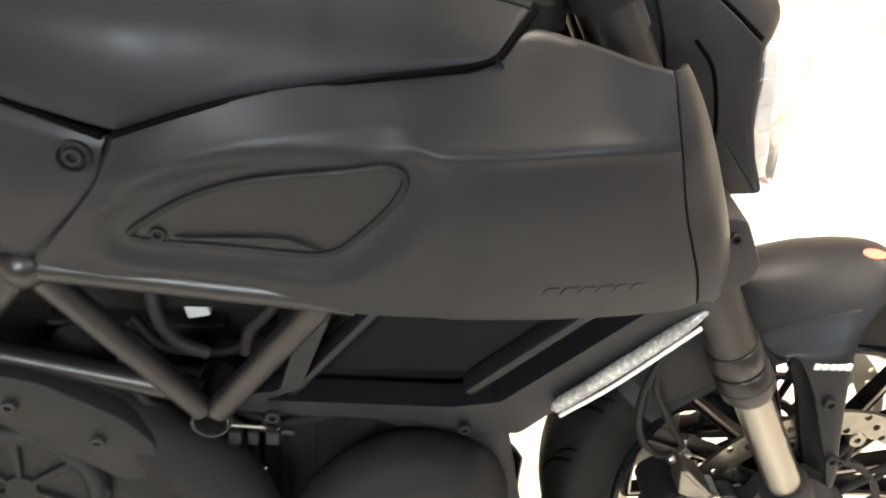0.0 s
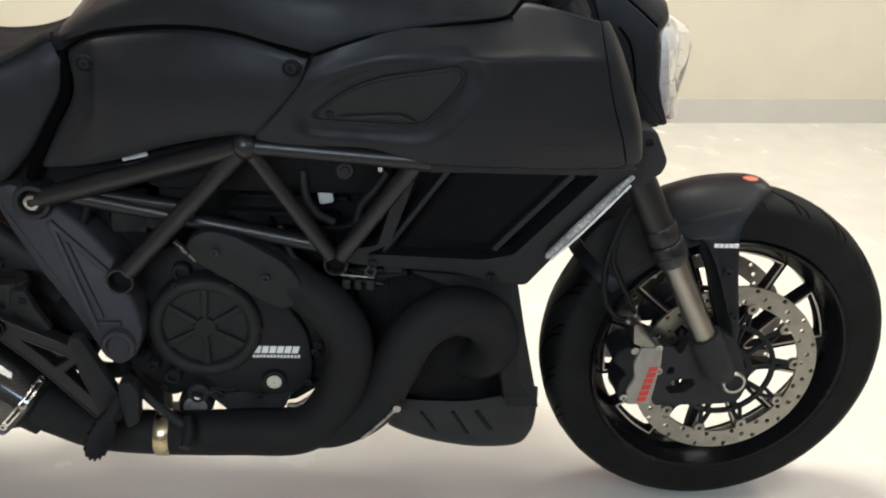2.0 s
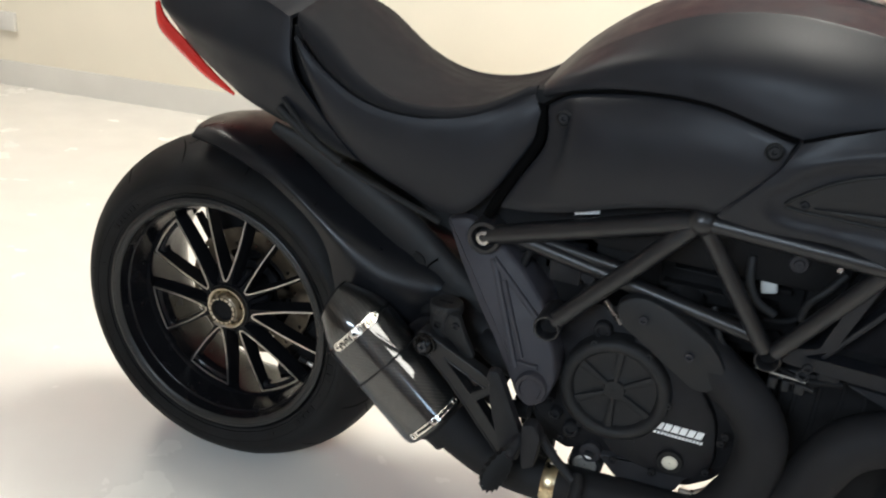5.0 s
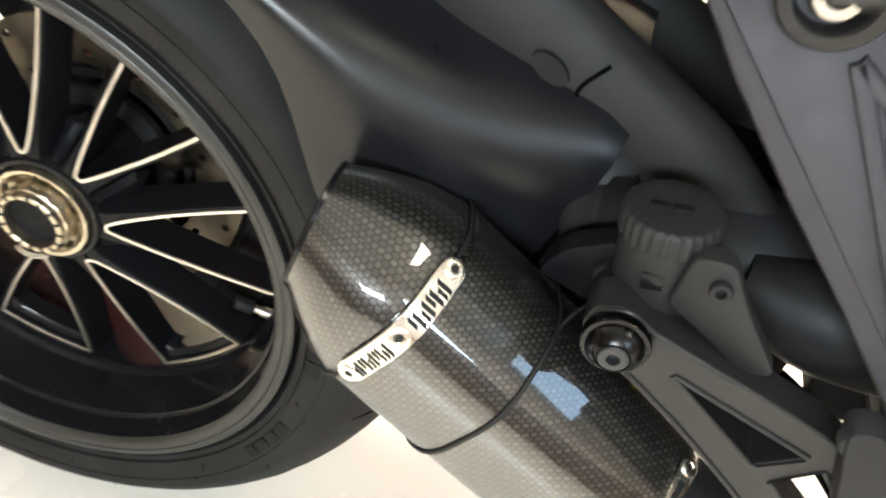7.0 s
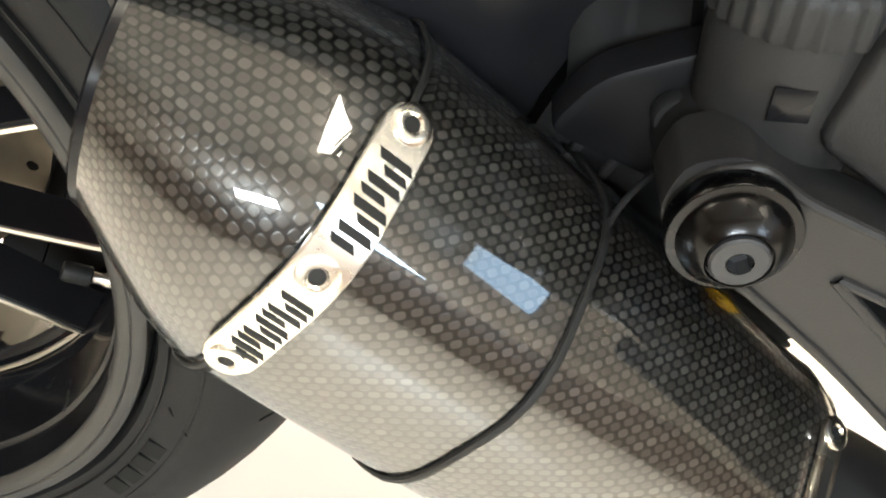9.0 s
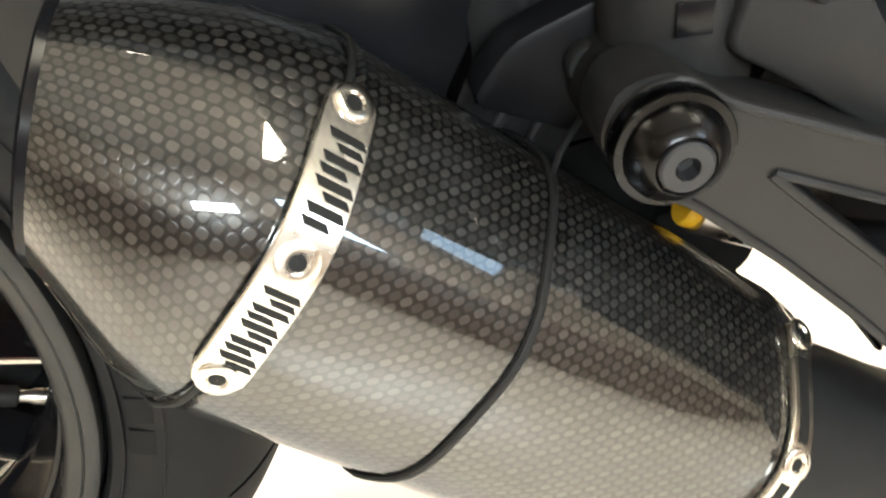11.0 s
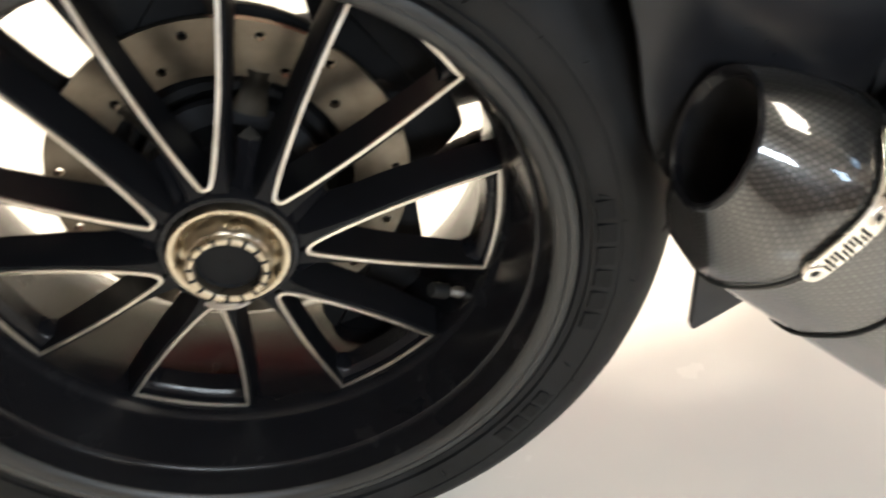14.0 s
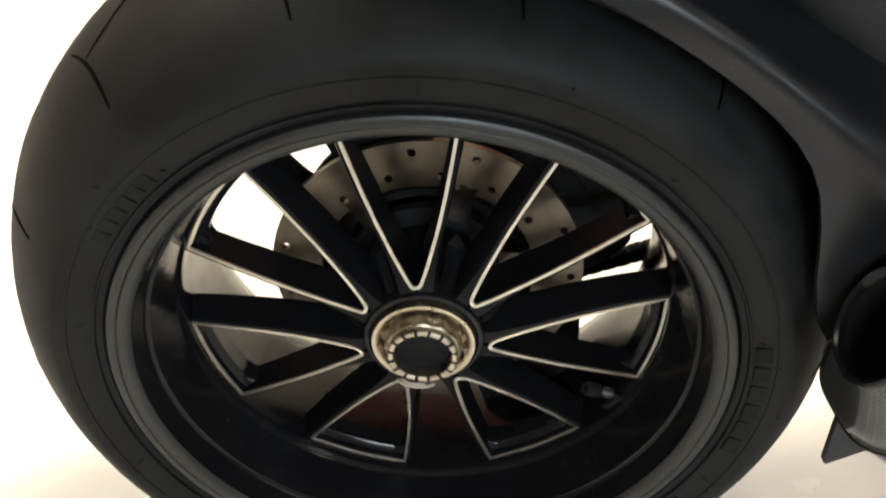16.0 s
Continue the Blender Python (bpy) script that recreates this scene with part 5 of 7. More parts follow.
for s in BOTH:
    bm = bmesh.new()
    frame_plate(bm, HANGER, [TRI_A, TRI_B], -0.191, -0.168, shear=hang_lean)
    hanger = part("peg_hanger", mirror_mesh(bm, s), M_HANGER, bike, "cast triangular footrest hanger")
    for p, r in (((0.554, -0.212, 0.4185), 0.010), ((0.600, -0.206, 0.292), 0.008)):
        hexbolt(side(p, s), (0, s, 0), r, hanger, "bolt", M_ENGINE)
    for outline in (HANGER, TRI_A, TRI_B):
        mid = outline.mean(0)
        k = 0.975 if outline is HANGER else 1.05
        line = np.array([(u, -0.1912 + hang_lean(u, v), v) for u, v in mid + (outline - mid) * k])
        bm = bmesh.new()
        skin(bm, [[p + np.array((0.0013 * math.cos(w), 0.0016 * math.sin(w), 0.0013 * math.cos(w))) for w in np.linspace(0, 2 * math.pi, 8, endpoint=False)] for p in line], closed=True)
        part("hanger_rim", mirror_mesh(bm, s), M_HANGER, hanger)
    q = side((0.435, -0.157, 0.430), s)
    bm = bmesh.new()
    lathe(bm, [(0.0150, -0.03), (0.0172, -0.012), (0.0172, 0.030), (0.0150, 0.034)], q, (0, s, 0), 36)
    part("rubber_bush", bm, M_INK, hanger)
    bm = bmesh.new()
    lathe(bm, [(0.0150, 0.033), (0.0178, 0.0345), (0.0180, 0.0350), (0.0180, 0.0405), (0.0175, 0.0412), (0.0152, 0.0415), (0.0148, 0.0435), (0.0096, 0.0495), (0.0088, 0.0498), (0.0084, 0.0490), (0.0066, 0.0485)], q, (0, s, 0), 40)
    part("end_cap", bm, M_DARKMETAL, hanger, "turned dark metal cap with a socket screw")
    bm = bmesh.new()
    lathe(bm, [(0.0078, 0.046), (0.0078, 0.0502), (0.0071, 0.0509), (0.0036, 0.0509)], q, (0, s, 0), 28)
    lathe(bm, [(0.0036, 0.0509), (0.0033, 0.0465), (0.0003, 0.0465)], q, (0, s, 0), 6)
    part("cap_screw", bm, M_PAN, hanger, "grey socket screw")
    # pedal and peg
    bm = bmesh.new()
    prism(bm, rounded([(0.545, 0.430), (0.562, 0.432), (0.592, 0.37), (0.612, 0.33), (0.612, 0.300), (0.596, 0.285), (0.580, 0.295), (0.556, 0.37)], 0.008, 3), -0.222, -0.205, 0.003)
    part("pedal_arm", mirror_mesh(bm, s), M_ENGINE, bike, "black cast pedal arm")
    bm = bmesh.new()
    prism(bm, rounded([(0.610, 0.362), (0.628, 0.366), (0.640, 0.345), (0.636, 0.295), (0.618, 0.285), (0.612, 0.32)], 0.007, 3), -0.232, -0.210, 0.003)
    part("peg_mount", mirror_mesh(bm, s), M_ENGINE, bike)
    leaf = []
    for k in range(40):
        w = 2 * math.pi * k / 40
        rad = 1.0 + (0.09 if k % 2 else -0.05)
        leaf.append((0.0165 * math.sin(w) * rad * (1 - 0.25 * math.cos(w)), 0.036 * math.cos(w) * rad))
    bm = bmesh.new()
    turn = pose(0.589, -0.256, 0.294, 0, 28, 0) @ pose(0, 0, 0, -30, 0, 12)
    prism(bm, leaf, -0.009, 0.009, 0.002)
    for v in bm.verts:
        v.co = turn @ v.co
    peg = part("foot_peg", mirror_mesh(bm, s), M_RUBBER, bike, "black leaf-shaped foot peg with a toothed rim")
    bm = bmesh.new()
    tube(bm, [side(p, s) for p in [(0.612, -0.205, 0.335), (0.606, -0.225, 0.328), (0.598, -0.250, 0.312)]], 0.009, 12, 3)
    part("peg_stem", bm, M_ENGINE, peg)
    bm = bmesh.new()
    tube(bm, [side(p, s) for p in [(0.622, -0.195, 0.345), (0.650, -0.20, 0.312), (0.68, -0.205, 0.286), (0.700, -0.212, 0.274)]], [0.0075, 0.007, 0.007, 0.006], 10, 5)
    tube(bm, [side(p, s) for p in [(0.698, -0.200, 0.282), (0.702, -0.220, 0.270), (0.700, -0.240, 0.258)]], [0.008, 0.010, 0.008], 12, 4)
    part("brake_pedal", bm, M_ENGINE, bike, "black brake pedal lever with a rubber tip")

# --- engine
bm = bmesh.new()
case = rounded([(0.585, 0.36), (0.60, 0.47), (0.65, 0.53), (0.74, 0.545), (0.86, 0.50), (0.93, 0.44), (0.945, 0.36), (0.90, 0.31), (0.83, 0.285), (0.70, 0.278), (0.62, 0.30)], 0.03, 4)
prism(bm, case, -0.128, 0.128, 0.012)
engine = part("engine", bm, M_ENGINE, bike, "black twin cylinder engine")
bm = bmesh.new()
prism(bm, rounded([(0.70, 0.345), (0.73, 0.30), (0.80, 0.286), (0.865, 0.292), (0.885, 0.33), (0.875, 0.40), (0.835, 0.46), (0.78, 0.50), (0.74, 0.51)], 0.02, 4), -0.145, -0.115, 0.006)
cover = part("crankcase_cover", bm, M_ENGINE, engine, "smooth black crankcase cover")
for k in range(6):
    bm = bmesh.new()
    x0 = 0.792 + k * 0.0115
    prism(bm, [(x0, 0.3655), (x0 + 0.0095, 0.3655), (x0 + 0.0125, 0.3775), (x0 + 0.003, 0.3775)], -0.1465, -0.1445, 0)
    part("white_mark", bm, M_WHITE, cover)
bm = bmesh.new()
for k in range(14):
    x0 = 0.7905 + k * 0.0052
    prism(bm, [(x0, 0.3575), (x0 + 0.0036, 0.3575), (x0 + 0.0046, 0.3618), (x0 + 0.001, 0.3618)], -0.1463, -0.1445, 0)
part("fine_print", bm, M_WHITE, cover)
bm = bmesh.new()
lathe(bm, [(0.001, 0.012), (0.0185, 0.012), (0.0195, 0.010), (0.0205, -0.01)], (0.823, -0.139, 0.316), (0, -1, 0), 32)
part("sight_bezel", bm, M_INK, cover)
bm = bmesh.new()
lathe(bm, [(0.001, 0.0135), (0.009, 0.0135), (0.0125, 0.0115)], (0.823, -0.139, 0.316), (0, -1, 0), 28)
part("sight_glass", bm, M_GLASS, cover, "round oil sight glass")
# clutch cover: ring, dish, ribs
cl = (0.7235, -0.128, 0.414)
bm = bmesh.new()
lathe(bm, [(0.083, -0.01), (0.083, 0.024), (0.0815, 0.030), (0.077, 0.0345), (0.071, 0.0355), (0.066, 0.034), (0.063, 0.030), (0.0615, 0.023), (0.045, 0.021), (0.022, 0.021), (0.0165, 0.023), (0.0150, 0.028), (0.001, 0.029)], cl, (0, -1, 0), 72)
clutch = part("clutch_cover", bm, M_PLASTIC, engine, "round ribbed clutch cover")
for k in range(6):
    a = math.pi / 6 + k * math.pi / 3
    bm = bmesh.new()
    d, nr = np.array((math.cos(a), math.sin(a))), np.array((-math.sin(a), math.cos(a)))
    o = np.array((cl[0], cl[2]))
    prism(bm, [o + d * 0.014 - nr * 0.0035, o + d * 0.0635 - nr * 0.0065, o + d * 0.0635 + nr * 0.0065, o + d * 0.014 + nr * 0.0035], -0.1555, -0.147, 0.0022)
    part("cover_rib", bm, M_PLASTIC, clutch)
for k in range(6):
    a = k * math.pi / 3
    hexbolt((cl[0] + 0.080 * math.cos(a), -0.156, cl[2] + 0.080 * math.sin(a)), (0, -1, 0), 0.0055, clutch, "screw", M_PLASTIC)
for x, z, r in ((0.668, 0.318, 0.013), (0.640, 0.338, 0.010), (0.704, 0.286, 0.017), (0.69, 0.497, 0.014)):
    bm = bmesh.new()
    lathe(bm, [(r, -0.02), (r, 0.008), (r * 0.8, 0.011), (r * 0.55, 0.011), (r * 0.5, 0.006), (0.001, 0.006)], (x, -0.132, z), (0, -1, 0), 24)
    part("case_plug", bm, M_CAST if r == 0.017 else M_ENGINE, engine)
# small hardware round the case
for p in ((0.886, -0.150, 0.372), (0.89, -0.150, 0.385), (0.63, -0.135, 0.36), (0.655, -0.14, 0.30), (0.875, -0.15, 0.318), (0.74, -0.148, 0.292), (0.80, -0.148, 0.29)):
    hexbolt(p, (0, -1, 0), 0.006, engine, "case_bolt", M_ENGINE)
bm = bmesh.new()
prism(bm, rounded([(0.715, 0.290), (0.88, 0.31), (0.848, 0.287), (0.838, 0.262), (0.815, 0.245), (0.770, 0.244), (0.745, 0.260), (0.728, 0.276)], 0.006, 3), -0.142, 0.10, 0.004)
sump = part("sump", bm, M_SUMP, engine, "grey alloy sump")
bm = bmesh.new()
lathe(bm, [(0.027, -0.02), (0.027, 0.006), (0.024, 0.010), (0.0195, 0.010), (0.0190, 0.004), (0.001, 0.004)], (0.699, -0.132, 0.262), (0, -1, 0), 32)
plug = part("drain_boss", bm, M_ENGINE, engine, "black boss round the drain plug")
bm = bmesh.new()
lathe(bm, [(0.0185, 0.004), (0.0185, 0.009), (0.015, 0.011), (0.010, 0.010), (0.009, 0.006), (0.001, 0.006)], (0.699, -0.132, 0.262), (0, -1, 0), 32)
part("drain_plug", bm, M_CALIPER, plug, "dull steel drain plug")
bm = bmesh.new()
prism(bm, rounded([(0.60, 0.33), (0.68, 0.335), (0.70, 0.29), (0.665, 0.272), (0.63, 0.285), (0.61, 0.305)], 0.008, 3), -0.125, 0.10, 0.004)
part("gearbox_foot", bm, M_ENGINE, engine)
# Black piece added to close the bright gap beside the sump.
bm = bmesh.new()
prism(bm, rounded([(0.82, 0.31), (0.90, 0.37), (0.91, 0.32), (0.888, 0.285), (0.855, 0.262), (0.82, 0.255)], 0.006, 3), -0.118, 0.0, 0.004)
part("sump_filler", bm, M_ENGINE, engine)
bm = bmesh.new()
tube(bm, [(0.905, -0.165, 0.335), (0.885, -0.168, 0.305), (0.862, -0.165, 0.285), (0.845, -0.16, 0.280)], 0.0045, 10, 4)
part("side_stand_spring", bm, M_STEEL, engine, "thin bright linkage rod")
# cylinders with fins
for org, d, n in (((0.80, 0, 0.50), (0.10, 0, 0.21), 9), ((0.88, 0, 0.42), (0.24, 0, 0.03), 9)):
    bm = bmesh.new()
    ax = Vector(d).normalized()
    box(bm, Vector(org) + Vector(d) * 0.5, (abs(d[0]) + 0.10, 0.17, abs(d[2]) + 0.10), 0.006)
    cylinder = part("cylinder", bm, M_DEEP, engine, "black finned cylinder")
    for k in range(n):
        bm = bmesh.new()
        c = Vector(org) + Vector(d) * (k / (n - 1))
        box(bm, c, (0.006 if abs(ax.x) > 0.7 else 0.16, 0.21, 0.16 if abs(ax.x) > 0.7 else 0.006), 0.001)
        part("fin", bm, M_DEEP, cylinder)
# The last box is a filler added against a bright gap behind the tank.
for c, sz, r in (((0.66, 0, 0.60), (0.20, 0.17, 0.13), 0.02), ((0.82, 0, 0.70), (0.36, 0.30, 0.16), 0.03), ((0.90, 0, 0.84), (0.5, 0.36, 0.12), 0.03), ((0.60, 0, 0.80), (0.14, 0.27, 0.07), 0.01)):
    bm = bmesh.new()
    box(bm, c, sz, r)
    part("airbox", bm, M_DEEP, bike, "black block of the airbox and its filler inside the frame")
bm = bmesh.new()
box(bm, (0.897, -0.118, 0.624), (0.022, 0.02, 0.036), 0.003, Matrix.Rotation(radians(-12), 4, "Y"))
part("connector", bm, M_GREY, bike, "pale grey electrical connector")
for pts, r in (([(0.86, -0.12, 0.69), (0.88, -0.128, 0.655), (0.93, -0.125, 0.64), (0.965, -0.12, 0.665)], 0.006), ([(0.84, -0.12, 0.60), (0.87, -0.13, 0.575), (0.93, -0.128, 0.572), (0.96, -0.12, 0.60)], 0.005),
               ([(0.60, -0.12, 0.62), (0.63, -0.13, 0.60), (0.66, -0.13, 0.57), (0.65, -0.125, 0.54)], 0.008), ([(0.565, -0.12, 0.60), (0.555, -0.13, 0.55), (0.59, -0.135, 0.50)], 0.006),
               ([(0.93, -0.14, 0.51), (0.97, -0.145, 0.50), (1.02, -0.14, 0.505)], 0.005), ([(0.90, -0.14, 0.53), (0.93, -0.15, 0.503), (0.985, -0.15, 0.490)], 0.003)):
    bm = bmesh.new()
    tube(bm, pts, r, 10, 6)
    part("hose", bm, M_DEEP if r > 0.004 else M_FRAME, bike)
bm = bmesh.new()
lathe(bm, [(0.001, 0.02), (0.020, 0.02), (0.022, 0.016), (0.022, -0.02)], (0.935, -0.112, 0.65), (0, -1, 0), 28)
part("pump_cap", bm, M_ENGINE, engine)
bm = bmesh.new()
lathe(bm, [(0.001, 0.014), (0.010, 0.014), (0.012, 0.010), (0.012, -0.02)], (0.655, -0.125, 0.575), (0, -1, 0), 20)
part("pump_cap", bm, M_ENGINE, engine)
box_parts = [((0.62, -0.12, 0.585), (0.05, 0.03, 0.06)), ((0.965, -0.13, 0.50), (0.05, 0.025, 0.022)), ((1.0, -0.135, 0.515), (0.03, 0.02, 0.03))]
for c, sz in box_parts:
    bm = bmesh.new()
    box(bm, c, sz, 0.005)
    part("bracket", bm, M_ENGINE, engine)
bm = bmesh.new()
hx = [(0.690 + 0.028 * t, -0.170, 0.560 - 0.030 * t) for t in np.linspace(0, 1, 8)]
tube(bm, hx, 0.0035, 8, 2)
for t in np.linspace(0.05, 0.75, 9):
    lathe(bm, [(0.0036, -0.001), (0.0055, 0), (0.0036, 0.001)], (0.690 + 0.028 * t, -0.170, 0.560 - 0.030 * t), (0.68, 0, -0.73), 12)
part("shield_spring", bm, M_STEEL, bike, "small steel exhaust spring")
bm = bmesh.new()
tube(bm, [(0.60, 0.12, 0.28), (0.58, 0.18, 0.14), (0.57, 0.215, 0.012)], [0.011, 0.010, 0.012], 12, 4)
box(bm, (0.57, 0.225, 0.006), (0.05, 0.04, 0.012), 0.003)
part("side_stand", bm, M_ENGINE, bike)

# --- exhaust
HEAD_A = [(0.79, -0.10, 0.56), (0.80, -0.145, 0.535), (0.855, -0.158, 0.495), (0.912, -0.165, 0.450), (0.938, -0.170, 0.395), (0.925, -0.172, 0.312), (0.872, -0.172, 0.246), (0.77, -0.170, 0.2365), (0.66, -0.170, 0.235), (0.565, -0.170, 0.243), (0.505, -0.170, 0.272), (0.46, -0.170, 0.300)]
bm = bmesh.new()
tube(bm, HEAD_A, [0.030, 0.032, 0.034, 0.036, 0.036, 0.037, 0.038, 0.0362, 0.034, 0.033, 0.036, 0.038], 22, 8)
part("exhaust_header", bm, M_WRAP, bike, "matte black exhaust header sweeping under the engine")
bm = bmesh.new()
tube(bm, [(1.10, -0.03, 0.315), (1.145, -0.08, 0.322), (1.168, -0.118, 0.370), (1.150, -0.140, 0.425), (1.095, -0.152, 0.448), (1.040, -0.160, 0.420), (1.008, -0.165, 0.355), (0.975, -0.168, 0.285), (0.915, -0.168, 0.248), (0.84, -0.155, 0.236)], [0.034, 0.036, 0.038, 0.038, 0.038, 0.038, 0.037, 0.036, 0.034, 0.03], 22, 8)
part("exhaust_header", bm, M_WRAP, bike, "looped black front exhaust header")
bm = bmesh.new()
shield = rounded([(0.705, 0.565), (0.735, 0.585), (0.775, 0.578), (0.845, 0.540), (0.872, 0.505), (0.86, 0.470), (0.835, 0.462), (0.765, 0.505), (0.715, 0.535)], 0.016, 4)
prism(bm, shield, -0.182, -0.160, 0.006, lambda x, z: -0.06 * (x - 0.70))
heat = part("heat_shield", bm, M_PLASTIC, bike, "black heat shield held by two screws")
for p in ((0.748, -0.187, 0.553), (0.818, -0.1905, 0.516)):
    hexbolt(p, (0, -1, 0), 0.0065, heat, "screw", M_CAST)
bm = bmesh.new()
lathe(bm, [(0.0342, -0.011), (0.0356, -0.009), (0.0356, 0.009), (0.0342, 0.011)], (0.656, -0.170, 0.2352), (1, 0, 0.02), 36)
band = part("exhaust_clamp", bm, M_BRASS, bike, "brass coloured clamp band on the pipe")
hexbolt((0.656, -0.176, 0.275), (0, -0.2, 1), 0.005, band, "bolt", M_STEEL)
bm = bmesh.new()
tube(bm, [(1.010, -0.200, 0.302), (0.986, -0.203, 0.276), (0.960, -0.202, 0.249)], 0.0032, 8, 3)
lathe(bm, [(0.001, 0.004), (0.006, 0.004), (0.006, -0.004), (0.001, -0.004)], (1.012, -0.200, 0.304), (0, -1, 0), 14)
part("link_rod", bm, M_STEEL, bike)

# --- silencer: axis runs down and forwards; u is across it upwards, v outwards
AX, UP = np.array((0.762, 0.0, -0.648)), np.array((0.648, 0.0, 0.762))
SEC = [(0.582, 0.176), (0.552, 0.2285), (0.494, 0.2295), (0.456, 0.196), (0.450, 0.130), (0.484, 0.100), (0.535, 0.100), (0.566, 0.125)]
SECTION = rounded(SEC, 0.020, 5)
MID = SECTION.mean(0)
OUTLET = np.array((0.517, 0.174))


def can(s_, u, v):
    return s_ * AX + u * UP + np.array((0, -v, 0))


def can_loop(s_, blend=0.0, grow=0.0, tilt=0.0):
    """The silencer's section at s_; blend turns it into the round outlet, grow widens it, tilt pulls its lower side forwards."""
    out = []
    for q in SECTION:
        d = q - MID
        w = d / np.linalg.norm(d)
        c = OUTLET + w * 0.0360
        p = (q + w * grow) * (1 - blend) + c * blend
        out.append(can(s_ + tilt * (0.519 - p[0]), *p))
    return out


def uv_skin(bm, loops, stations):
    """Skins the loops and lays metres over them: along the can and round it."""
    vs = [[bm.verts.new(p) for p in l] for l in loops]
    layer = bm.loops.layers.uv.new("UVMap")
    n = len(vs[0])
    arc = [0.0]
    ref = loops[len(loops) // 2]
    for i in range(n):
        arc.append(arc[-1] + float(np.linalg.norm(np.array(ref[(i + 1) % n]) - np.array(ref[i]))))
    for k in range(len(vs) - 1):
        for i in range(n):
            f = bm.faces.new((vs[k][i], vs[k][(i + 1) % n], vs[k + 1][(i + 1) % n], vs[k + 1][i]))
            for lp, (a, b) in zip(f.loops, ((stations[k], arc[i]), (stations[k], arc[i + 1]), (stations[k + 1], arc[i + 1]), (stations[k + 1], arc[i]))):
                lp[layer].uv = (a, b)
    return bm


bm = bmesh.new()
st = [-0.028, -0.026, 0.0, 0.05, 0.10, 0.150, 0.160, 0.164]
uv_skin(bm, [can_loop(q, 0, g) for q, g in zip(st, (-0.002, 0, 0, 0, 0, 0, -0.001, -0.004))], st)
silencer = part("silencer", bm, M_CARBON, bike, "glossy carbon fibre silencer with a faceted body")
bm = bmesh.new()
st = [-0.098, -0.096, -0.08, -0.055, -0.032, -0.0285]
uv_skin(bm, [can_loop(q, b, g, t) for q, b, g, t in ((-0.087, 1.0, 0, 0.355), (-0.085, 0.95, 0.0, 0.345), (-0.074, 0.70, 0.001, 0.26), (-0.054, 0.30, 0.001, 0.12), (-0.034, 0.02, 0.0, 0.0), (-0.0285, 0, -0.002, 0.0))], st)
part("end_cone", bm, M_CARBON_CONE, silencer, "carbon fibre end cone with a slanted mouth")
bm = bmesh.new()
lo = [can_loop(-0.087, 1.0, 0, 0.355), can_loop(-0.0895, 1.0, 0, 0.355)]
lo += [[can(s_ + 0.355 * (0.519 - (OUTLET + (q - MID) / np.linalg.norm(q - MID) * r)[0]), *(OUTLET + (q - MID) / np.linalg.norm(q - MID) * r)) for q in SECTION] for s_, r in ((-0.0905, 0.0346), (-0.0890, 0.0322), (-0.085, 0.0310), (-0.060, 0.0306), (-0.01, 0.0302))]
skin(bm, lo[:5], cap=False)
outlet = part("outlet", bm, M_GLOSS, silencer, "black rolled outlet ring")
bm = bmesh.new()
skin(bm, lo[4:], cap=False)
bm.faces.new([bm.verts.new(p) for p in lo[-1]])
part("outlet_bore", bm, M_DEEP, outlet, "plain black bore of the outlet")
bm = bmesh.new()
skin(bm, [can_loop(0.163, 0, -0.003)] + [[can(s_, *(np.array((0.520, 0.165)) + (q - MID) / np.linalg.norm(q - MID) * r)) for q in SECTION] for s_, r in ((0.166, 0.050), (0.176, 0.041), (0.20, 0.038))])
part("inlet_cap", bm, M_WRAP, silencer)


def around(a, b, n):
    """Points of the section's outline between shares a and b of its way round, from the top outer corner outwards and down."""
    p = np.vstack([SECTION, SECTION[:1]])
    d = np.concatenate([[0], np.cumsum(np.linalg.norm(np.diff(p, axis=0), axis=1))])
    t = np.linspace(a, b, n)
    return np.stack([np.interp(t, d, p[:, 0]), np.interp(t, d, p[:, 1])], 1)


def share(u, v):
    p = np.vstack([SECTION, SECTION[:1]])
    d = np.concatenate([[0], np.cumsum(np.linalg.norm(np.diff(p, axis=0), axis=1))])
    return float(d[np.argmin(((p - np.array((u, v))) ** 2).sum(1))])


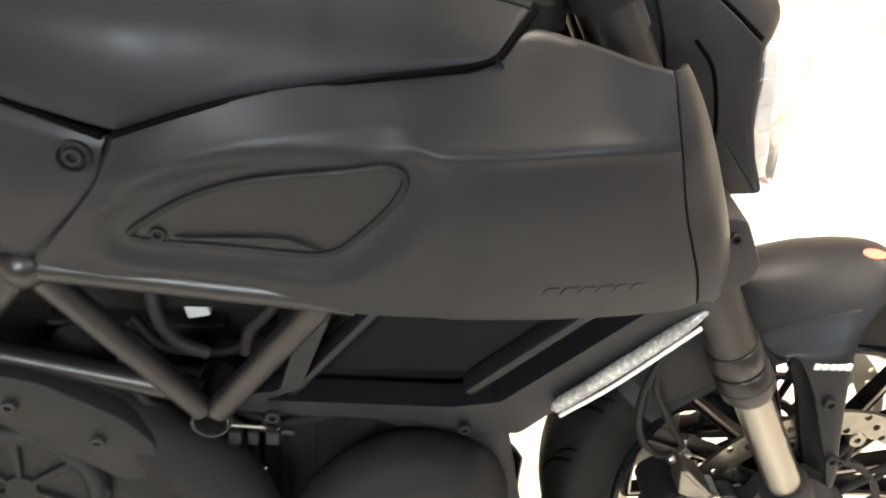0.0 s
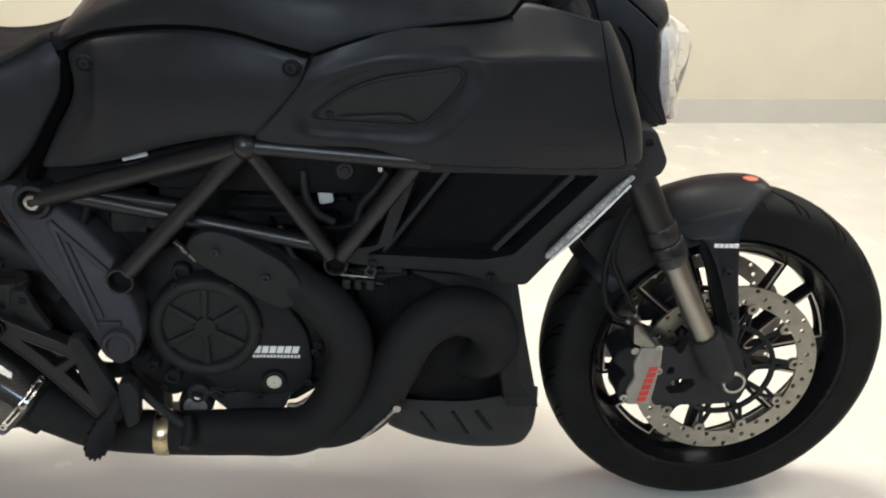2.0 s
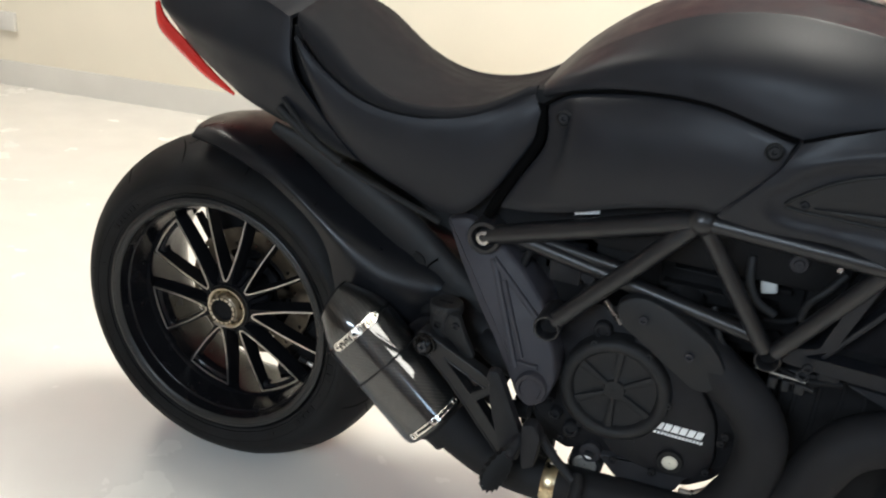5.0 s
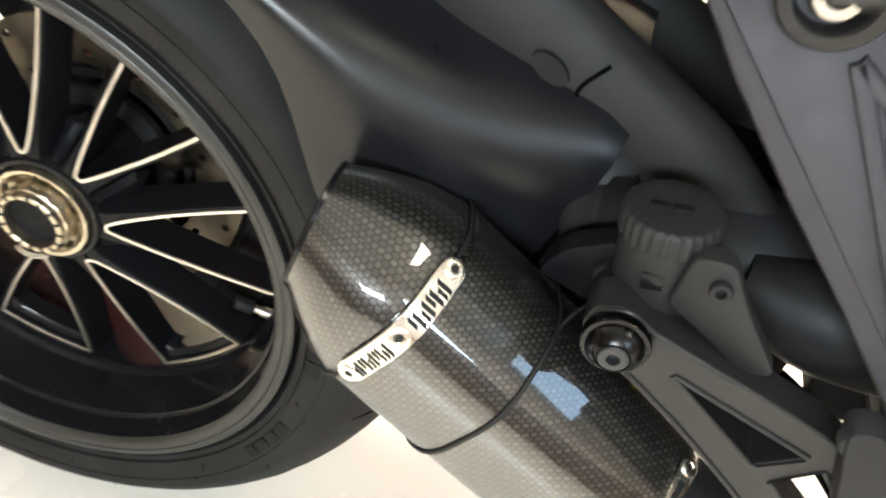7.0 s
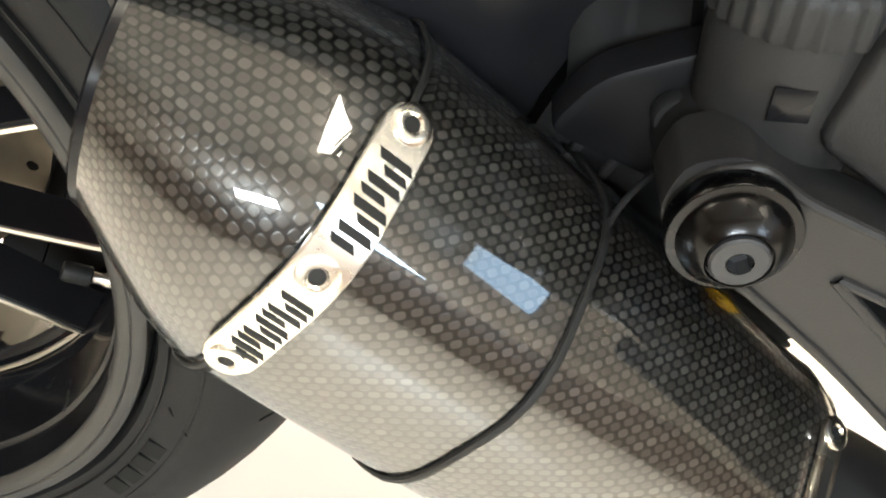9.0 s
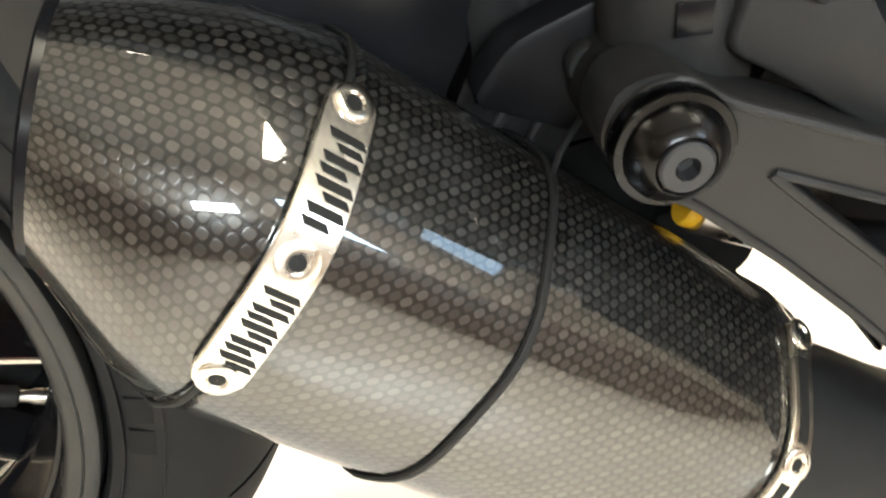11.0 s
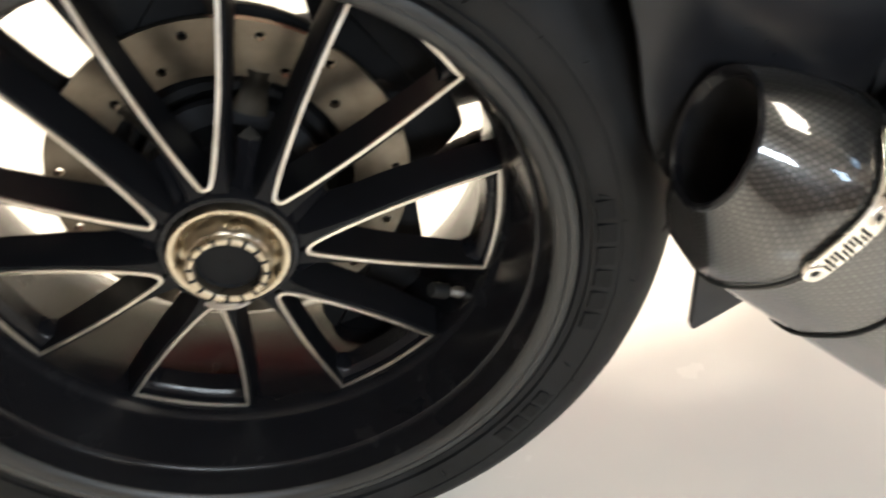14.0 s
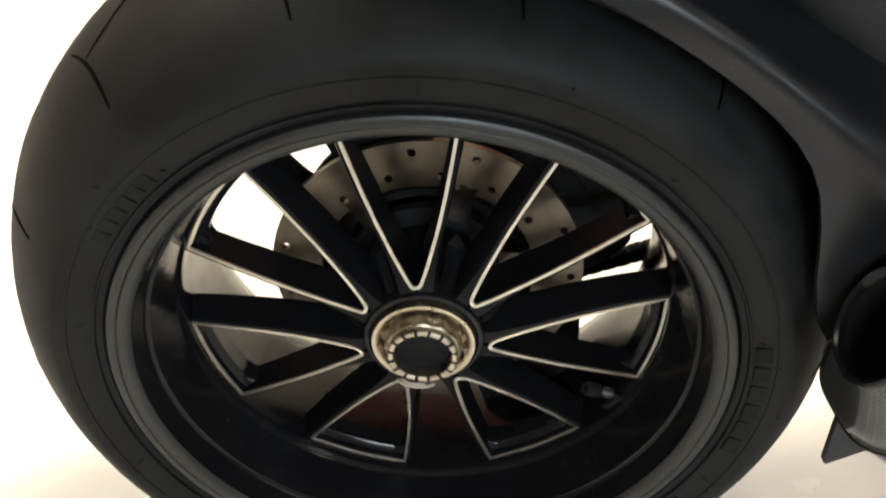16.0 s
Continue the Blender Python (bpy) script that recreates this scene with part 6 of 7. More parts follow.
def strap_plate(s0, width, a, b, rivets, mat, name, label, window=None):
    """A thin metal plate bent round the can, with round ends and rivets."""
    pts = around(a - 0.006, b + 0.006, 34)
    out = pts - MID
    out /= np.linalg.norm(out, axis=1, keepdims=True)
    bm = bmesh.new()
    loops = []
    total = (b - a) + 0.012
    for k, (p, o) in enumerate(zip(pts, out)):
        e = min(k, 33 - k) / 33 * total
        half = width / 2 * (math.sqrt(max(0.02, 1 - (1 - min(1, e / (width / 2))) ** 2)))
        lo_, hi_ = p + o * 0.0006, p + o * 0.0026
        loops.append([can(s0 - half, *lo_), can(s0 - half, *(hi_ - o * 0.0005)), can(s0 - half * 0.93, *hi_), can(s0 + half * 0.93, *hi_), can(s0 + half, *(hi_ - o * 0.0005)), can(s0 + half, *lo_)])
    skin(bm, loops)
    ob = part(name, bm, mat, silencer, label)
    for f in rivets:
        q = around(f, f + 1e-5, 2)[0]
        o = (q - MID) / np.linalg.norm(q - MID)
        bm = bmesh.new()
        ax = UP * o[0] + np.array((0, -o[1], 0))
        lathe(bm, [(0.0058, 0.0022), (0.0057, 0.0032), (0.0048, 0.0037), (0.0030, 0.0036), (0.0024, 0.0028), (0.0001, 0.0028)], can(s0, *q), ax, 24)
        riv = part("rivet", bm, mat, ob)
        bm = bmesh.new()
        lathe(bm, [(0.0023, 0.0029), (0.0001, 0.0030)], can(s0, *q), ax, 16)
        part("rivet_hole", bm, M_INK, riv)
    return ob


fT, fM, fB = share(0.5765, 0.193), share(0.5486, 0.229), share(0.503, 0.2295)
badge = strap_plate(-0.029, 0.0148, fT, fB, (fT, (fT + fB) / 2 + 0.003, fB), M_PLATE, "badge_plate", "polished steel badge plate with cut-out marks riveted round the can")


def cut_mark(f0, f1, s0, s1, slant=0.0015):
    """A cut-out bar in the badge plate."""
    pts = around(f0, f1, 4)
    o = pts - MID
    o /= np.linalg.norm(o, axis=1, keepdims=True)
    bm = bmesh.new()
    loops = [[can(s0 + slant * k / 3, *(p + w * h)) for h in (0.0020, 0.0029)] + [can(s1 + slant * k / 3, *(p + w * h)) for h in (0.0029, 0.0020)] for k, (p, w) in enumerate(zip(pts, o))]
    skin(bm, loops)
    return part("cut_mark", bm, M_INK, badge)


fm = (fT + fB) / 2 + 0.003
for lo_f, hi_f, n in ((fT + 0.0095, fm - 0.0075, 4), (fm + 0.0080, fB - 0.004, 5)):
    step = (hi_f - lo_f) / n
    for k in range(n):
        f = lo_f + step * k
        cut_mark(f, f + step * 0.34, -0.0335, -0.0238)
        cut_mark(f + step * 0.50, f + step * 0.80, -0.0335 if k % 2 else -0.0305, -0.0238 if k % 2 == 0 else -0.0266)
fR1, fR3 = share(0.5755, 0.19), share(0.506, 0.2295)
front_plate = strap_plate(0.1525, 0.0098, fR1, fR3, (fR1, (fR1 + fR3) / 2, fR3), M_PLATE, "end_plate", "slim steel end plate with slots")
for a, b in ((fR1 + 0.009, (fR1 + fR3) / 2 - 0.007), ((fR1 + fR3) / 2 + 0.007, fR3 - 0.009)):
    pts = around(a, b, 10)
    o = pts - MID
    o /= np.linalg.norm(o, axis=1, keepdims=True)
    bm = bmesh.new()
    skin(bm, [[can(0.1504, *(p + w * 0.002)), can(0.1504, *(p + w * 0.0029)), can(0.1546, *(p + w * 0.0029)), can(0.1546, *(p + w * 0.002))] for p, w in zip(pts, o)])
    part("plate_slot", bm, M_INK, front_plate)
# thin rubber-edged strap round the middle, leading up to the hanger, and the seam before the cone
for s0, r, slope in ((0.040, 0.0013, 0.0), (-0.0305, 0.0010, 0.0)):
    bm = bmesh.new()
    lp = []
    n = len(SECTION)
    for q in SECTION:
        o = (q - MID) / np.linalg.norm(q - MID)
        lp.append([can(s0 + r * 1.2 * math.cos(w), *(q + o * (0.0006 + r * math.sin(w)))) for w in np.linspace(0, 2 * math.pi, 8, endpoint=False)])
    skin(bm, lp, closed=True)
    part("can_strap" if s0 > 0 else "cone_seam", bm, M_INK, silencer)
bm = bmesh.new()
tube(bm, [can(0.040, 0.574, 0.186), can(0.040, 0.580, 0.176), (0.412, -0.170, 0.422), (0.421, -0.160, 0.425), (0.433, -0.150, 0.428), (0.446, -0.144, 0.438)], 0.0011, 8, 5)
part("strap_loop", bm, M_DEEP, silencer)
bm = bmesh.new()
prism(bm, rounded([(0.313, 0.290), (0.316, 0.236), (0.319, 0.233), (0.352, 0.256), (0.366, 0.290)], 0.002, 3), -0.104, -0.098, 0.0015)
part("can_fin", bm, M_PAN, silencer, "small dark fin under the silencer")
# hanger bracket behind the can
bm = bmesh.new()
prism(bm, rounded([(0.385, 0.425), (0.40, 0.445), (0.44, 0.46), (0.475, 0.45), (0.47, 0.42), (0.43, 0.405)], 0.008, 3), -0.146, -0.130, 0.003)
# the spokes' black here puts the shade behind the can into the colour
can_bracket = part("can_bracket", bm, M_SPOKE, bike, "bracket that carries the silencer, coloured black for the shade there")
hexbolt((0.424, -0.147, 0.436), (0, -1, 0), 0.0075, can_bracket, "bolt", M_INK)
bm = bmesh.new()
lathe(bm, [(0.0001, 0.003), (0.0062, 0.003), (0.0070, 0.002), (0.0070, -0.002), (0.0062, -0.003), (0.0001, -0.003)], (0.464, -0.145, 0.371), (0.88, 0, -0.47), 24)
part("yellow_tag", bm, M_YELLOW, bike)
bm = bmesh.new()
tube(bm, [(0.466, -0.145, 0.370), (0.488, -0.144, 0.359), (0.515, -0.142, 0.346)], 0.0085, 16, 4)
part("shock_shaft", bm, M_STEEL, bike, "polished damper shaft")
bm = bmesh.new()
tube(bm, [(0.52, -0.12, 0.33), (0.56, -0.135, 0.325), (0.60, -0.14, 0.33)], [0.012, 0.014, 0.012], 12, 4)
part("linkage", bm, M_ENGINE, bike)
# Two black solids fill in the dark linkage under the hanger.
bm = bmesh.new()
prism(bm, rounded([(0.466, 0.338), (0.500, 0.350), (0.522, 0.338), (0.514, 0.304), (0.492, 0.288), (0.470, 0.298)], 0.007, 3), -0.104, -0.088, 0.004)
part("linkage_lug", bm, M_DEEP, bike)
bm = bmesh.new()
prism(bm, rounded([(0.554, 0.300), (0.593, 0.270), (0.632, 0.238), (0.633, 0.214), (0.628, 0.182), (0.603, 0.216), (0.575, 0.246)], 0.006, 3), -0.060, -0.040, 0.003)
part("linkage_arm", bm, M_DEEP, bike)

# --- brake fluid reservoir
rc = (0.4505, -0.152, -0.023)
bm = bmesh.new()
lathe(bm, [(0.020, 0.446), (0.0220, 0.450), (0.0238, 0.456), (0.0247, 0.488), (0.0240, 0.502)], rc, (0, 0, 1), 40)
res = part("fluid_reservoir", bm, M_PLASTIC, bike, "black brake fluid cup with a ribbed screw cap")
bm = bmesh.new()
loops = []
for r, z, rib in ((0.0236, 0.496, 1), (0.0262, 0.497, 1), (0.0268, 0.4985, 1), (0.0266, 0.507, 1), (0.0256, 0.5102, 0.4), (0.0240, 0.5115, 0), (0.018, 0.5115, 0), (0.001, 0.5115, 0)):
    loops.append([(rc[0] + (r - 0.0011 * rib * (k % 4 in (0, 1))) * math.cos(2 * math.pi * k / 112), rc[1] + (r - 0.0011 * rib * (k % 4 in (0, 1))) * math.sin(2 * math.pi * k / 112), rc[2] + z) for k in range(112)])
skin(bm, loops, cap=False)
cap = part("reservoir_cap", bm, M_PLASTIC, res, "ribbed screw cap")
for dx in (-0.0075, 0.0045):
    bm = bmesh.new()
    box(bm, (rc[0] + dx, rc[1] - 0.001, rc[2] + 0.5118), (0.0098, 0.0050, 0.0014), 0.0003)
    part("raised_mark", bm, M_DEEP, cap)
bm = bmesh.new()
box(bm, (rc[0] - 0.004, rc[1] - 0.0240, rc[2] + 0.481), (0.011, 0.0014, 0.010), 0.0003)
part("level_window", bm, M_GLOSS, res, "small dark level window")
bm = bmesh.new()
prism(bm, rounded([(0.455, 0.448), (0.463, 0.482), (0.482, 0.484), (0.492, 0.462), (0.515, 0.425), (0.50, 0.420), (0.47, 0.440)], 0.006, 3), -0.184, -0.172, 0.002, lambda x, z: 0.2 * (0.478 - x))
brk = part("reservoir_bracket", bm, M_PLASTIC, res, "black plate that holds the cup")
hexbolt((0.478, -0.184, 0.468), (0, -1, 0), 0.0058, brk, "bolt", M_ENGINE)

# --- swingarm and hugger
hugger = part("rear_hugger", sheet([
    [(-0.060, -0.085, 0.648), (-0.064, -0.055, 0.660), (-0.066, 0.0, 0.664), (-0.064, 0.055, 0.660), (-0.060, 0.085, 0.648)],
    [(0.040, -0.116, 0.638), (0.020, -0.085, 0.664), (0.010, 0.0, 0.671), (0.020, 0.085, 0.664), (0.040, 0.116, 0.638)],
    [(0.130, -0.127, 0.603), (0.128, -0.112, 0.630), (0.118, 0.0, 0.650), (0.128, 0.112, 0.630), (0.130, 0.127, 0.603)],
    [(0.222, -0.132, 0.528), (0.240, -0.126, 0.560), (0.232, 0.0, 0.606), (0.240, 0.126, 0.560), (0.222, 0.132, 0.528)],
    [(0.262, -0.128, 0.402), (0.330, -0.122, 0.500), (0.318, 0.0, 0.558), (0.330, 0.122, 0.500), (0.262, 0.128, 0.402)],
    [(0.335, -0.108, 0.325), (0.417, -0.100, 0.474), (0.425, 0.0, 0.512), (0.417, 0.100, 0.474), (0.335, 0.108, 0.325)]], 6, 7, 0.006, False, 0.002), M_HUGGER, bike, "smooth matte black hugger over the rear tyre")
bm = bmesh.new()
skin(bm, [[(x + 0.0 * k, y, z) for x, y, z in ((cx - 0.030, -0.112, cz - 0.066), (cx - 0.006, -0.108, cz - 0.018), (cx + 0.004, -0.092, cz + 0.012), (cx + 0.008, -0.05, cz + 0.030), (cx + 0.006, -0.02, cz - 0.040))] for k, (cx, cz) in enumerate(((0.408, 0.458), (0.424, 0.446), (0.446, 0.430)))])
part("hugger_end", bm, M_ENGINE, hugger, "darker end piece of the hugger")
for cx, cz in ((0.424, 0.449), (0.436, 0.440)):
    bm = bmesh.new()
    tube(bm, [(cx - 0.030, -0.113, cz - 0.062), (cx - 0.006, -0.1100, cz - 0.018), (cx + 0.004, -0.094, cz + 0.012), (cx + 0.008, -0.05, cz + 0.030)], 0.0022, 8, 4)
    part("rib", bm, M_CAST, hugger)
bm = bmesh.new()
tube(bm, [(0.40, -0.055, 0.445), (0.47, -0.065, 0.42), (0.55, -0.075, 0.40)], [0.045, 0.042, 0.04], 20, 5)
part("swingarm_joint", bm, M_ENGINE, bike)
bm = bmesh.new()
lathe(bm, [(0.001, 0.0), (0.029, 0.0), (0.031, 0.004), (0.031, 0.014), (0.0285, 0.017), (0.0285, 0.022), (0.031, 0.025), (0.031, 0.038), (0.026, 0.042), (0.001, 0.043)], (0.396, -0.082, 0.432), (0.93, -0.1, 0.05), 36)
part("swingarm_sleeve", bm, M_DEEP, bike, "dark ribbed sleeve behind the hugger")
# Added black block that fills the space round the swingarm.
bm = bmesh.new()
prism(bm, rounded([(0.34, 0.36), (0.36, 0.425), (0.44, 0.432), (0.52, 0.425), (0.56, 0.40), (0.538, 0.312), (0.50, 0.300), (0.44, 0.330)], 0.008, 4), -0.100, 0.10, 0.010)
part("swingarm_filler", bm, M_DEEP, bike, "black filler block round the swingarm")
# Added black block that keeps bright floor from showing behind the gearbox.
bm = bmesh.new()
prism(bm, rounded([(0.565, 0.40), (0.578, 0.275), (0.64, 0.272), (0.68, 0.235), (0.76, 0.215), (0.80, 0.25), (0.80, 0.40)], 0.01, 3), -0.06, 0.10, 0.006)
part("gearbox_filler", bm, M_DEEP, engine, "black filler block behind the gearbox")
bm = bmesh.new()
tube(bm, [(0.60, 0.06, 0.40), (0.40, 0.11, 0.385), (0.20, 0.135, 0.350), (0.0, 0.135, 0.324), (-0.05, 0.13, 0.322)], [0.06, 0.055, 0.05, 0.062, 0.03], 20, 6, 0.6, side=(0, 1, 0))
tube(bm, [(0.50, -0.105, 0.415), (0.55, -0.11, 0.405), (0.62, -0.10, 0.40)], [0.02, 0.035, 0.045], 18, 5)
part("swingarm", bm, M_ENGINE, bike, "black single-sided swingarm")
bm = bmesh.new()
arc_out = [(0.176 * math.sin(radians(q)), 0.324 + 0.176 * math.cos(radians(q))) for q in (-34, -22, -10, 2)]
arc_in = [(0.106 * math.sin(radians(q)), 0.324 + 0.106 * math.cos(radians(q))) for q in (2, -12, -26, -40)]
prism(bm, rounded(arc_out + arc_in, 0.006, 3), 0.030, 0.085, 0.005)
caliper = part("rear_caliper", bm, M_DEEP, bike, "black rear brake caliper over the disc")
bm = bmesh.new()
tube(bm, [(-0.150, 0.060, 0.438), (-0.118, 0.055, 0.398), (-0.088, 0.050, 0.372)], [0.008, 0.009, 0.010], 12, 4)
part("caliper_stay", bm, M_DEEP, caliper)
bm = bmesh.new()
prism(bm, rounded([(0.133, 0.285), (0.138, 0.230), (0.133, 0.185), (0.120, 0.160), (0.104, 0.148), (0.092, 0.152), (0.080, 0.143), (0.066, 0.146), (0.056, 0.135), (0.047, 0.158), (0.050, 0.190), (0.070, 0.234), (0.103, 0.280)], 0.005, 3), 0.034, 0.075, 0.004)
part("caliper_carrier", bm, M_DEEP, caliper, "lumpy black caliper carrier below the hub")
bm = bmesh.new()
prism(bm, rounded([(0.100, 0.352), (0.168, 0.346), (0.180, 0.312), (0.162, 0.290), (0.140, 0.276), (0.112, 0.292)], 0.006, 3), 0.074, 0.092, 0.004)
part("chain_guide_arm", bm, M_DEEP, bike, "black arm beside the chain")
bm = bmesh.new()
prism(bm, rounded([(0.060, 0.470), (0.120, 0.440), (0.165, 0.380), (0.150, 0.345), (0.110, 0.370), (0.070, 0.410)], 0.010, 3), 0.060, 0.095, 0.005)
part("chain_guard", bm, M_DEEP, bike, "black guard over the chain sprocket")
# lower run of the drive chain, rising forwards behind the wheel
chain = None
CHAIN = (np.array((0.060, 0.115, 0.212)), np.array((0.46, 0.115, 0.376)))
for k in range(32):
    q = CHAIN[0] + (CHAIN[1] - CHAIN[0]) * k / 31
    bm = bmesh.new()
    u = Matrix.Rotation(radians(-22), 4, "Y")
    for e in (-0.0045, 0.0045):
        lathe(bm, [(0.0001, 0.006), (0.0078, 0.006), (0.0084, 0.005), (0.0084, -0.005), (0.0078, -0.006), (0.0001, -0.006)], Vector(q) + u @ Vector((e, 0, 0)), (0, 1, 0), 12)
    if chain is None:
        chain = part("drive_chain", bm, M_ENGINE, bike, "black drive chain")
    else:
        part("link", bm, M_ENGINE, chain)
# --- fork, front fender, caliper
FD = np.array((0.494, 0.0, -0.869))
for s in BOTH:
    def leg(t):
        p = np.array((1.36, -0.113, 0.658)) + FD * t
        return side(tuple(p), s)
    bm = bmesh.new()
    tube(bm, [leg(-0.33), leg(-0.1), leg(0.12)], 0.0245, 24, 2)
    fork = part("fork_leg", bm, M_FRAME, bike, "black upside-down fork leg")
    bm = bmesh.new()
    tube(bm, [leg(-0.100), leg(-0.092), leg(-0.008), leg(0.0)], [0.029, 0.032, 0.0315, 0.029], 24, 2)
    part("fork_clamp_ring", bm, M_CAST, fork)
    bm = bmesh.new()
    prism(bm, rounded([(1.332, 0.742), (1.366, 0.740), (1.390, 0.694), (1.384, 0.673), (1.350, 0.660), (1.318, 0.690)], 0.008, 3), -0.146, -0.085, 0.004)
    lug = part("clamp_lug", mirror_mesh(bm, s), M_CAST, fork, "cast clamp round the fork leg")
    hexbolt(side((1.358, -0.146, 0.722), s), (0, s, 0), 0.006, lug, "bolt", M_INK)
    for ts, rs in (((0.086, 0.089, 0.112, 0.115), (0.0255, 0.0272, 0.0272, 0.0258)), ((0.117, 0.120, 0.150, 0.158), (0.0262, 0.0285, 0.0282, 0.0235))):
        bm = bmesh.new()
        tube(bm, [leg(q) for q in ts], list(rs), 28, 1)
        part("fork_collar", bm, M_FRAME, fork)
    bm = bmesh.new()
    lathe(bm, [(0.0275, -0.001), (0.0290, 0.0005), (0.0275, 0.002)], leg(0.136), tuple(FD), 28)
    part("collar_ring", bm, M_ENGINE, fork)
    bm = bmesh.new()
    tube(bm, [leg(0.10), leg(0.32)], 0.0202, 24, 1)
    part("stanchion", bm, M_STANCHION, fork, "polished grey fork stanchion")
    bm = bmesh.new()
    tube(bm, [leg(0.308), leg(0.313), leg(0.34), leg(0.375), side((1.580, -0.090, 0.298), s)], [0.0255, 0.028, 0.029, 0.029, 0.014], 22, 3)
    part("fork_bottom", bm, M_CAST, fork)
    bm = bmesh.new()
    frame_plate(bm, rounded([(1.493, 0.385), (1.540, 0.398), (1.570, 0.380), (1.591, 0.338), (1.607, 0.297), (1.596, 0.263), (1.566, 0.257), (1.450, 0.252), (1.436, 0.285), (1.443, 0.366), (1.462, 0.368), (1.480, 0.350)], 0.008, 3), [rounded([(1.460, 0.316), (1.466, 0.330), (1.475, 0.326), (1.473, 0.314)], 0.004, 3), rounded([(1.464, 0.288), (1.477, 0.303), (1.510, 0.307), (1.515, 0.293), (1.500, 0.279), (1.472, 0.276)], 0.004, 3)], -0.112, -0.090)
    part("fork_foot", mirror_mesh(bm, s), M_CAST, fork, "cast foot of the fork that carries axle and caliper")
    bm = bmesh.new()
    prism(bm, rounded([(1.492, 0.548), (1.512, 0.540), (1.522, 0.520), (1.567, 0.415), (1.587, 0.367), (1.553, 0.372), (1.525, 0.441), (1.504, 0.500), (1.484, 0.535)], 0.006, 3), -0.088, -0.078, 0.002)
    part("stay_back", mirror_mesh(bm, s), M_DEEP, fork)
    bm = bmesh.new()
    prism(bm, rounded([(1.409, 0.366), (1.446, 0.368), (1.449, 0.335), (1.442, 0.257), (1.400, 0.256), (1.397, 0.285), (1.407, 0.310), (1.401, 0.335)], 0.005, 3), s * 0.118, s * 0.082, 0.005)
    cal = part("brake_caliper", bm, M_CALIPER, bike, "grey four-piston front brake caliper")
    # the wedge's own metal puts its bright reflection into the colour
    bm = bmesh.new()
    prism(bm, rounded([(1.391, 0.408), (1.400, 0.409), (1.437, 0.370), (1.430, 0.364), (1.410, 0.366), (1.396, 0.372)], 0.004, 3), s * 0.116, s * 0.086, 0.004)
    part("caliper_wedge", bm, M_DISC, cal, "upper wedge of the caliper, in disc metal for its bright reflection")
    bm = bmesh.new()
    prism(bm, rounded([(1.372, 0.352), (1.386, 0.364), (1.412, 0.366), (1.406, 0.256), (1.388, 0.262), (1.382, 0.280), (1.384, 0.302), (1.394, 0.312), (1.384, 0.324), (1.369, 0.335)], 0.005, 3), s * 0.113, s * 0.05, 0.005)
    part("caliper_bridge", bm, M_ENGINE, cal)
    bm = bmesh.new()
    prism(bm, rounded([(1.392, 0.345), (1.45, 0.345), (1.455, 0.255), (1.388, 0.255)], 0.006, 3), s * 0.060, s * 0.038, 0.004)
    part("caliper_half", bm, M_CALIPER, cal)
    for k in range(6):
        z = 0.2635 + k * 0.0118
        bm = bmesh.new()
        x0 = 1.4165 + 0.0022 * k
        prism(bm, [(x0, z), (x0 + 0.015, z + 0.0015), (x0 + 0.0165, z + 0.0100), (x0 + 0.0015, z + 0.0085)], s * 0.1192, s * 0.1175, 0)
        part("red_mark", bm, M_RED, cal)
    for p in ((1.400, 0.360), (1.394, 0.270), (1.446, 0.322), (1.440, 0.366)):
        hexbolt((p[0], s * 0.113, p[1]), (0, s, 0), 0.0065, cal, "bolt", M_STEEL)
    for pts, r in (([(1.398, -0.082, 0.400), (1.372, -0.090, 0.408), (1.345, -0.094, 0.440), (1.335, -0.098, 0.50), (1.345, -0.105, 0.57), (1.362, -0.105, 0.62)], 0.0042),
                   ([(1.405, -0.080, 0.405), (1.392, -0.092, 0.43), (1.365, -0.098, 0.475), (1.345, -0.10, 0.52), (1.352, -0.10, 0.58), (1.375, -0.10, 0.62)], 0.0042)):
        bm = bmesh.new()
        tube(bm, [side(p, s) for p in pts], r, 10, 6)
        part("brake_hose", bm, M_INK, bike, "thin black brake hose")
    bm = bmesh.new()
    tube(bm, [side(p, s) for p in [(1.386, -0.090, 0.398), (1.396, -0.086, 0.402), (1.410, -0.082, 0.400)]], 0.0058, 10, 2)
    tube(bm, [side(p, s) for p in [(1.398, -0.086, 0.430), (1.400, -0.085, 0.415), (1.404, -0.083, 0.402)]], 0.0048, 10, 2)
    part("hose_union", bm, M_STEEL, cal)
    skirt = [[(1.551, -0.070, 0.598), (1.505, -0.071, 0.586), (1.450, -0.071, 0.566)], [(1.549, -0.080, 0.584), (1.505, -0.082, 0.570), (1.458, -0.081, 0.554)], [(1.5475, -0.0885, 0.568), (1.507, -0.0905, 0.558), (1.468, -0.089, 0.550)],
             [(1.5475, -0.096, 0.547), (1.519, -0.098, 0.548), (1.489, -0.096, 0.549)], [(1.5535, -0.100, 0.502), (1.535, -0.102, 0.506), (1.514, -0.100, 0.510)], [(1.563, -0.105, 0.447), (1.551, -0.107, 0.453), (1.534, -0.105, 0.462)],
             [(1.572, -0.109, 0.402), (1.563, -0.111, 0.408), (1.552, -0.109, 0.415)], [(1.574, -0.109, 0.376), (1.569, -0.110, 0.377), (1.565, -0.109, 0.378)]]
    stay = part("fender_stay", sheet(skirt, 5, 5, 0.006, s == L, 0.0015), M_PAINT, bike, "black fender skirt tapering to a screwed leg")
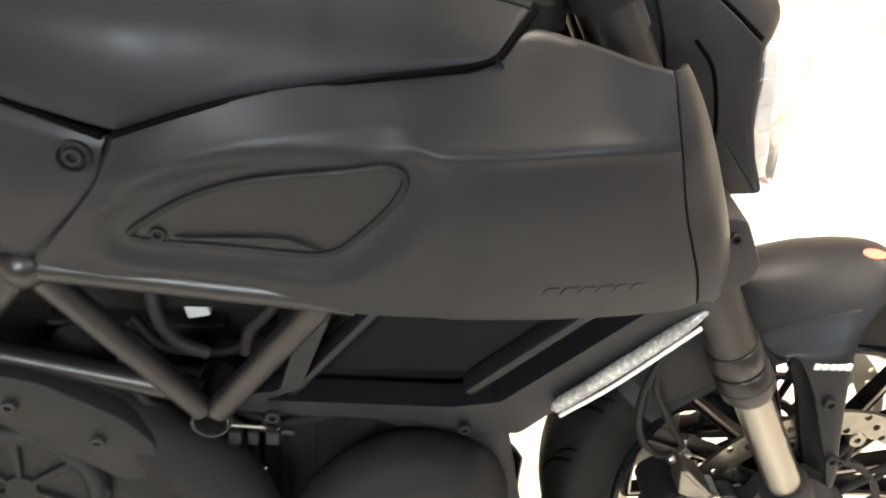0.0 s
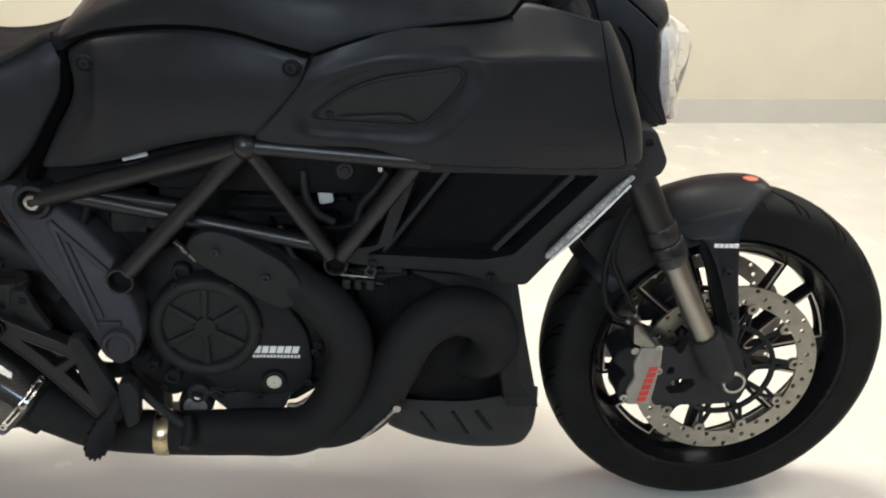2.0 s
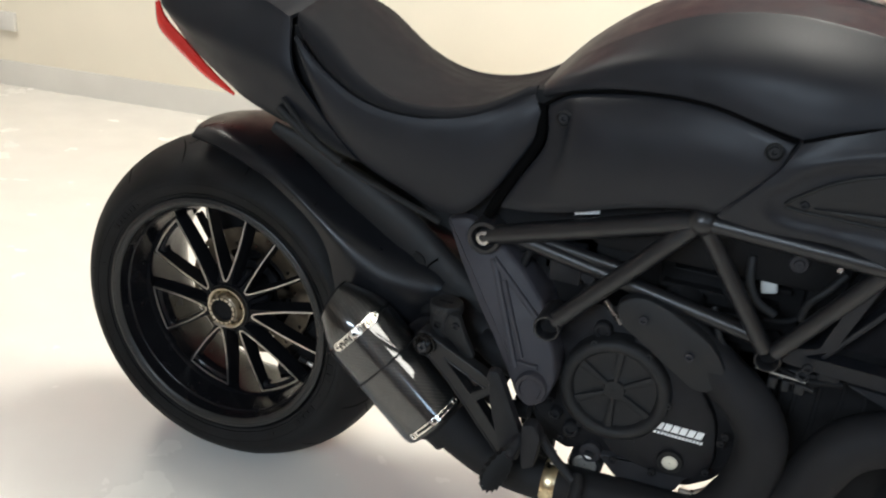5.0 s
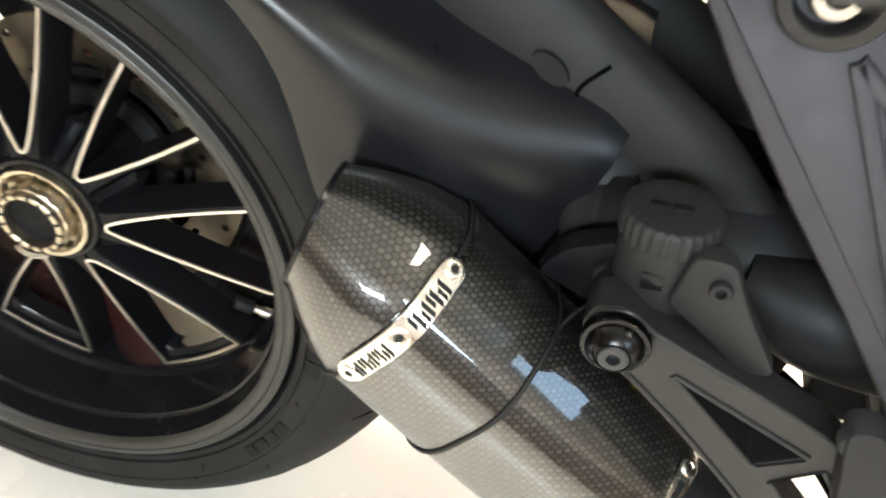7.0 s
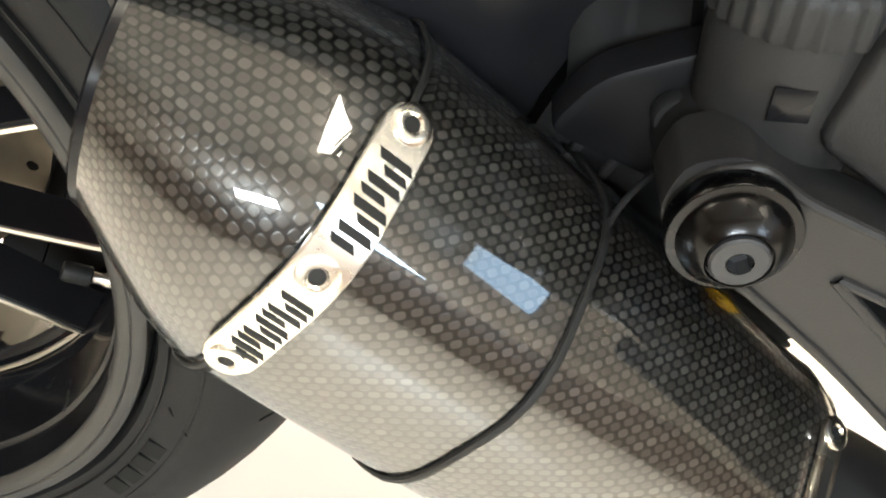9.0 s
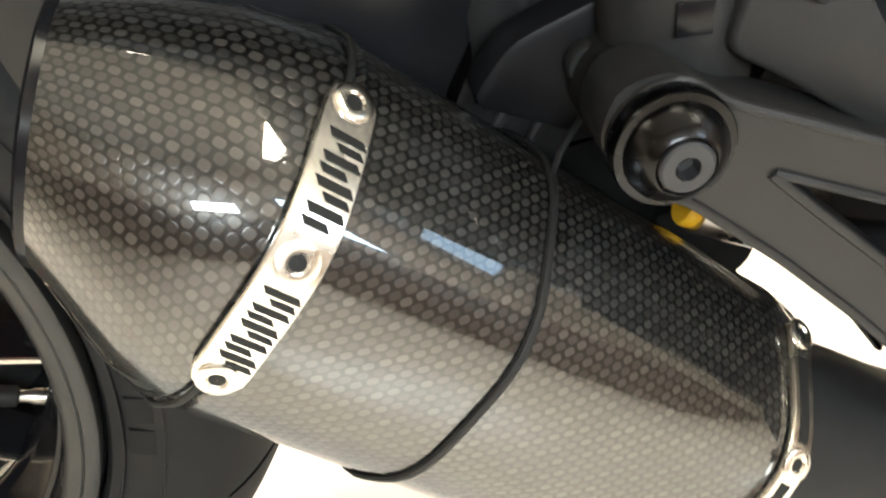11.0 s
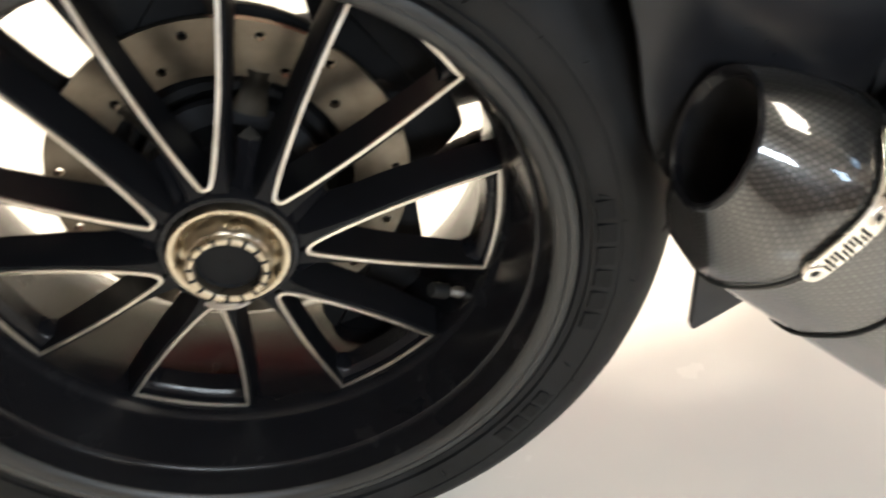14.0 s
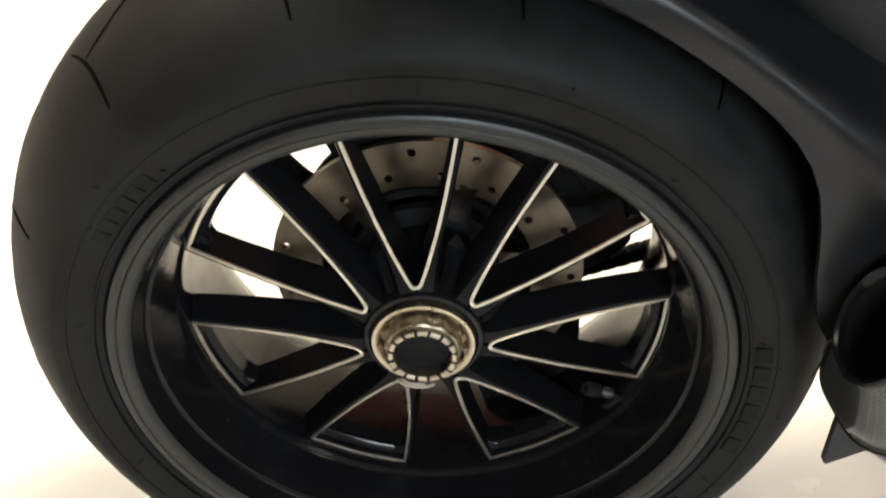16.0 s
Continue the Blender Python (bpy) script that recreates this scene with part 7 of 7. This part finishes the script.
    for p in ((1.533, -0.103, 0.499), (1.556, -0.110, 0.424)):
        hexbolt(side(p, s), (0, s, 0), 0.0075, stay, "screw", M_PLASTIC)
    for k in range(5):
        bm = bmesh.new()
        x0 = 1.499 + k * 0.0082
        prism(bm, [(x0 + 0.006, 0.5405), (x0 + 0.0125, 0.5405), (x0 + 0.0130, 0.5465), (x0 + 0.0065, 0.5465)], s * 0.1000, s * 0.0960, 0)
        part("white_mark", bm, M_WHITE, stay)

# lanes across the fender: half width, radius, and the angle at which its front edge starts
LANES = [(0.0, 0.3275, -7.4), (0.028, 0.3225, -6.0), (0.050, 0.3095, -2.4), (0.068, 0.2930, 1.8), (0.080, 0.2770, 5.0), (0.088, 0.2580, 6.8)]
rows = []
for u in (0.0, 0.06, 0.16, 0.32, 0.52, 0.76, 1.0):
    half_row = []
    for y, r, a0 in LANES:
        w = radians(a0 + (56 - a0) * u)
        r2 = r - 0.010 * max(0, 1 - u / 0.10) ** 2 * (1 - y / 0.09) + 0.012 * max(0, u - 0.7) / 0.3
        half_row.append((FRONT[0] - r2 * math.sin(w), -y, FRONT[2] + r2 * math.cos(w)))
    rows.append(half_row[::-1] + [(x, -y, z) for x, y, z in half_row[1:]])
fender = part("front_fender", sheet(rows, 6, 5, 0.004, False, 0.001), M_PAINT, bike, "matte black front fender close over the tyre")
bm = bmesh.new()
skin(bm, [[(1.582 + 0.013 * math.cos(a), -0.012 + 0.008 * math.sin(a), FRONT[2] + h + 0.3275 - 0.0050 * ((-0.012 + 0.008 * math.sin(a)) / 0.028) ** 2 - (0.002 + 0.013 * math.cos(a)) ** 2 / 0.65) for a in np.linspace(0, 2 * math.pi, 20, endpoint=False)] for h in (-0.006, 0.0012)])
part("red_badge", bm, M_BADGE, fender, "small red badge")
bm = bmesh.new()
prism(bm, rounded([(1.295, 0.535), (1.325, 0.575), (1.40, 0.60), (1.44, 0.56), (1.42, 0.50), (1.36, 0.47)], 0.012, 3), -0.085, 0.085, 0.006)
part("fender_rear", bm, M_ENGINE, fender)

# --- headlight and front end
NAC_SIDE = [(1.240, 0.958), (1.29, 0.926), (1.33, 0.900), (1.360, 0.876), (1.370, 0.84), (1.376, 0.80), (1.388, 0.765), (1.404, 0.730), (1.345, 0.726), (1.30, 0.75), (1.27, 0.82), (1.25, 0.90)]
NAC_MID = [(1.225, 1.012), (1.262, 1.004), (1.340, 0.962), (1.402, 0.893), (1.404, 0.84), (1.402, 0.80), (1.400, 0.765), (1.404, 0.732), (1.345, 0.726), (1.30, 0.75), (1.27, 0.82), (1.25, 0.92)]


def pillow(bm, edge, middle, half, r=0.008, levels=((-1, 0.9, 0), (-0.97, 1, 0), (-0.8, 1, 0.35), (-0.5, 1, 0.75), (0, 1, 1), (0.5, 1, 0.75), (0.8, 1, 0.35), (0.97, 1, 0), (1, 0.9, 0))):
    """A body between two like outlines: edge at its sides, middle at its crown."""
    a, b = rounded(edge, r, 3), rounded(middle, r, 3)
    loops = []
    for y, k, f in levels:
        q = a * (1 - f) + b * f
        q = q.mean(0) + (q - q.mean(0)) * k
        loops.append([(u, y * half, v) for u, v in q])
    skin(bm, loops)
    return bm


lamp_body = part("headlight_nacelle", bm_of(pillow, NAC_SIDE, NAC_MID, 0.082), M_PAINT, bike, "matte black headlight nacelle")
LENS_SIDE = [(1.370, 0.870), (1.390, 0.866), (1.398, 0.84), (1.404, 0.80), (1.412, 0.76), (1.413, 0.737), (1.402, 0.737), (1.378, 0.80)]
LENS_MID = [(1.400, 0.884), (1.440, 0.862), (1.447, 0.838), (1.440, 0.80), (1.428, 0.76), (1.418, 0.737), (1.390, 0.737), (1.385, 0.80)]
lens = part("headlight_lens", bm_of(pillow, LENS_SIDE, LENS_MID, 0.077), M_CLEAR, lamp_body, "clear headlight lens with fine ribs")
part("reflector", bm_of(pillow, [(a - 0.006, b * 0.97 + 0.024) for a, b in LENS_SIDE], [(a - 0.028, b * 0.97 + 0.024) for a, b in LENS_MID], 0.068), M_LENS, lamp_body, "silvered reflector behind the lens")
for k in range(4):
    bm = bmesh.new()
    z = 0.765 + 0.024 * k
    tube(bm, [(1.392 - 0.006 * k, -0.0765, z), (1.402 - 0.004 * k, -0.072, z + 0.003), (1.414, -0.062, z + 0.002)], 0.0012, 6, 3)
    part("lens_rib", bm, M_CLEAR, lens)
# dark tubes draw the shade in the nacelle's seams
bm = bmesh.new()
tube(bm, [(1.306, -0.0882, 0.872), (1.325, -0.0884, 0.850), (1.337, -0.0884, 0.815), (1.344, -0.0884, 0.775), (1.346, -0.0882, 0.745)], 0.0018, 8, 4)
part("nacelle_seam", bm, M_GAP_SHADE, lamp_body)
bm = bmesh.new()
tube(bm, [(1.285, -0.0815, 0.929), (1.310, -0.0815, 0.913), (1.340, -0.0815, 0.892), (1.364, -0.080, 0.874)], 0.0022, 8, 4)
part("nacelle_seam", bm, M_GAP_SHADE, lamp_body)
PANEL = rounded([(1.262, 0.914), (1.287, 0.927), (1.310, 0.911), (1.338, 0.891), (1.362, 0.872), (1.364, 0.84), (1.369, 0.80), (1.380, 0.765), (1.396, 0.734), (1.345, 0.730), (1.312, 0.75), (1.292, 0.82), (1.280, 0.87)], 0.004, 3)
for s in BOTH:
    bm = bmesh.new()
    prism(bm, PANEL, s * 0.0880, s * 0.070, 0.003)
    part("nacelle_panel", bm, M_PAINT, lamp_body, "matte black side panel of the headlight")
bm = bmesh.new()
box(bm, (1.375, 0, 0.728), (0.045, 0.12, 0.018), 0.004)
tube(bm, [(1.345, -0.055, 0.725), (1.35, -0.055, 0.69)], 0.012, 12, 1)
tube(bm, [(1.345, 0.055, 0.725), (1.35, 0.055, 0.69)], 0.012, 12, 1)
part("lamp_bracket", bm, M_INK, lamp_body)
bm = bmesh.new()
prism(bm, rounded([(1.150, 0.925), (1.175, 0.940), (1.225, 0.928), (1.235, 0.905), (1.17, 0.900)], 0.010, 3), -0.095, 0.095, 0.006)
prism(bm, rounded([(1.27, 0.76), (1.30, 0.775), (1.345, 0.735), (1.335, 0.71), (1.29, 0.73)], 0.010, 3), -0.15, 0.15, 0.006)
clamp = part("triple_clamp", bm, M_ENGINE, bike, "black fork clamps")
RAKE = np.array((-0.494, 0, 0.869))
for s in BOTH:
    q = np.array(side((1.212, -0.113, 0.938), s))
    bm = bmesh.new()
    lathe(bm, [(0.0205, 0.004), (0.0350, 0.004), (0.0375, 0.001), (0.0375, -0.024), (0.0350, -0.027), (0.0205, -0.027)], q, tuple(RAKE), 32, closed=True)
    part("clamp_ring", bm, M_ENGINE, clamp, "black ring clamped round the fork tube")
    bm = bmesh.new()
    tube(bm, [q + RAKE * 0.026, q, q - RAKE * 0.06], 0.0175, 24, 1)
    part("fork_tube_top", bm, M_CAST, clamp, "dark upper end of the fork tube")
    bm = bmesh.new()
    lathe(bm, [(0.001, 0.019), (0.0085, 0.019), (0.0095, 0.0175), (0.0100, 0.012), (0.0165, 0.010), (0.0180, 0.0075), (0.0185, 0.003), (0.0265, 0.0015), (0.0275, -0.001), (0.0262, -0.004), (0.018, -0.006)], q + RAKE * 0.026, tuple(RAKE), 32)
    part("fork_cap", bm, M_ALU, bike, "bright metal fork cap")
    bm = bmesh.new()
    tube(bm, [side(p, s) for p in [(1.13, -0.02, 1.06), (1.13, -0.12, 1.065), (1.09, -0.25, 1.09), (1.00, -0.38, 1.085), (0.97, -0.42, 1.08)]], 0.0125, 14, 5)
    tube(bm, [side(p, s) for p in [(1.17, -0.06, 0.955), (1.15, -0.06, 1.01), (1.13, -0.06, 1.062)]], 0.017, 14, 3)
    part("handlebar", bm, M_ENGINE, bike, "black handlebar half with riser")
    bm = bmesh.new()
    tube(bm, [side(p, s) for p in [(1.045, -0.32, 1.088), (1.0, -0.38, 1.085), (0.95, -0.445, 1.077)]], 0.017, 16, 3)
    part("grip", bm, M_RUBBER, bike)
bm = bmesh.new()
ridge = [(0.984, 0.979, 0.030, 0.085, 0.958), (1.002, 1.000, 0.020, 0.105, 0.955), (1.018, 1.017, 0.010, 0.125, 0.950), (1.040, 1.004, 0.025, 0.132, 0.944), (1.083, 0.998, 0.045, 0.140, 0.934), (1.110, 0.968, 0.080, 0.150, 0.930), (1.140, 0.956, 0.095, 0.155, 0.922), (1.165, 0.948, 0.100, 0.150, 0.912), (1.190, 0.935, 0.085, 0.120, 0.905)]
skin(bm, [[(x, -b, zb - 0.02), (x, -b, zb), (x, -(a + b) * 0.46, zb + (z - zb) * 0.36), (x, -a, z), (x, a, z), (x, (a + b) * 0.46, zb + (z - zb) * 0.36), (x, b, zb), (x, b, zb - 0.02)] for x, z, a, b, zb in ridge])
dash = part("dash_console", bm, M_DEEP, bike, "black peaked dash cover ahead of the tank")
TRIM = [
    [(1.018, -0.2030, 0.9530), (1.020, -0.160, 0.960), (1.022, -0.120, 0.968)],
    [(1.050, -0.2080, 0.9515), (1.050, -0.172, 0.958), (1.052, -0.138, 0.966)],
    [(1.080, -0.2085, 0.9445), (1.081, -0.180, 0.949), (1.083, -0.156, 0.954)],
    [(1.115, -0.2085, 0.9365), (1.116, -0.195, 0.939), (1.118, -0.182, 0.942)],
    [(1.146, -0.2105, 0.9305), (1.147, -0.207, 0.9315), (1.148, -0.203, 0.933)]]
for s in BOTH:
    trim = part("tank_trim", sheet(TRIM, 4, 3, 0.004, s == L, 0.001), M_DEEP, dash, "black trim between tank and fork")
    bm = bmesh.new()
    tube(bm, [side((q[2][0], q[2][1], q[2][2] + 0.0005), s) for q in TRIM], 0.0016, 8, 5)
    part("trim_edge", bm, M_CAST, trim)
    # switches and clamps on the bar, rounded and of several sizes
    for c, r, d, n in (((1.148, -0.085, 0.990), 0.026, 0.050, 0.35), ((1.125, -0.110, 1.020), 0.020, 0.060, 0.30), ((1.170, -0.070, 1.025), 0.024, 0.050, 0.40), ((1.185, -0.050, 0.985), 0.022, 0.045, 0.20), ((1.075, -0.185, 1.043), 0.024, 0.055, 0.9)):
        bm = bmesh.new()
        lathe(bm, [(0.001, d / 2), (r * 0.8, d / 2), (r, d / 2 - 0.004), (r, 0.004), (r * 0.92, 0.003), (r * 0.92, -0.003), (r, -0.004), (r, 0.004 - d / 2), (r * 0.8, -d / 2), (0.001, -d / 2)], side(c, s), (-0.3, n * s, 0.9), 20)
        part("bar_clamp", bm, M_DEEP, bike, "black rounded clamp under the handlebar")
    bm = bmesh.new()
    tube(bm, [side(p, s) for p in [(1.10, -0.165, 1.060), (1.05, -0.220, 1.062), (1.00, -0.285, 1.066), (0.95, -0.345, 1.066)]], [0.010, 0.009, 0.008, 0.009], 12, 5, 0.6)
    part("brake_lever", bm, M_ENGINE, bike, "black lever ahead of the grip")
    bm = bmesh.new()
    tube(bm, [side(p, s) for p in [(1.185, -0.120, 1.040), (1.210, -0.115, 1.008), (1.241, -0.112, 0.979), (1.266, -0.108, 0.961), (1.284, -0.100, 0.940), (1.290, -0.070, 0.915)]], 0.0065, 12, 6)
    part("clutch_hose", bm, M_FRAME, bike, "blue-black curved hose beside the headlight")
bm = bmesh.new()
prism(bm, rounded([(1.240, 1.012), (1.258, 1.004), (1.314, 0.9815), (1.318, 0.984), (1.296, 1.030), (1.262, 1.070), (1.235, 1.060)], 0.005, 3), -0.052, 0.052, 0.006)
visor = part("instrument_housing", bm, M_PLASTIC, bike, "black instrument housing above the headlight")
bm = bmesh.new()
tube(bm, [(1.252, -0.054, 1.0035), (1.285, -0.054, 0.9925), (1.316, -0.053, 0.9800)], 0.0016, 8, 3)
part("housing_edge", bm, M_WHITE, visor, "thin white edge line")
for pts in ([(1.17, -0.07, 1.05), (1.20, -0.08, 1.00), (1.225, -0.075, 0.965), (1.245, -0.06, 0.91)],):
    bm = bmesh.new()
    tube(bm, pts, 0.0055, 10, 6)
    part("control_cable", bm, M_INK, bike)

# hoses, clips and plugs inside the frame triangle and below its end
for s in BOTH:
    bm = bmesh.new()
    tube(bm, [side(p, s) for p in [(0.906, -0.160, 0.510), (0.940, -0.160, 0.507), (0.972, -0.160, 0.505)]], 0.0015, 10, 3)
    part("bracket_rod", bm, M_CALIPER, bike, "thin steel rod below the frame's end")
    for x, w in ((0.931, 0.012), (0.948, 0.010), (0.966, 0.013)):
        bm = bmesh.new()
        box(bm, side((x, -0.155, 0.493), s), (w, 0.016, 0.016), 0.002)
        part("plug", bm, M_PLASTIC, bike, "small black cable plug")
    bm = bmesh.new()
    lathe(bm, [(0.0050, 0.0), (0.0088, 0.0), (0.0094, 0.002), (0.0088, 0.004), (0.0050, 0.004)], side((0.966, -0.160, 0.515), s), (0, s, 0.4), 20, closed=True)
    part("hose_clip", bm, M_DARKMETAL, bike)
    bm = bmesh.new()
    lathe(bm, [(0.001, 0.004), (0.0060, 0.004), (0.0070, 0.002), (0.0115, 0.0015), (0.0130, -0.001), (0.0130, -0.012)], side((0.926, -0.156, 0.668), s), (0, s, 0), 28)
    part("filler_plug", bm, M_CAST, bike, "dull round plug inside the frame")
    hexbolt(side((0.975, -0.158, 0.672), s), (0, s, 0.2), 0.0042, bike, "bolt", M_PLATE)
    for pts, r in (([(0.868, -0.152, 0.665), (0.872, -0.158, 0.632), (0.886, -0.160, 0.606), (0.912, -0.156, 0.590)], 0.0060), ([(0.985, -0.152, 0.665), (0.968, -0.160, 0.642), (0.950, -0.160, 0.620), (0.944, -0.156, 0.592)], 0.0055), ([(0.835, -0.150, 0.580), (0.846, -0.160, 0.552), (0.858, -0.158, 0.530), (0.880, -0.150, 0.512)], 0.0050)):
        bm = bmesh.new()
        tube(bm, [side(p, s) for p in pts], r, 12, 6)
        part("coolant_hose", bm, M_PLASTIC, bike, "black rubber hose inside the frame")
# White patch painted in for the bright wall behind an open gap.
bm = bmesh.new()
box(bm, (0.641, -0.155, 0.681), (0.036, 0.004, 0.012), 0.002, Matrix.Rotation(radians(-14), 4, "Y"))
part("bright_gap_patch", bm, M_WHITE, bike, "white patch standing for the bright wall seen through a gap")

# --- wall socket on the back wall
sock = tagged(new("wall_socket"), "small beige socket box on the cream wall", "socket")
sock.matrix_world = ROOM @ pose(-3.0, 0.0, 0.30)
bm = bmesh.new()
box(bm, (0, -0.012, 0), (0.085, 0.024, 0.085), 0.004)
part("socket_plate", bm, M_BASE, sock)
bm = bmesh.new()
lathe(bm, [(0.022, 0.0), (0.021, -0.008), (0.001, -0.008)], (0, -0.0242, 0), (0, -1, 0), 24)
part("socket_face", bm, M_GREY, sock)
